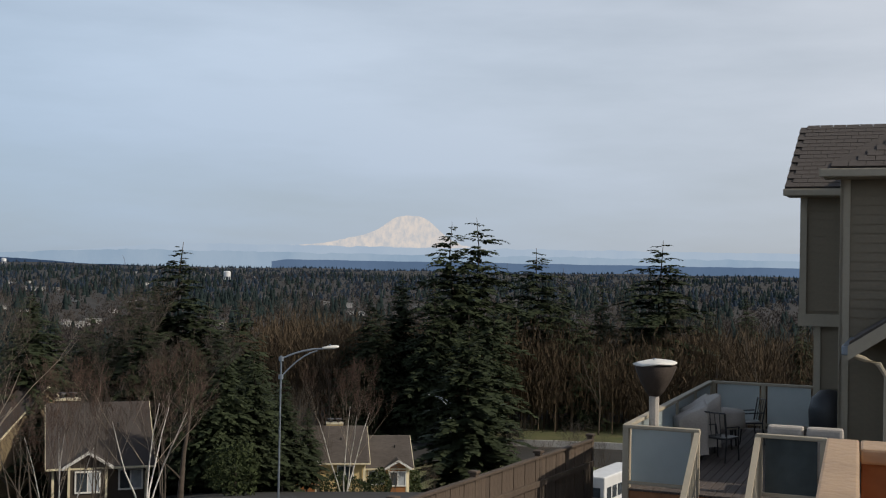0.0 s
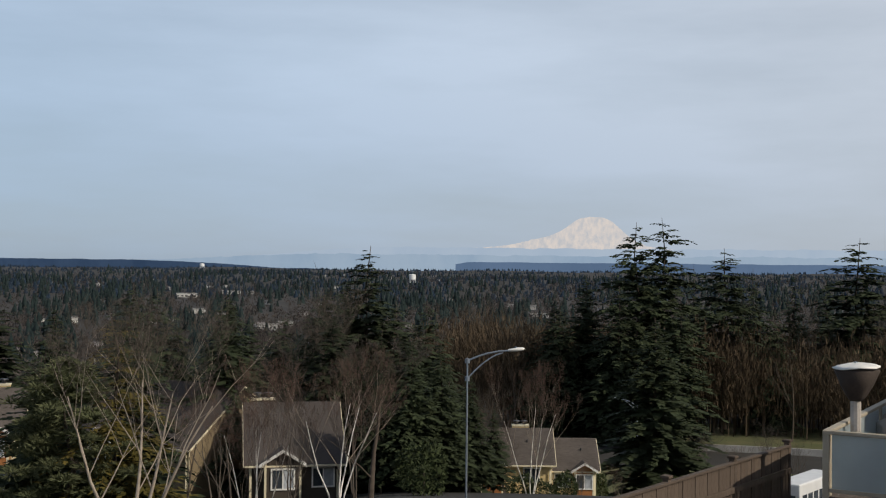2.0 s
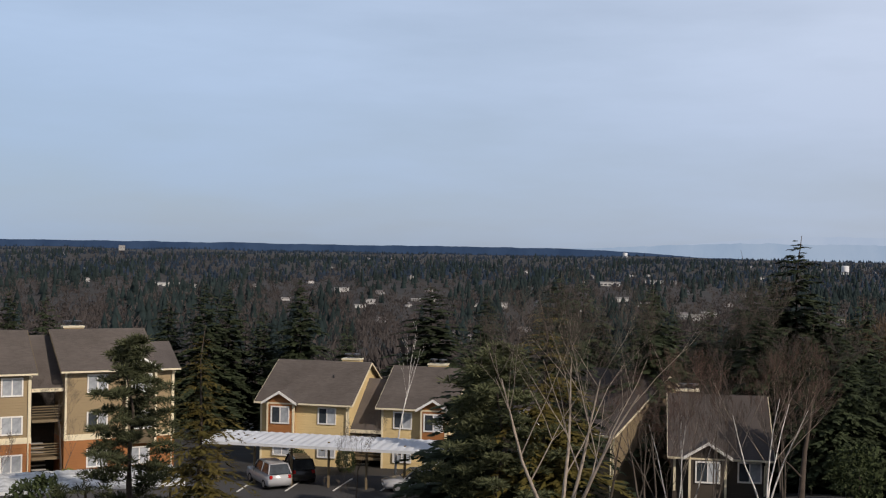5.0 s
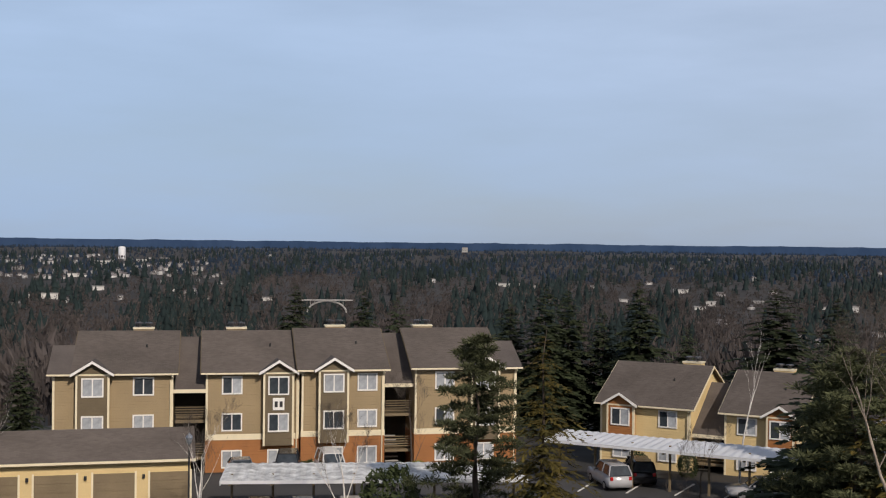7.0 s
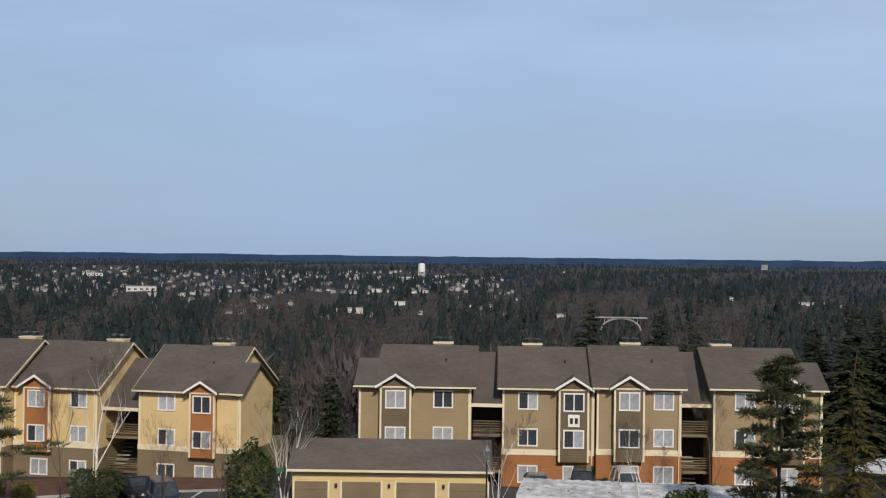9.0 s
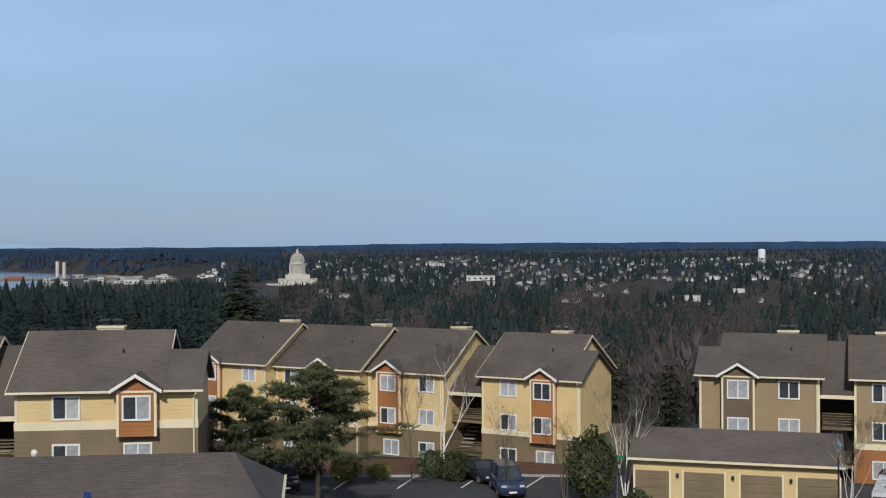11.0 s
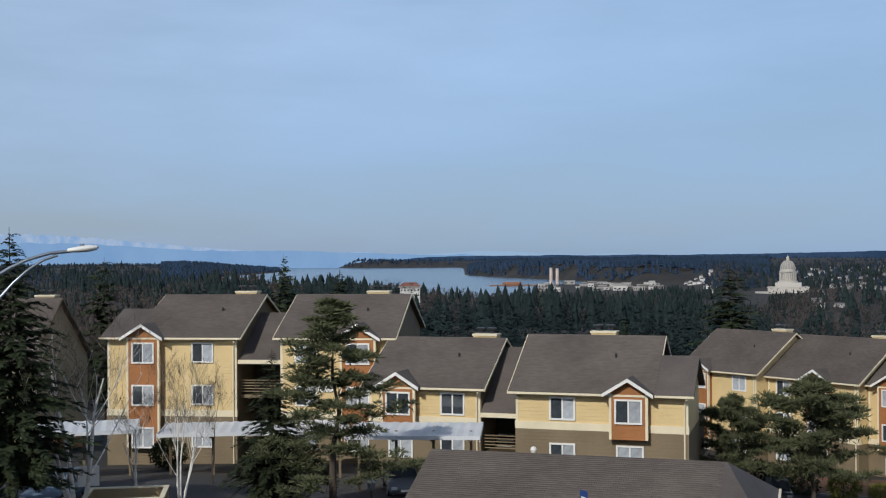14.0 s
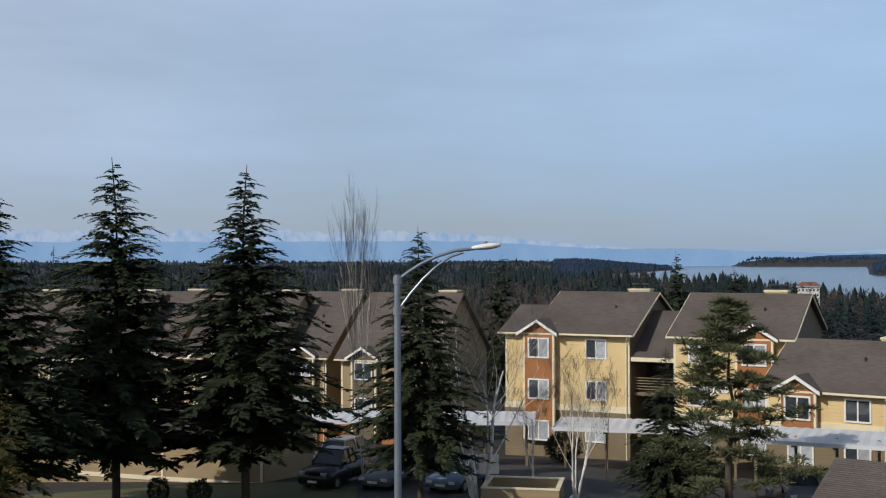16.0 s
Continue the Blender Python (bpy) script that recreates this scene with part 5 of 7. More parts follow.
def rough(a, s=1.0):
    return s * (noise.noise(Vector((a * 0.9, 3.1, 0))) + 0.5 * noise.noise(Vector((a * 2.3, 1.7, 0))) + 0.3 * noise.noise(Vector((a * 6.1, 0.7, 0))) + 0.2 * noise.noise(Vector((a * 15.0, 0.2, 0))))


def great_peak(a):
    x = a - 1.55
    top_ = 0.0285 / (1 + (abs(x) / (1.55 if x > 0 else 1.5)) ** 3.2)
    return 0.0120 + top_ + 0.006 * math.exp(-((x - 2.6) / 1.5) ** 2) + 0.002 * math.exp(-((x - 5) / 2) ** 2) + rough(a * 3, 0.0006)


# haze painted into each range: blue for the nearer, paler for the farther
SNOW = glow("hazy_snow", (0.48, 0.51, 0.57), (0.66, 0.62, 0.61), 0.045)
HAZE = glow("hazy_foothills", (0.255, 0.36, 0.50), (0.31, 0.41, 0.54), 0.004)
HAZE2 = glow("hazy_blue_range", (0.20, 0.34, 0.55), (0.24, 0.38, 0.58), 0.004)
PALE = glow("hazy_far_range", (0.31, 0.44, 0.60), (0.33, 0.46, 0.61), 0.004)
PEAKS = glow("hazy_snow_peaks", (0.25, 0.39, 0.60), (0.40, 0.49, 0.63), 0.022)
DEEPBLUE = glow("hazy_low_hills", (0.026, 0.050, 0.100), (0.040, 0.070, 0.130), 0.006)
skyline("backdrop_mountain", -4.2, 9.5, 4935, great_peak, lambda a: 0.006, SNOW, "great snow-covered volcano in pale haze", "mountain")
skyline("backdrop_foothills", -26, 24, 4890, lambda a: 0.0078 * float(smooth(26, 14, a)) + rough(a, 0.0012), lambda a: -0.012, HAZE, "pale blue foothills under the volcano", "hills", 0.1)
skyline("backdrop_pale_foothills", -26, 24, 4915, lambda a: 0.0150 * float(smooth(24, 11, a)) - 0.001 + rough(a * 1.3, 0.0011), lambda a: -0.01, glow("haziest_foothills", (0.345, 0.445, 0.585), (0.375, 0.47, 0.60), 0.006), "palest foothills below the volcano", "hills", 0.1)
skyline("backdrop_ridge", -26, 8.4, 4880, lambda a: 0.0003 + 0.0016 * float(smooth(8.4, 7.4, a)) + rough(a * 0.7, 0.0004), lambda a: -0.014, glow("hazy_ridge", (0.085, 0.14, 0.24), (0.10, 0.16, 0.27), 0.004), "blue wooded ridge on the horizon", "hills", 0.1)
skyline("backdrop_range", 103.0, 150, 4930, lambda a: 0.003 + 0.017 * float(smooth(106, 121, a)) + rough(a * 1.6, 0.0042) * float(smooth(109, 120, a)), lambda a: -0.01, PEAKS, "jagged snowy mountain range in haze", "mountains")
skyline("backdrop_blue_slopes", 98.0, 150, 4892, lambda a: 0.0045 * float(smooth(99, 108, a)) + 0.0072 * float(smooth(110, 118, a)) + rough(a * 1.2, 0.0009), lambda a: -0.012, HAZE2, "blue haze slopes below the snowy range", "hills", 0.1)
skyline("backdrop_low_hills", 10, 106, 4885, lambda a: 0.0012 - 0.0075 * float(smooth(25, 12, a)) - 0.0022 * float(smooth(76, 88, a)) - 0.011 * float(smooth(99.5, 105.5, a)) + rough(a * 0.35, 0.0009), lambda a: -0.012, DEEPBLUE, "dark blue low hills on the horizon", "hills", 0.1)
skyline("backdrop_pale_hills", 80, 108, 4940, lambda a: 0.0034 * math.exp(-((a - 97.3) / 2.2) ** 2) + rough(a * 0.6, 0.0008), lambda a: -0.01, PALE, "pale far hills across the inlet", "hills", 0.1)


# ---- town across the valley ----
def far_houses(n, az0, az1, d0, d1, seed, size=(4, 8.5), keep=None):
    az, d, p, r = scatter(n, az0, az1, d0, d1, seed, 1.0, keep)
    walls, roofs = [], []
    for (x, y, z), q in zip(p, d):
        w, l, h = r.uniform(*size) * 1.15, r.uniform(*size) * 0.85, r.uniform(2.0, 4.4)
        a = r.uniform(0, 3.14)
        M = Matrix.Translation((x, y, z)) @ Matrix.Rotation(a, 4, "Z")
        c = [M @ Vector(k) for k in ((-w / 2, -l / 2, -3), (w / 2, -l / 2, -3), (w / 2, l / 2, -3), (-w / 2, l / 2, -3), (-w / 2, -l / 2, h), (w / 2, -l / 2, h), (w / 2, l / 2, h), (-w / 2, l / 2, h), (-w / 2, 0, h + l * 0.3), (w / 2, 0, h + l * 0.3))]
        walls.append([tuple(k) for k in c])
    W = np.array(walls).reshape(-1, 3)
    base = np.arange(len(walls))[:, None, None] * 10
    wf = (np.array([(0, 1, 5, 4), (1, 2, 6, 5), (2, 3, 7, 6), (3, 0, 4, 7), (4, 8, 7, 7), (5, 6, 9, 9)])[None] + base).reshape(-1, 4)
    wf = wf[[len(set(k)) == 4 for k in wf.tolist()]]
    tri = (np.array([(4, 8, 7), (5, 6, 9)])[None] + base).reshape(-1, 3)
    rf = (np.array([(4, 5, 9, 8), (7, 8, 9, 6)])[None] + base).reshape(-1, 4)
    return W, wf, tri, rf


TOWNWALL = mat("town_wall", (0.46, 0.45, 0.44), 0.8, 0.35, 0.008, 0.3, 0.0, pick=0.6)
TOWNROOF = mat("town_roof", (0.16, 0.145, 0.14), 0.8, 0.2, 0.02, 0.3, 0.0, pick=0.5)
for sd, args in enumerate(((70, 56, 82, 1000, 1700), (680, 57, 83, 1450, 2700), (22, 10, 34, 600, 1400), (60, 5, 58, 1200, 3200), (200, 86.5, 95.2, 1450, 1960))):
    W, wf, tri, rf = far_houses(*args, seed=60 + sd)
    tagged(new("town_houses", soup("town_houses", W, wf, TOWNWALL)), "pale houses scattered among far trees", "houses", kind="stuff")
    tagged(new("town_roofs", soup("town_roofs", W, rf, TOWNROOF)), "grey roofs scattered among far trees", "roofs", kind="stuff")


def far_block(name, label, az, te_base, d, w, h, deep=14.0, material=TOWNWALL, floors=0, cols=0):
    if d is None:      # width and height are then given in thousandths of the distance
        d = seen_ground(az, te_base)
        w, h = w * d / 1000, 0.55 * h * d / 1000
        deep = w * 0.5
    p = spot(az, d)
    root = thing(name, label, "building", pose(p.x, p.y, EYE + te_base * d, 0, 0, az))
    part("wall", box(-w / 2, w / 2, 0, deep, -2, h), material, root)
    part("roof", box(-w / 2 - 0.6, w / 2 + 0.6, -0.6, deep + 0.6, h, h + 0.6), CONCRETE, root)
    for i in range(floors):
        for j in range(cols):
            x, z = -w / 2 + w * (j + 0.5) / cols, h * (i + 0.45) / floors
            part("window", box(x - 0.24 * w / cols, x + 0.24 * w / cols, -0.15, 0.05, z - 0.16 * h / floors, z + 0.16 * h / floors), GLASS, root)
    return root


PALEBLOCK = mat("pale_commercial_wall", (0.62, 0.61, 0.58), 0.7, 0.12, 0.05, 0.6, 0.0)
for az, te, w, h, d in BLOCKS:
    far_block("commercial_building", "long pale commercial building among valley trees", az, te, None, w, h, material=PALEBLOCK if w > 8 else TOWNWALL, floors=1 if w > 15 else 0, cols=5)
far_block("office_tower", "pale office tower on the wooded horizon", 44.6, -0.006, 3000, 15, 10, material=CONCRETE, floors=4, cols=5)
rp = random.Random(12)
for k in range(46):      # clustered sheds, tanks and stores of the port
    az = 88.6 + 6.2 * rp.random() ** 1.1
    te = -0.0255 - 0.0075 * rp.random()
    dd = (WATER + 1) / (te * 0.985)
    far_block("port_building", "pale low port shed by the water", az, (WATER + 1) / dd, dd, rp.uniform(6, 20), rp.uniform(2.5, 6.5), rp.uniform(6, 12), rp.choice((PALEBLOCK, CONCRETE, TOWNWALL, TOWNROOF)), 1, rp.randint(2, 5))
hp = far_block("hotel", "white hotel block with a red hipped roof", 101.2, -0.040, 560, 9.6, 7.0, 8, PALEBLOCK, 3, 6)
REDROOF = mat("red_tile_roof", (0.20, 0.085, 0.065), 0.8, 0.2, 0.3, 2, 0.1)
bm = bmesh.new()
b0 = [bm.verts.new(c) for c in ((-5.5, -0.7, 7.6), (5.5, -0.7, 7.6), (5.5, 8.7, 7.6), (-5.5, 8.7, 7.6))]
b1 = [bm.verts.new(c) for c in ((-2.6, 3, 9.4), (2.6, 3, 9.4), (2.6, 5, 9.4), (-2.6, 5, 9.4))]
bm.faces.new(b0), bm.faces.new(b1)
for k in range(4):
    bm.faces.new((b0[k], b0[(k + 1) % 4], b1[(k + 1) % 4], b1[k]))
part("hipped_roof", bm, REDROOF, hp)

# domed capitol
STONE = mat("pale_sandstone", (0.50, 0.475, 0.43), 0.8, 0.12, 0.03, 0.4, 0.05)
DOMESTONE = mat("weathered_dome_stone", (0.30, 0.285, 0.26), 0.8, 0.15, 0.05, 0.4, 0.05)
cp = spot(83.2, 1500)
capitol = thing("capitol", "stone capitol with colonnaded drum and tall dome", "capitol building", pose(cp.x, cp.y, EYE - 51.5, 0, 0, 83.2))
U = 1500 / 2079.0
part("podium", box(-53 * U, 35 * U, -8, 30, -20, 3 * U), STONE, capitol)
part("wing_roof", box(-54 * U, 36 * U, -8.6, 30.6, 3 * U, 4 * U), STONE, capitol)
part("main_block", box(-33 * U, 34 * U, -5, 28, 4 * U, 12 * U), STONE, capitol)
part("cornice", box(-34 * U, 35 * U, -5.6, 28.6, 12 * U, 13 * U), STONE, capitol)
part("drum_base", box(-21 * U, 22 * U, -1, 27, 13 * U, 20 * U), STONE, capitol)
part("drum_step", lathe([(17 * U, 20 * U), (17 * U, 22 * U), (15 * U, 22.5 * U)], 24), STONE, capitol, m=pose(0, 13, 0))
part("drum", lathe([(11.5 * U, 22 * U), (11.5 * U, 38 * U), (14.4 * U, 38.4 * U), (14.4 * U, 40 * U), (12.6 * U, 40.4 * U), (12.6 * U, 43 * U)], 24), STONE, capitol, m=pose(0, 13, 0))
part("dome", lathe([(12.6 * U, 42.5 * U), (12.3 * U, 46 * U), (11 * U, 50 * U), (8.6 * U, 54 * U), (5.4 * U, 57 * U), (3.0 * U, 58 * U)], 24), DOMESTONE, capitol, m=pose(0, 13, 0))
for k in range(16):
    a = 2 * math.pi * k / 16
    part("dome_rib", rod([(q * U * math.cos(a), 13 + q * U * math.sin(a), z * U) for q, z in ((12.7, 43), (12.4, 46), (11.1, 50), (8.7, 54), (5.4, 57.1))], 0.35 * U, 5), STONE, capitol)
part("lantern", lathe([(3.0 * U, 57.8 * U), (2.6 * U, 62 * U), (2.9 * U, 62.5 * U), (1.4 * U, 64.5 * U), (0.4 * U, 66 * U), (0.2 * U, 68 * U)], 12), STONE, capitol, m=pose(0, 13, 0))
for k in range(24):
    a = 2 * math.pi * k / 24
    part("column", rod([(13.4 * U * math.cos(a), 13 + 13.4 * U * math.sin(a), 22.4 * U), (13.4 * U * math.cos(a), 13 + 13.4 * U * math.sin(a), 38.3 * U)], 0.75 * U, 6), STONE, capitol)
for k in range(12):
    x = (-48 + 7.0 * k) * U
    part("column", rod([(x, -8.9, -8), (x, -8.9, 2.9 * U)], 0.8 * U, 6), STONE, capitol)

# white water towers, harbour silos, arch bridge
TANK = mat("white_tank_paint", (0.78, 0.79, 0.80), 0.5, 0.06, 0.2, 2, 0.0)
for az, te0, te1, d, r_, legs in ((60.95, -0.0135, -0.0047, 1900, 5.5, True), (10.4, -0.0145, -0.0088, 1900, 5.6, False), (20.5, -0.0045, -0.0015, 3000, 6, False)):
    p = spot(az, d)
    tw = thing("water_tower", "white steel water tower above dark trees", "water tower", pose(p.x, p.y, EYE + te0 * d, 0, 0, az))
    hh = (te1 - te0) * d
    part("tank", lathe([(r_ * 0.94, hh * 0.15), (r_, hh * 0.25), (r_, hh * 0.9), (r_ * 0.75, hh * 0.97), (0.4, hh)], 20), TANK, tw)
    for k in range(6):
        a = 2 * math.pi * k / 6
        part("leg", rod([(r_ * 0.9 * math.cos(a), r_ * 0.9 * math.sin(a), -3), (r_ * 0.9 * math.cos(a), r_ * 0.9 * math.sin(a), hh * 0.3)], 0.5, 6), TANK, tw)
SILO = mat("pale_pink_silo", (0.60, 0.50, 0.46), 0.7, 0.1, 0.1, 1, 0.0)
for az, te in ((94.3, -0.0118), (94.0, -0.0125)):
    p = spot(az, 1880)
    si = thing("silo_tower", "tall pale harbour tower by the water", "tower", pose(p.x, p.y, EYE + WATER, 0, 0, az), group="harbour towers")
    part("shaft", rod([(0, 0, -1), (0, 0, -WATER + te * 1880)], 2.6, 12), SILO, si)
    part("cap", rod([(0, 0, -WATER + te * 1880), (0, 0, -WATER + te * 1880 + 0.8)], 2.9, 12), CONCRETE, si)
p = spot(95.6, 1880)
pier = thing("pier", "long low brown timber pier in the water", "pier", pose(p.x, p.y, EYE + WATER, 0, 0, 94.6))
part("deck", box(-55, 20, -10, 12, -1, 1.6), mat("pier_timber", (0.2, 0.11, 0.075), 0.9, 0.3, 0.1, 1, 0.0), pier)
part("log_stack", rounded(-34, -4, -4, 8, 1.6, 6, r=1.0), mat("stacked_logs", (0.26, 0.13, 0.08), 0.9, 0.3, 0.3, 1.5, 0.2), pier)
p = spot(51.3, 640)
br = thing("arch_bridge", "pale concrete arch bridge in the valley", "bridge", pose(p.x, p.y, EYE - 0.0565 * 640, 0, 0, 51.3))
arch = [(10.5 * math.cos(math.pi * k / 14), 0, 6.2 * math.sin(math.pi * k / 14) - 1.5) for k in range(15)]
part("arch", rod(arch, 0.5, 6), CONCRETE, br)
part("bridge_deck", box(-14, 14, -1, 1, 4.9, 5.5), CONCRETE, br)
for k in range(-4, 5):
    part("hanger", rod([(k * 2.2, 0, 6.2 * math.sqrt(max(0, 1 - (k * 2.2 / 10.5) ** 2)) - 1.5), (k * 2.2, 0, 5.2)], 0.15, 5), CONCRETE, br)

# ---- roads, lots, lawns ----
sheet("parking_lot", 24, 81, (61.5, 86), ASPHALT, 0.05, "dark asphalt car park with painted bays", "car park")
sheet("parking_lot", 80.8, 97, (70, 84.5), ASPHALT, 0.06, "dark asphalt car park by the mulch bed", "car park")
sheet("parking_lot", 97, 125, (48, 76), ASPHALT, 0.05, "shaded asphalt car park", "car park")
sheet("mulch_bed", 69, 95, (84.8, 96), MULCH, 0.09, "red-brown bark mulch bed", "mulch bed")
sheet("lawn", 123, 148, (45, 61.4), LAWN, 0.06, "shaded winter lawn beside the garages", "lawn")
sheet("path", 132, 148, (47, 51.5), CONCRETE, 0.10, "grey concrete path across the lawn", "path")
sheet("lawn", -14, -1.5, (168, 215), LAWN, 0.08, "pale green lawn at the wood's edge", "lawn")
sheet("lawn", -4, 4.5, (86, 108), LAWN, 0.08, "green verge along the street", "lawn")
sheet("road", -14, 1.0, (108.2, 118), ASPHALT, 0.06, "grey asphalt street", "road")
sheet("road", -5, 2.2, (100, 103), CONCRETE, 0.12, "pale concrete pavement beside the verge", "pavement")
sheet("lawn", -10, 22, (118.3, 150), LAWN, 0.05, "rough grass around the houses", "lawn")


def arc(az0, az1, d, n=12):
    return [(-d * math.sin(radians(az0 + (az1 - az0) * i / n)), d * math.cos(radians(az0 + (az1 - az0) * i / n))) for i in range(n + 1)]


def ray_line(az, d0, d1, skew=0.0):
    a, b = radians(az), radians(az + skew)
    return [(-d0 * math.sin(a), d0 * math.cos(a)), (-d1 * math.sin(b), d1 * math.cos(b))]


strip("kerb", arc(69, 95, 84.6), 0.16, 0.18, CONCRETE, "pale concrete kerb along the mulch bed", "kerb")
strip("kerb", arc(117, 123, 61.6), 0.16, 0.16, CONCRETE, "pale concrete kerb along the lawn", "kerb")
strip("kerb", arc(-12, 2, 108), 0.16, 0.16, CONCRETE, "pale concrete kerb along the street", "kerb")
strip("low_wall", arc(-12, -2.2, 166.5), 0.4, 0.9, CONCRETE, "low pale concrete wall below the lawn", "wall")
for az in (72.5, 75.6, 78.7, 81.8, 84.9, 30, 32.3, 34.6, 36.9, 39.2, 99.6, 103, 106.5, 110, 113.5):
    d = 80 if 70 < az < 90 else (79.5 if az < 70 else 52)
    strip("bay_line", ray_line(az, d, d + 4.4, -0.9), 0.12, 0.012, PAINTLINE, "white painted parking bay line", "line", 0.07)


# ---- parked cars ----
def loft(sections, xs):
    bm = bmesh.new()
    rings = [[bm.verts.new((x, y, z)) for y, z in s] for s, x in zip(sections, xs)]
    n = len(rings[0])
    for a, b in zip(rings, rings[1:]):
        for k in range(n):
            bm.faces.new((a[k], a[(k + 1) % n], b[(k + 1) % n], b[k]))
    bm.faces.new(rings[0])
    bm.faces.new(rings[-1])
    return bm


def car(label, m, paint, shape="sedan", group="parked cars"):
    """Length along x, nose at -x."""
    root = thing("car", label, "car", m, group)
    tall = {"sedan": 1.42, "suv": 1.72, "pickup": 1.75, "van": 1.85}[shape]
    belt = 0.92 if shape == "sedan" else 1.08
    nose = 0.72 if shape == "sedan" else 0.98
    xs = [-2.25, -2.15, -1.2, -0.2, 1.2, 2.1, 2.25]
    hs = [nose - 0.12, nose, belt - 0.04, belt, belt, belt - 0.02, belt - 0.15]
    secs = [[(-0.86 if 0 < i < 6 else -0.74, 0.28), (0.86 if 0 < i < 6 else 0.74, 0.28), (0.9 if 0 < i < 6 else 0.76, 0.6), (0.82 if 0 < i < 6 else 0.7, h), (-0.82 if 0 < i < 6 else -0.7, h), (-0.9 if 0 < i < 6 else -0.76, 0.6)] for i, h in enumerate(hs)]
    bm = loft(secs, xs)
    bmesh.ops.bevel(bm, geom=bm.edges[:], offset=0.05, segments=2, affect="EDGES")
    part("body", bm, PAINTS[paint], root, smooth=True)
    span = {"sedan": (-0.95, -0.3, 0.9, 1.75), "suv": (-0.95, -0.35, 1.85, 2.15), "pickup": (-0.9, -0.3, 0.55, 0.8), "van": (-1.3, -0.6, 1.95, 2.2)}[shape]
    low_ = [(-0.8, belt - 0.03), (0.8, belt - 0.03), (0.8, belt), (-0.8, belt)]
    up_ = [(-0.8, belt - 0.03), (0.8, belt - 0.03), (0.62, tall), (-0.62, tall)]
    bm = loft([low_, up_, up_, low_], span)
    bmesh.ops.bevel(bm, geom=bm.edges[:], offset=0.04, segments=2, affect="EDGES")
    part("cabin", bm, GLASS, root, "dark glazed cabin")
    bm = loft([[(-0.6, tall - 0.03), (0.6, tall - 0.03), (0.56, tall + 0.03), (-0.56, tall + 0.03)]] * 2, (span[1] - 0.02, span[2] + 0.02))
    part("car_roof", bm, PAINTS[paint], root)
    for x in ((span[0] + span[1]) / 2, (span[1] + span[2]) / 2, (span[2] + span[3]) / 2):
        for s in (-1, 1):
            slant = (span[1] - span[0]) * 0.5 if x < span[1] else ((span[2] - span[3]) * 0.5 if x > span[2] else 0)
            part("pillar", rod([(x - slant, s * 0.81, belt), (x + slant, s * 0.635, tall)], 0.045, 5), PAINTS[paint], root)
    for x in (-1.38, 1.4):
        for s in (-1, 1):
            ty = part("wheel", rod([(x, s * 0.66, 0.32), (x, s * 0.9, 0.32)], 0.32, 16), RUBBER, root)
            part("rim", rod([(x, s * 0.895, 0.32), (x, s * 0.915, 0.32)], 0.2, 10), RIM, ty)
    for s in (-1, 1):
        part("headlight", rounded(-2.27, -2.13, s * 0.6 - 0.16, s * 0.6 + 0.16, nose - 0.2, nose - 0.06, r=0.03), CLEARLAMP, root)
        part("tail_light", rounded(2.15, 2.28, s * 0.66 - 0.1, s * 0.66 + 0.1, belt - 0.3, belt - 0.06, r=0.03), REDLAMP, root)
        part("mirror", rounded(span[0] + 0.25, span[0] + 0.42, s * 0.92 - 0.09, s * 0.92 + 0.09, belt, belt + 0.14, r=0.03), PAINTS[paint], root)
    part("number_plate", box(-2.29, -2.262, -0.26, 0.26, 0.4, 0.52), WHITE, root)
    if shape == "pickup":
        part("bed_liner", box(0.95, 2.1, -0.72, 0.72, belt - 0.3, belt + 0.004), RUBBER, root)
    return root


for label, az, d, turn, paint, shape in (
        ("dark grey sedan parked before the tan house", 55.5, 83, 95, "grey", "sedan"), ("black hatchback parked before the tan house", 53.3, 83.5, 88, "black", "suv"),
        ("white van with a roof rack parked by the stair", 51.2, 83, 100, "white", "van"), ("maroon car parked under the carport", 46.2, 66.5, 84, "maroon", "sedan"),
        ("silver car parked under the carport", 50.3, 69, 90, "silver", "sedan"), ("steel-blue car parked under the carport", 52.6, 69, 90, "steelblue", "sedan"), ("black car parked under the carport", 54.6, 69, 90, "black", "sedan"),
        ("silver hatchback seen from behind in the car park", 37.7, 82, -70, "silver", "suv"), ("black car under the long carport", 36.3, 84, -80, "black", "suv"), ("silver sedan in shade by the carport", 30.6, 80, 10, "silver", "sedan"),
        ("dark maroon sedan parked by the mulch bed", 74.7, 83, 120, "black", "sedan"), ("navy blue van parked by the bare shrub", 73.4, 78.5, 100, "navy", "van"), ("black hatchback beside the garage roof", 84.2, 79, 95, "black", "suv"),
        ("dark pickup parked in the shade", 124.0, 60, 60, "black", "pickup"), ("grey sedan parked in the shade", 121.2, 59.5, 62, "grey", "sedan"), ("steel-blue sedan parked behind the lamp post", 118.0, 58.5, 64, "steelblue", "sedan"), ("pale jeep under the carport", 123.8, 69, 60, "silver", "suv"),
        ("white car parked behind the pine", 88.3, 78, 90, "white", "sedan"), ("dark car parked under the carport", 102, 63.5, 95, "grey", "sedan")):
    p = spot(az, d, 0.06)
    car(label, pose(p.x, p.y, p.z, 0, 0, az + turn), paint, shape)

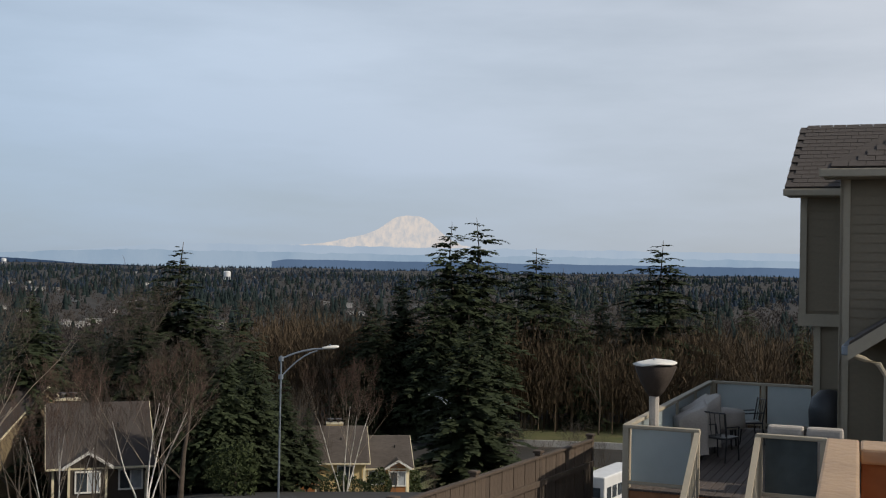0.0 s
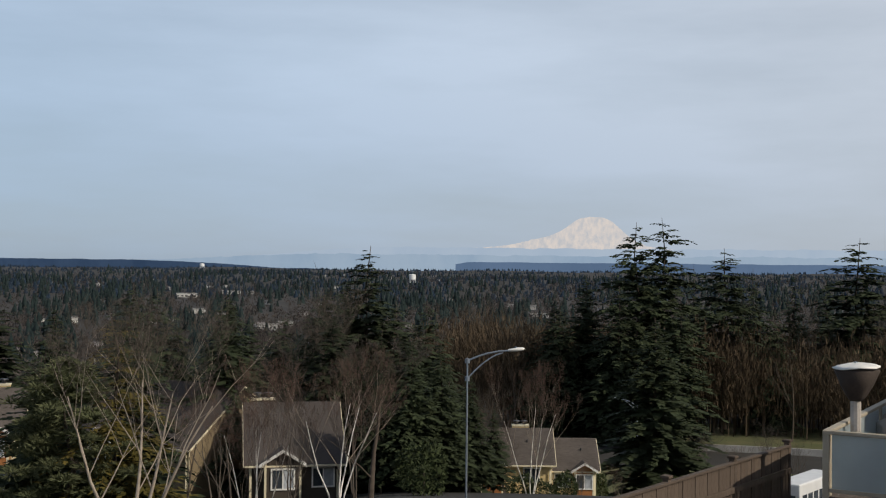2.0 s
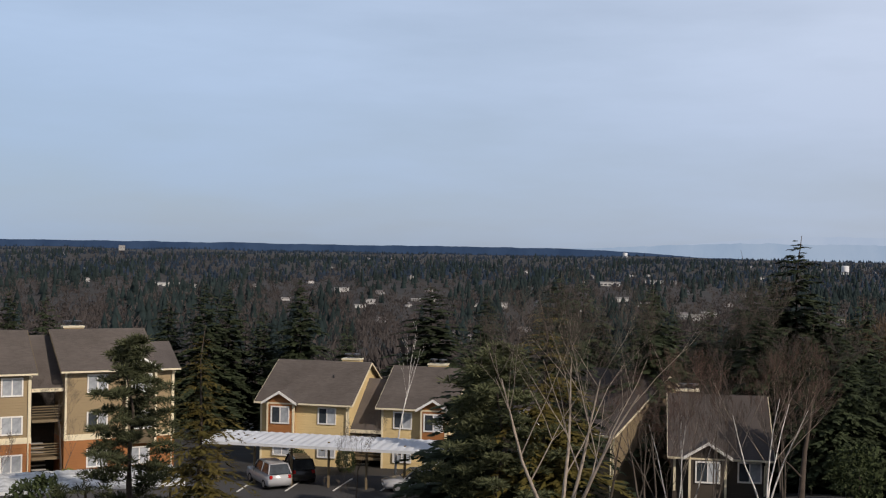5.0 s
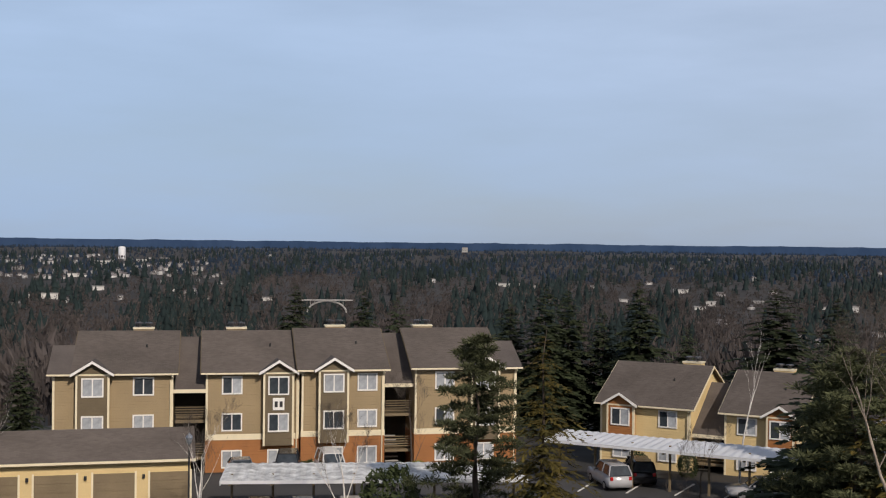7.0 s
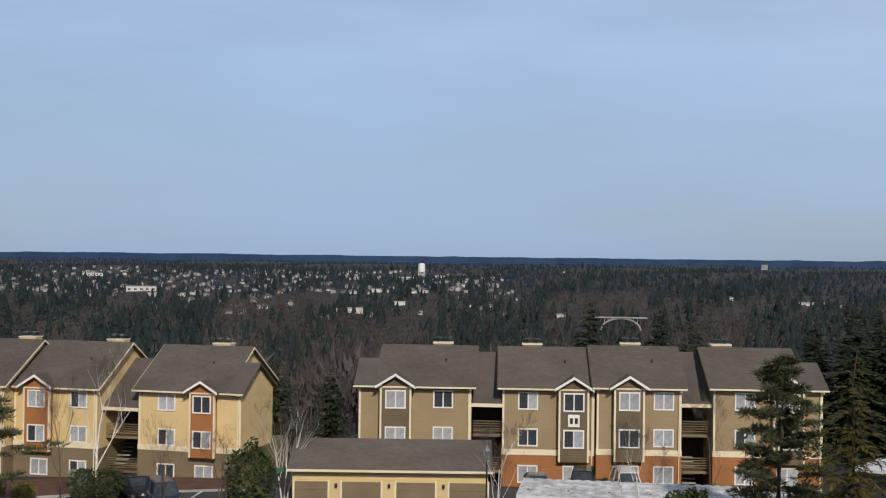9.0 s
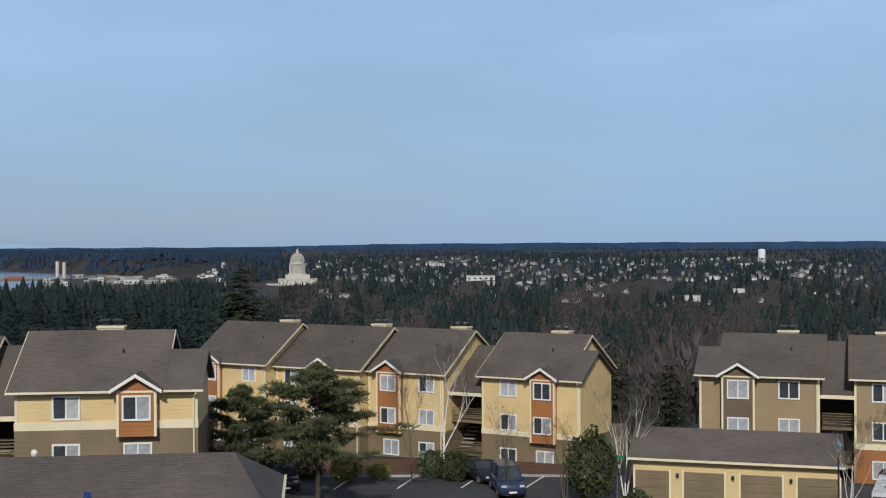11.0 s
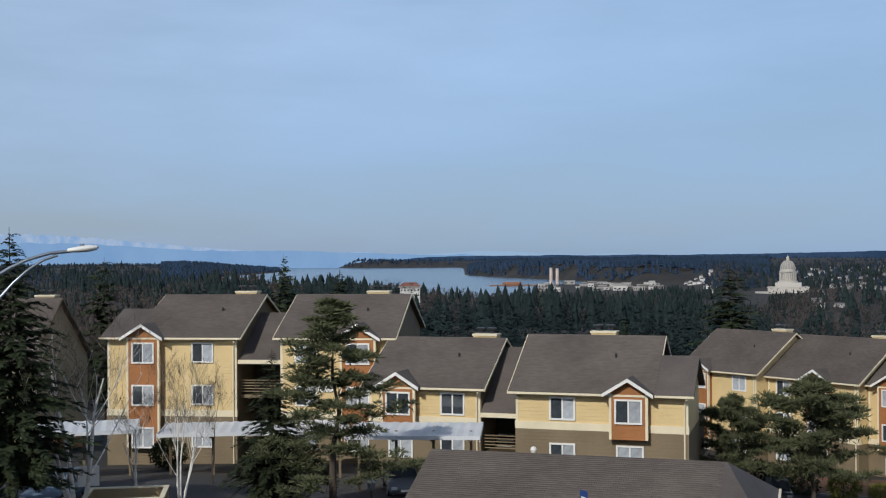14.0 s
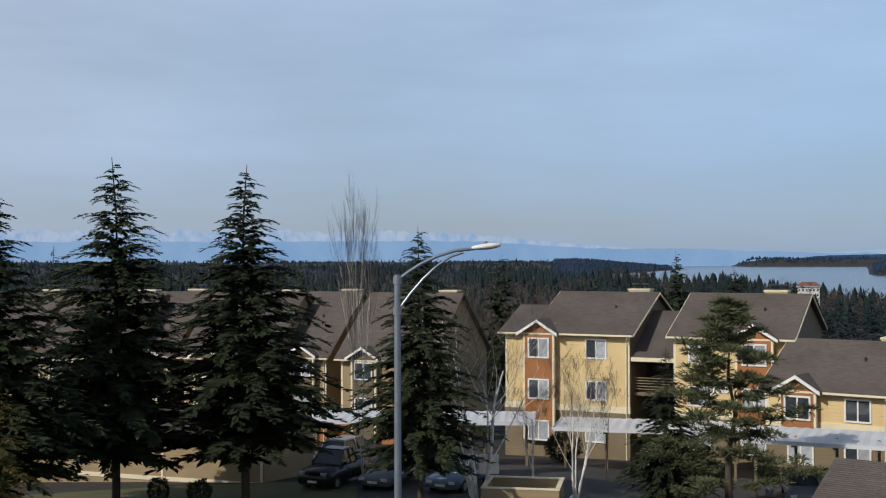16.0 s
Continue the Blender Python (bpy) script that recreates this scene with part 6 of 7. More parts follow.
p = spot(-8.3, 112, 0.08)
rv = thing("bus", "white shuttle bus parked on the street", "bus", pose(p.x, p.y, p.z, 0, 0, 60))
part("body", rounded(-4.5, 4.5, -1.2, 1.2, 0.5, 3.7, r=0.18, seg=3), PAINTS["white"], rv)
for k in range(6):
    part("window", rounded(-3.9 + 1.3 * k, -2.9 + 1.3 * k, -1.23, -1.19, 1.6, 2.7, r=0.01), GLASS, rv)
part("rear_window", rounded(-4.53, -4.49, -0.8, 0.8, 1.6, 2.7, r=0.01), GLASS, rv)
for s in (-1, 1):
    part("tail_light", rounded(-4.55, -4.48, s * 0.95 - 0.12, s * 0.95 + 0.12, 0.8, 1.15, r=0.02), REDLAMP, rv)
    for x in (-2.8, 2.8):
        part("wheel", rod([(x, s * 0.85, 0.45), (x, s * 1.22, 0.45)], 0.45, 16), RUBBER, rv)


# ---- street lamps ----
def street_lamp(label, az, d, te, arm_az, h=9.3, reach=2.15, slim=1.0, rise=0.86):
    p = spot(az, d)
    z = EYE + te * d
    root = thing("street_lamp", label, "street lamp", pose(p.x, p.y, z - h, 0, 0, arm_az))
    part("pole", rod([(0, 0, -1), (0, 0, 3), (0, 0, h)], [0.115 * slim, 0.105 * slim, 0.085 * slim], 12), METAL, root)
    part("base_flange", rod([(0, 0, -1.0), (0, 0, 0.12)], 0.2, 12), METAL, root)
    up = [(reach * t, 0, h - 0.15 + rise * (1 - (1 - t) ** 2)) for t in (0, 0.15, 0.3, 0.5, 0.75, 1)]
    part("upper_arm", rod(up, 0.045, 8), METAL, root)
    lo = [(reach * 0.85 * t, 0, h - 1.0 + (rise + 0.57) * (1 - (1 - t) ** 1.7) + 0.18 * t) for t in (0, 0.2, 0.4, 0.6, 0.8, 1)]
    part("lower_arm", rod(lo, 0.035, 8), METAL, root)
    for zz in (h - 0.15, h - 1.0):
        part("clamp", rod([(0, 0, zz - 0.1), (0, 0, zz + 0.1)], 0.12, 12), METAL, root)
    prof = [(0.03, -0.05), (0.1, 0.0), (0.15, 0.25), (0.17, 0.5), (0.12, 0.72), (0.04, 0.78)]
    bm = lathe([(r_, q) for r_, q in prof], 12)
    bmesh.ops.transform(bm, matrix=pose(reach - 0.05, 0, h + rise - 0.13, 0, 84, 0) @ Matrix.Diagonal((0.55, 1.0, 1, 1)), verts=bm.verts)
    head = part("luminaire", bm, WHITE, root, "pale grey cobra-head luminaire", smooth=True)
    part("photocell", rod([(reach + 0.3, 0, h + rise - 0.1), (reach + 0.3, 0, h + rise + 0.05)], 0.05, 8), METAL, head)
    return root


street_lamp("tall galvanised street lamp with a curved double arm", 121.3, 33, -0.0165, 120.85 + 3)
street_lamp("tall galvanised street lamp beside the birches", 7.75, 56, -0.0795, 7.75 + 2, reach=2.0, slim=0.5, rise=0.5)
street_lamp("far street lamp below the wood", -0.5, 150, -0.117, 170, reach=2.2)
for az, d, te in ((58.0, 67, -0.162), (103.5, 59, -0.19)):
    p = spot(az, d)
    hh = EYE + te * d - p.z
    lp = thing("lamp_post", "black lantern lamp post in the car park", "lamp post", Matrix.Translation(p))
    part("post", rod([(0, 0, -0.3), (0, 0, hh - 0.4)], [0.07, 0.045], 8), BLACKMETAL, lp)
    part("lantern", lathe([(0.05, hh - 0.45), (0.16, hh - 0.3), (0.22, hh - 0.05), (0.1, hh + 0.1), (0.02, hh + 0.2)], 10), METAL, lp)

# blue sign over the garage, green utility box, mailbox sign, trash enclosure
p = spot(93.4, 44)
bs = thing("sign_post", "small blue sign on a post behind the garage roof", "sign", pose(p.x, p.y, EYE - 0.235 * 44, 0, 0, 93.4 - 55))
part("post", rod([(0, 0, -3.5), (0, 0, 1.5)], 0.03, 6), METAL, bs)
part("panel", rounded(-0.22, 0.22, -0.05, -0.03, 0.75, 1.65, r=0.008), mat("blue_sign_face", (0.02, 0.06, 0.22), 0.4, 0.1), bs)
part("bar", box(-0.14, 0.14, -0.056, -0.051, 1.3, 1.42), WHITE, bs)
p = spot(76.9, 89)
ub = thing("utility_box", "pale green utility cabinet on the mulch bed", "utility box", pose(p.x, p.y, p.z, 0, 0, 70))
part("cabinet", rounded(-1.1, 0.3, -0.5, 0.5, 0.05, 1.25, r=0.05), mat("pale_green_enamel", (0.17, 0.21, 0.16), 0.5, 0.1), ub)
part("lid", rounded(-1.15, 0.35, -0.55, 0.55, 1.25, 1.35, r=0.03), mat("pale_green_lid", (0.2, 0.24, 0.19), 0.5, 0.1), ub)
p = spot(68.1, 76)
gs = thing("street_sign", "small green street sign by the birch", "street sign", pose(p.x, p.y, p.z, 0, 0, 68))
part("post", rod([(0, 0, -0.3), (0, 0, 3.0)], 0.03, 6), METAL, gs)
part("blade", rounded(-0.45, 0.45, -0.02, 0.02, 2.75, 3.0, r=0.01), mat("green_sign_face", (0.02, 0.16, 0.09), 0.4, 0.1), gs)
p = spot(115.2, 52)
te_ = thing("trash_enclosure", "tan walled trash enclosure with an open top", "trash enclosure", pose(p.x, p.y, EYE - 0.197 * 52 - 1.9, 0, 0, 108))
for k, a in enumerate(((-1.7, 1.7, 0, 0.15), (-1.7, 1.7, 2.6, 2.75), (-1.7, -1.55, 0.15, 2.6), (1.55, 1.7, 0.15, 2.6))):
    part("wall", box(*a, -1.5, 1.9), TAN, te_)
    part("cap", box(a[0] - 0.03, a[1] + 0.03, a[2] - 0.03 * (k < 2), a[3] + 0.03 * (k < 2), 1.902, 1.96), CREAM, te_)
part("dumpster", rounded(-1.2, 1.0, 0.8, 2.4, -1.4, 1.3, r=0.05), PAINTS["grey"], te_)
ns = thing("notice_board", "white twin notice board on a post", "sign", pose(p.x - 2, p.y - 2.5, p.z - 0.5, 0, 0, 118))
part("post", rod([(0, 0, 0), (0, 0, 2.6)], 0.04, 6), METAL, ns)
for x in (-0.25, 0.27):
    part("board", rounded(x - 0.2, x + 0.2, -0.06, -0.02, 1.7, 2.6, r=0.01), WHITE, ns)

# ---- shrubs ----
for i, (az, d, w, h, m_) in enumerate(((88.0, 64.5, 2.2, 1.6, LIME), (86.8, 65, 2.2, 1.5, SHRUB), (85.0, 80, 3.0, 2.2, SHRUB), (81.2, 83, 2.2, 2.0, LIME), (79.6, 84, 1.6, 1.2, LIME), (77.0, 84, 2.0, 2.0, SHRUB), (75.9, 82.5, 2.2, 2.2, SHRUB),
                                       (69.3, 76, 3.2, 4.6, SHRUB), (67.2, 70, 2.2, 2.0, SHRUB), (83.0, 84, 2.2, 1.6, SHRUB), (130.4, 56, 1.2, 1.1, SHRUB), (132.3, 56, 1.1, 1.3, SHRUB), 
                                       (48.3, 63, 3.4, 4.2, SHRUB), (52.3, 84, 1.6, 1.2, SHRUB), (47.0, 85, 2.0, 1.0, LIME), (37.8, 64, 2.6, 2.2, LIME), (36.4, 88, 1.6, 1.8, SHRUB), (34.0, 88, 1.6, 1.8, SHRUB),
                                       (9.8, 66, 3.0, 3.0, SHRUB), (5.0, 99, 2.6, 2.4, SHRUB), (2.9, 98, 2.2, 2.6, SHRUB), (4.1, 97, 2.4, 1.8, SHRUB), (-2.5, 112, 4, 3.0, SHRUB), (3.2, 110, 4.5, 4.5, SHRUB), (1.6, 110, 3.0, 3.4, SHRUB), (5.6, 112, 3.0, 3.0, SHRUB), (113.0, 74, 2.2, 2.0, SHRUB))):
    shrub("leafy evergreen garden shrub" if m_ is SHRUB else "yellow-green garden shrub in leaf", spot(az, d), w, h, m_, i)


# ---- neighbour's house and deck ----
DF = pose(3.05, 19.26, EYE, 0, 0, -22)
RAIL, FLOOR = -2.62, -3.6


def post(root, x, y, z0, z1, w=0.1, material=TAUPETRIM):
    part("post", rounded(x - w / 2, x + w / 2, y - w / 2, y + w / 2, z0, z1, r=0.012), material, root)


deck = thing("raised_deck", "grey-brown plank deck of the neighbouring house", "deck", DF)
part("joist_frame", box(0, 6.2, 0.02, 8.5, FLOOR - 0.4, FLOOR - 0.04), CEDARWOOD, deck)
me = mesh_of("plank", rounded(0, 0.135, 0, 8.55, FLOOR - 0.035, FLOOR, r=0.006, seg=1), DECKWOOD)
for k in range(44):
    part("plank", me, None, deck, m=pose(0.005 + 0.141 * k, 0, 0))
for x in (0.1, 3.0, 6.0):
    for y in (0.1, 8.3):
        post(deck, x, y, -7.5, FLOOR - 0.4, 0.16, CEDARWOOD)


def glass_rail(label, x0, y0, x1, y1, panels, milky=FROST):
    L = math.hypot(x1 - x0, y1 - y0)
    root = thing("glass_railing", label, "railing", DF @ pose(x0, y0, 0, 0, 0, math.degrees(math.atan2(y1 - y0, x1 - x0))), "deck railings")
    part("top_rail", rounded(-0.05, L + 0.05, -0.06, 0.06, RAIL, RAIL + 0.06, r=0.012), TAUPETRIM, root)
    part("bottom_rail", rounded(0, L, -0.03, 0.03, FLOOR + 0.07, FLOOR + 0.13, r=0.01), TAUPETRIM, root)
    for k in range(panels + 1):
        post(root, L * k / panels, 0, FLOOR - 0.3, RAIL + 0.02)
    for k in range(panels):
        part("glass_panel", box(L * k / panels + 0.09, L * (k + 1) / panels - 0.09, -0.012, 0.012, FLOOR + 0.13, RAIL - 0.005), milky, root, "milky glass panel")
    return root


glass_rail("taupe deck railing with one milky glass panel", 0, 0, 1.14, 0, 1)
glass_rail("taupe deck railing with milky glass beside the stair", 2.12, 0, 3.08, 0, 1, mat("clear_grey_glass", (0.06, 0.075, 0.08), 0.15, 0.3, 1.5, 5, 0.0))
glass_rail("long taupe deck railing along the outer edge", 0, 0.12, 0, 8.38, 4)
glass_rail("taupe deck railing with wide milky glass panels", 0.06, 8.48, 2.3, 8.48, 2)

stair = thing("deck_stair", "wooden deck stair with slatted side rails", "stair", DF)
for k in range(7):
    part("tread", rounded(1.2, 2.06, -0.3 - 0.27 * k, -0.02 - 0.27 * k, FLOOR - 0.19 * (k + 1), FLOOR - 0.19 * (k + 1) + 0.04, r=0.008), DECKWOOD, stair)
for x in (1.16, 2.1):
    bm = bmesh.new()
    prism(bm, [(0.0, RAIL - 0.02), (0.0, RAIL + 0.05), (-2.2, RAIL - 1.5), (-2.2, RAIL - 1.57)], x - 0.045, x + 0.045, "X")
    part("handrail", bm, TAUPETRIM, stair)
    bm = bmesh.new()
    prism(bm, [(0.0, FLOOR - 0.25), (0.0, FLOOR), (-2.2, FLOOR - 1.55), (-2.2, FLOOR - 1.8)], x - 0.025, x + 0.025, "X")
    part("stringer", bm, CEDARWOOD, stair)
    for k in range(14):
        y = -0.1 - 0.155 * k
        part("baluster", box(x - 0.018, x + 0.018, y - 0.018, y + 0.018, FLOOR + 0.7 * y, RAIL + 0.7 * y), TAUPETRIM, stair)


def lapped(root, x0, x1, y, z0, z1, lap=0.17, side=None):
    """Courses of lapped boards: facing -y, or facing -x where side is given (then x0, x1 run along y at x = y)."""
    n = int((z1 - z0) / lap)
    lap = (z1 - z0) / n
    bm = bmesh.new()
    if side is None:
        prism(bm, [(y, 0), (y, lap + 0.02), (y - 0.008, lap + 0.02), (y - 0.03, 0)], x0, x1, "X")
    else:
        prism(bm, [(y, 0), (y, lap + 0.02), (y - 0.008, lap + 0.02), (y - 0.03, 0)], x0, x1)
    me = mesh_of("board", bm, TAUPE)
    for k in range(n):
        part("board", me, None, root, m=pose(0, 0, z0 + lap * k))


house = thing("house", "taupe lap-sided house with brown shingle roof", "house", DF)
part("main_wall", box(3.1, 10.5, 4.0, 16, -9, 1.85), TAUPE, house)
lapped(house, 3.22, 10.5, 4.0, -3.6, 1.75)
lapped(house, 4.1, 7.4, 3.1, -3.6, 1.75, side=1)
part("corner_board", box(3.05, 3.22, 3.95, 4.0, -4, 1.8), TAUPETRIM, house)
part("corner_board", box(3.04, 3.1, 3.95, 4.12, -4, 1.8), TAUPETRIM, house)
part("upper_bay", box(2.06, 3.12, 7.5, 15, -1.05, 1.75), TAUPE, house)
lapped(house, 2.16, 3.08, 7.5, -0.85, 1.65)
part("lower_wall", box(2.36, 3.12, 7.65, 15, -9, -1.05), TAUPE, house)
lapped(house, 2.46, 3.08, 7.65, -3.6, -1.1)
part("bay_band", box(2.0, 3.09, 7.4, 7.46, -1.18, -0.92), TAUPETRIM, house)
part("corner_board", box(2.02, 2.16, 7.42, 7.5, -0.92, 1.7), TAUPETRIM, house)
part("corner_board", box(2.32, 2.46, 7.58, 7.65, -3.6, -1.1), TAUPETRIM, house)
# roofs: the bay's and the main one, with gutters
for x0, x1, y0, z0, dy, dz in ((1.72, 4.2, 7.05, 1.62, 3.6, 1.72), (2.72, 11, 3.45, 1.74, 5.6, 3.0)):
    bm = bmesh.new()
    prism(bm, [(y0, z0), (y0 + dy, z0 + dz), (y0 + dy, z0 + dz + 0.14), (y0, z0 + 0.14)], x0, x1, "X")
    if x1 > 5:   # the left edge is hipped
        for v in bm.verts:
            if v.co.x < 5 and v.co.y > y0 + 1:
                v.co.x += 4.2
    part("roof", bm, SHINGLE_DARK, house)
    part("gutter", rounded(x0 - 0.02, x1, y0 - 0.1, y0, z0 - 0.02, z0 + 0.13, r=0.02), TAUPETRIM, house)
    part("soffit", box(x0 + 0.05, x1, y0, y0 + 0.55, z0 - 0.03, z0 - 0.002), TAUPETRIM, house)
me = mesh_of("shingle", rounded(0, 0.29, 0, 0.3, 0, 0.018, r=0.004, seg=1), SHINGLE_DARK)
for x0, x1, y0, z0, dy, dz in ((1.72, 4.2, 7.05, 1.78, 3.6, 1.72), (2.9, 6.0, 3.45, 1.9, 5.6, 3.0)):
    slope = math.degrees(math.atan2(dz, dy))
    rows_ = int(math.hypot(dy, dz) / 0.24)
    for i in range(rows_):
        off = 0.15 * (i % 2)
        hip = 0.0 if x1 < 5 else 4.2 * i / rows_
        for j in range(int((x1 - x0) / 0.3)):
            x = x0 + off + 0.3 * j
            if x < x0 + hip:
                continue
            t = i / rows_
            part("shingle", me, None, house, m=pose(x, y0 + dy * t, z0 + dz * t + 0.004, slope - 2.5, 0, 0))
# low side gable with its white downspout
part("side_wall", box(3.98, 8, 1.6, 4.0, -9, -0.35), TAUPE, house)
lapped(house, 4.12, 8, 1.6, -3.8, -0.9)
part("corner_board", box(3.94, 4.10, 1.55, 1.6, -4.5, -0.9), TAUPETRIM, house)
bm = bmesh.new()
prism(bm, [(3.37, -1.3), (6.77, 1.0), (6.77, 1.16), (3.37, -1.14)], 1.2, 4.0)
part("low_roof", bm, SHINGLE_DARK, house)
bm = bmesh.new()
prism(bm, [(3.35, -1.44), (6.77, 0.88), (6.77, 1.12), (3.35, -1.2)], 1.14, 1.2)
part("bargeboard", bm, TAUPETRIM, house)
part("low_gutter", rounded(3.25, 3.37, 1.2, 4.0, -1.36, -1.2, r=0.02), METAL, house)
part("downspout", rod([(3.42, 1.35, -1.36), (3.6, 1.4, -1.42), (3.82, 1.48, -1.5), (3.94, 1.5, -1.7), (3.94, 1.5, -4.2)], 0.045, 8), TAUPETRIM, house)

# ---- on the deck ----
def deck_at(x, y, z=0.0, turn=0.0):
    return DF @ pose(x, y, FLOOR + z, 0, 0, turn)


um = thing("patio_umbrella", "closed brown patio umbrella with a white top", "umbrella", deck_at(0.2, 1.2))
part("pole", rod([(0, 0, 0), (0, 0, 1.42)], 0.085, 10), CLOTH, um, "pale grey sleeve round the pole")
part("inner_pole", rod([(0, 0, 1.0), (0, 0, 2.05)], 0.025, 8), METAL, um)
bm = lathe([(0.1, 1.4), (0.16, 1.48), (0.26, 1.66), (0.36, 1.9), (0.33, 1.93)], 16)
for v in bm.verts:
    v.co.x *= 1 + 0.1 * math.sin(5 * math.atan2(v.co.y, v.co.x))
part("drape", bm, UMBRELLA, um, smooth=True)
bm = lathe([(0.37, 1.94), (0.39, 1.955), (0.3, 1.99), (0.12, 2.02), (0.03, 2.03)], 16)
for v in bm.verts:
    v.co.z += 0.012 * math.sin(4 * math.atan2(v.co.y, v.co.x)) + 0.06 * v.co.x
part("white_top", bm, WHITE, um, smooth=True)


def draped(w, l, h, seed, sag=0.06, taper=0.9):
    bm = bmesh.new()
    bmesh.ops.create_grid(bm, x_segments=12, y_segments=12, size=0.5)
    ext = bmesh.ops.extrude_edge_only(bm, edges=[e for e in bm.edges if e.is_boundary])
    low_ = [v for v in ext["geom"] if isinstance(v, bmesh.types.BMVert)]
    for v in bm.verts:
        v.co.x, v.co.y, v.co.z = v.co.x * w, v.co.y * l, h
    for v in low_:
        v.co.z = 0.12 * h
        v.co.x, v.co.y = v.co.x / taper, v.co.y / taper
    bmesh.ops.subdivide_edges(bm, edges=[e for e in bm.edges if abs(e.verts[0].co.z - e.verts[1].co.z) > 0.2 * h], cuts=4)
    for v in bm.verts:
        k = noise.noise(Vector((v.co.x * 3, v.co.y * 3, seed + v.co.z * 2)))
        v.co += Vector((v.co.x * 0.08 * k, v.co.y * 0.08 * k, sag * k))
    return bm


tb = thing("covered_table", "patio table under a grey fitted cover", "table", deck_at(0.72, 5.3, turn=15))
bm = lathe([(0.5, 0.42), (0.48, 0.55), (0.47, 0.72), (0.44, 0.76), (0.05, 0.78)], 20)
for v in bm.verts:
    a = math.atan2(v.co.y, v.co.x)
    v.co.x *= 1 + 0.05 * math.sin(7 * a) * (0.8 - v.co.z)
    v.co.z += 0.04 * math.sin(4 * a + 1) * (v.co.z < 0.4)
part("cover", bm, CLOTH, tb, smooth=True)
for a in (0.5, 2.1, 3.7, 5.2):
    part("leg", rod([(0.38 * math.cos(a), 0.38 * math.sin(a), 0), (0.32 * math.cos(a), 0.32 * math.sin(a), 0.6)], 0.02, 6), BLACKMETAL, tb)
for k, (x, y, w, l, h, turn) in enumerate(((0.40, 3.6, 0.55, 0.62, 0.9, 20), (0.42, 4.5, 0.58, 0.62, 0.95, 35))):
    cc = thing("covered_chair", "stacked patio chairs under a slumped grey cover", "chair", deck_at(x, y, turn=turn), "covered chairs")
    bm = draped(w, l, h, k * 3.0)
    for v in bm.verts:
        v.co.z *= 1.0 + 0.35 * v.co.x / w
    part("cover", bm, CLOTH, cc, smooth=True)
    for sx in (-0.22, 0.22):
        for sy in (-0.25, 0.25):
            part("leg", rod([(sx, sy, 0), (sx, sy, 0.3)], 0.018, 6), BLACKMETAL, cc)


def patio_chair(label, m):
    root = thing("patio_chair", label, "chair", m, "patio chairs")
    part("seat", rounded(-0.24, 0.24, -0.24, 0.24, 0.42, 0.46, r=0.015), BLACKMETAL, root)
    for sx in (-0.22, 0.22):
        part("leg", rod([(sx, -0.26, 0), (sx, -0.22, 0.44)], 0.015, 6), BLACKMETAL, root)
        part("leg", rod([(sx, 0.28, 0), (sx, 0.22, 0.44), (sx, 0.3, 0.92)], 0.015, 6), BLACKMETAL, root)
        part("armrest", rod([(sx, -0.22, 0.44), (sx * 1.1, -0.2, 0.64), (sx * 1.1, 0.24, 0.66)], 0.014, 6), BLACKMETAL, root)
    for k in range(5):
        part("back_slat", rod([(-0.2 + 0.1 * k, 0.23, 0.48), (-0.2 + 0.1 * k, 0.295, 0.9)], 0.008, 5), BLACKMETAL, root)
    part("back_rail", rod([(-0.22, 0.3, 0.92), (0.22, 0.3, 0.92)], 0.015, 6), BLACKMETAL, root)
    return root


patio_chair("black metal patio chair beside the covered table", deck_at(1.0, 3.6, turn=160))
patio_chair("black metal patio chair behind the covered table", deck_at(1.15, 6.1, turn=-60))
bq = thing("covered_grill", "round black grill under a dark cover by the wall", "grill", deck_at(2.75, 6.4))
bm = lathe([(0.36, 0.0), (0.4, 0.3), (0.42, 0.75), (0.36, 1.0), (0.2, 1.15), (0.03, 1.18)], 20)
for v in bm.verts:
    v.co.x *= 1 + 0.04 * math.sin(6 * math.atan2(v.co.y, v.co.x))
part("cover", bm, BLACKMETAL, bq, smooth=True)
part("foot", rod([(0, 0, -0.0), (0, 0, 0.05)], 0.3, 12), BLACKMETAL, bq)
for x in (2.45, 3.05):
    sc = thing("lounge_chair", "grey high-backed seat behind the glass railing", "seat", deck_at(x, 0.7, turn=4), "deck seats")
    part("seat_base", rounded(-0.27, 0.27, -0.1, 0.5, 0.15, 0.5, r=0.05), CLOTH, sc)
    part("back_cushion", rounded(-0.28, 0.28, -0.25, -0.08, 0.3, 1.13, r=0.06, seg=3), CLOTH, sc)
    for sx in (-0.22, 0.22):
        part("leg", rod([(sx, -0.15, 0), (sx, -0.15, 0.3)], 0.02, 6), BLACKMETAL, sc)
        part("leg", rod([(sx, 0.4, 0), (sx, 0.4, 0.3)], 0.02, 6), BLACKMETAL, sc)

# ---- board fence ----
fa, fb = Vector((2.82, 21.82)), Vector((-0.6, 15.6))
fd = (fb - fa).normalized()
fence = thing("fence", "weathered brown board fence with capped posts", "fence", pose(fa.x, fa.y, EYE - 3.18, 0, 0, math.degrees(math.atan2(fd.y, fd.x))))
L = (fb - fa).length
me = mesh_of("board", rounded(0, 0.138, -0.012, 0.012, -2.2, -0.02, r=0.004, seg=1), FENCEWOOD)
for k in range(int(L / 0.142)):
    part("board", me, None, fence, m=pose(0.142 * k, 0.004 * (k % 3), 0))
part("top_rail", rounded(0, L, -0.05, 0.05, -0.04, 0.0, r=0.008), FENCEWOOD, fence)
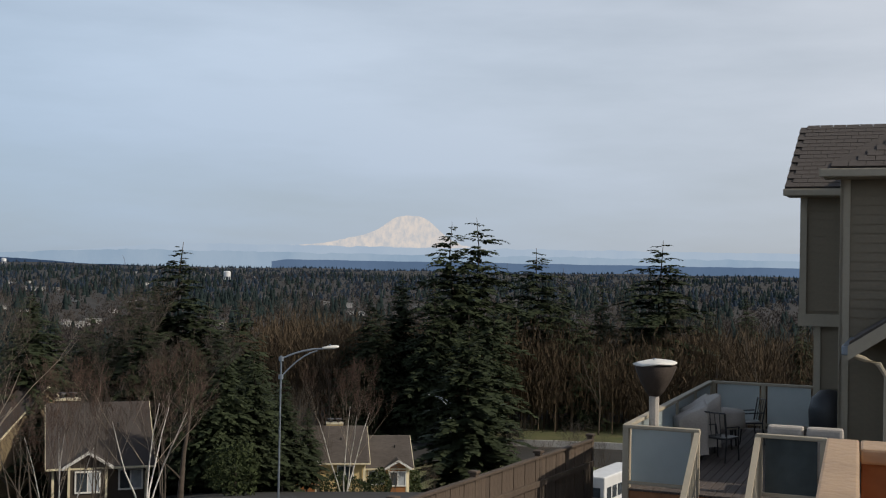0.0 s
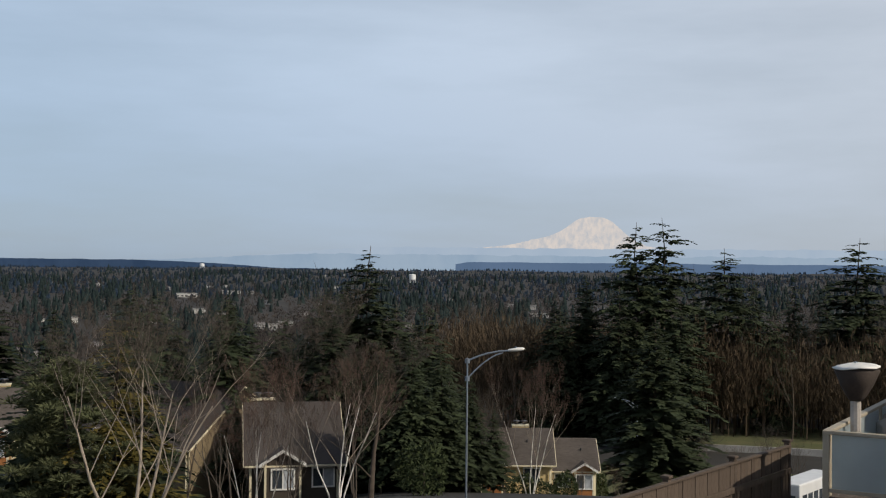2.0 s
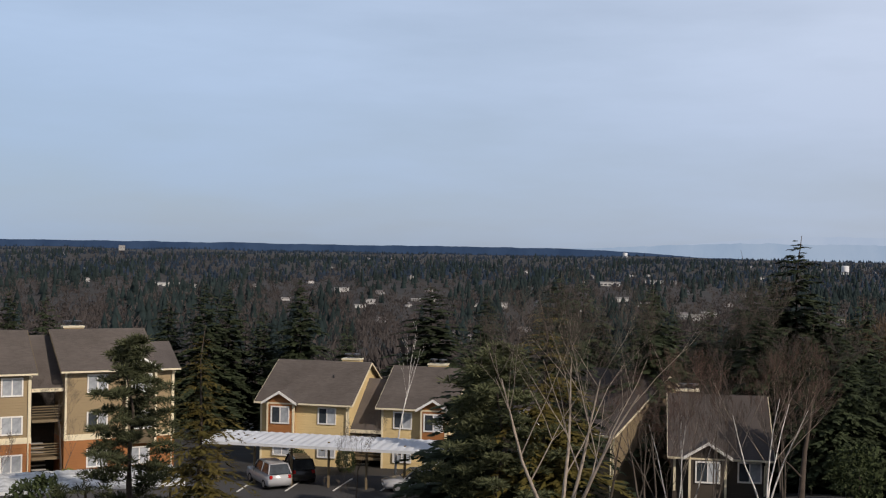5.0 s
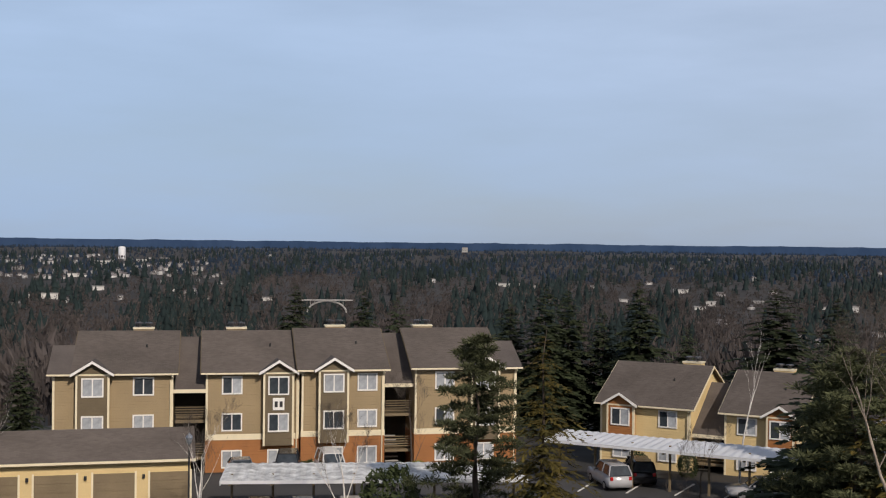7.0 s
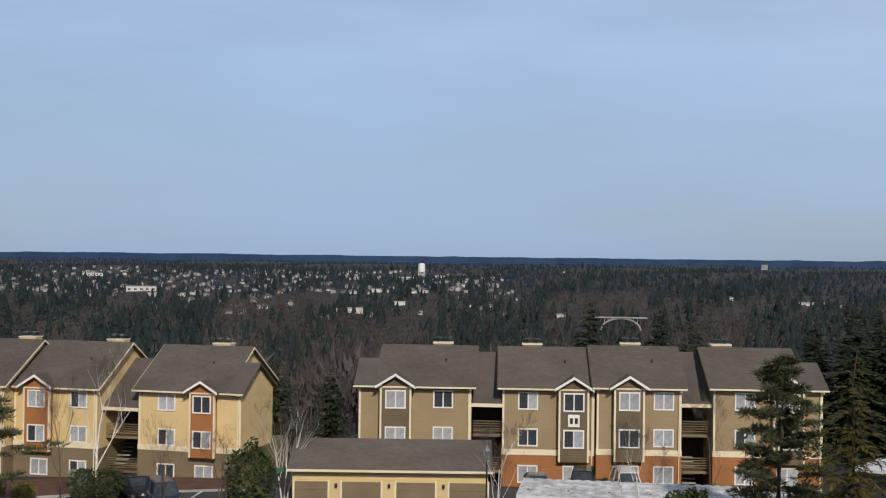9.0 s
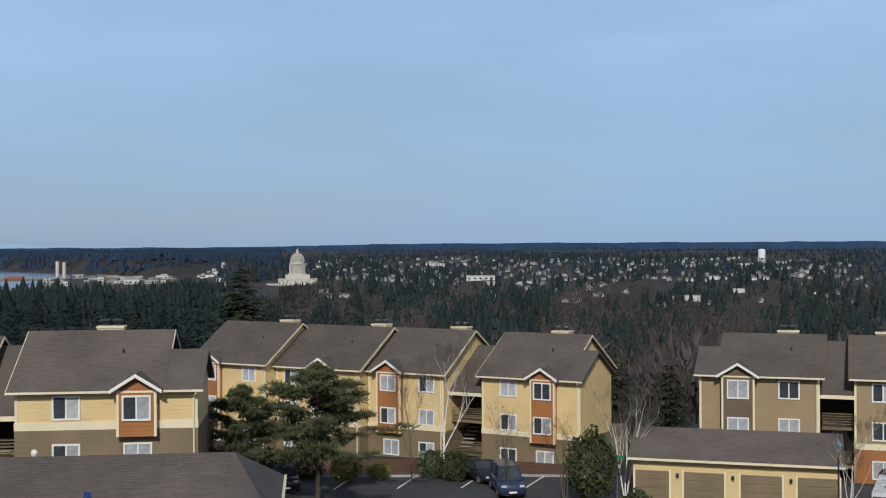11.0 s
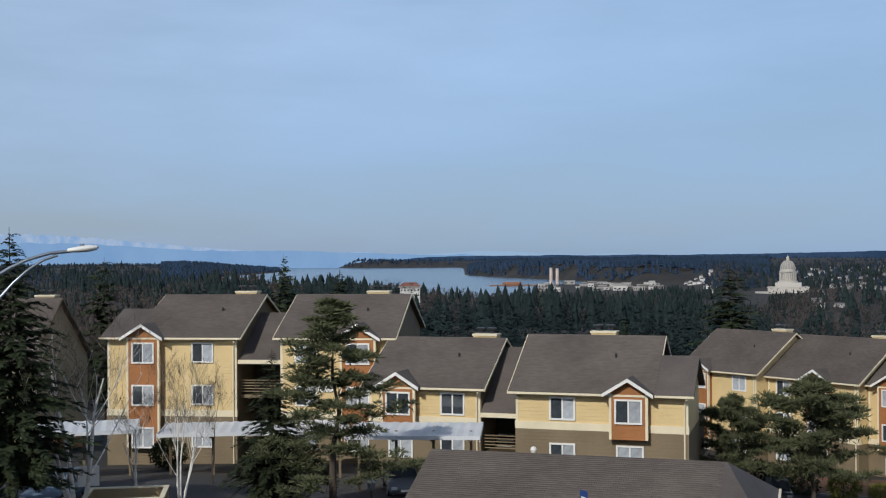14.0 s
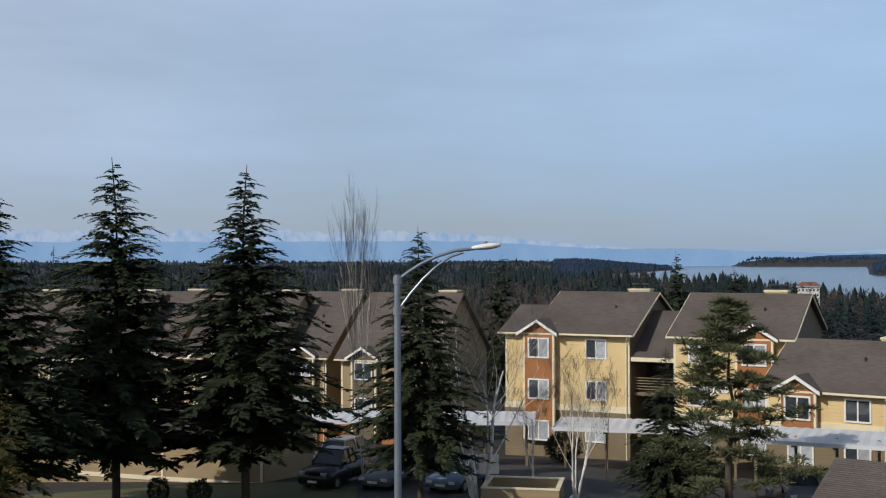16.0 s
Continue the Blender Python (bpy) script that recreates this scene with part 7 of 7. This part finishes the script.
part("lower_rail", rounded(0, L, 0.014, 0.06, -0.5, -0.4, r=0.008), FENCEWOOD, fence)
for k in range(4):
    pf = part("post", rounded(2.35 * k - 0.05, 2.35 * k + 0.05, -0.08, 0.02, -2.4, 0.04, r=0.008), FENCEWOOD, fence)
    part("post_cap", rounded(2.35 * k - 0.075, 2.35 * k + 0.075, -0.105, 0.045, 0.04, 0.09, r=0.02), FENCEWOOD, pf)

# ---- the viewer's own deck rail ----
own = thing("deck_rail", "pale stained deck rail with a cedar post", "railing", pose(1.187, 3.613, EYE - 0.51, 0, 0, -19.5))
part("cap", rounded(0.0, 0.095, -2.2, 0.0, -0.045, 0.0, r=0.008), RAILCAP, own)
part("cap", rounded(0.098, 2.2, -0.19, 0.0, -0.045, 0.0, r=0.008), RAILCAP, own)
part("corner_post", rounded(0.0, 0.09, -0.13, -0.03, -1.2, -0.045, r=0.006), CEDARWOOD, own)
part("side_board", rounded(0.10, 2.2, -0.17, -0.13, -0.16, -0.046, r=0.006), CEDARWOOD, own)
part("side_board", rounded(0.03, 0.07, -2.2, -0.14, -0.2, -0.045, r=0.006), CEDARWOOD, own)
for k in range(12):
    part("baluster", rounded(0.25 + 0.13 * k, 0.285 + 0.13 * k, -0.095, -0.06, -1.1, -0.2, r=0.004), CEDARWOOD, own)
own_floor = thing("own_deck", "cedar deck floor under the viewer", "deck", pose(1.165, 3.6, EYE - 1.62, 0, 0, -14))
me = mesh_of("plank", rounded(0, 0.135, -6, 0.05, -0.035, 0, r=0.006, seg=1), CEDARWOOD)
for k in range(30):
    part("plank", me, None, own_floor, m=pose(-2.0 + 0.141 * k, 0, 0))
part("frame", box(-2.0, 2.2, -6, 0.0, -0.3, -0.04), CEDARWOOD, own_floor)
for x in (-1.8, 2.0):
    for y in (-5.8, -0.2):
        part("post", box(x - 0.07, x + 0.07, y - 0.07, y + 0.07, -4.0, -0.3), CEDARWOOD, own_floor)

# ---- the viewer's own house, behind ----
home = thing("own_house", "plain taupe house behind the viewer's deck", "house", pose(1.8, -1.6, EYE, 0, 0, -14))
part("wall", gable_block(0, 11, -13, 0, 3.6, 6.4, -9), TAUPE, home)
part("roof", roof_pair(0, 11, -13, 0, 6.4, 3.6), SHINGLE_DARK, home)
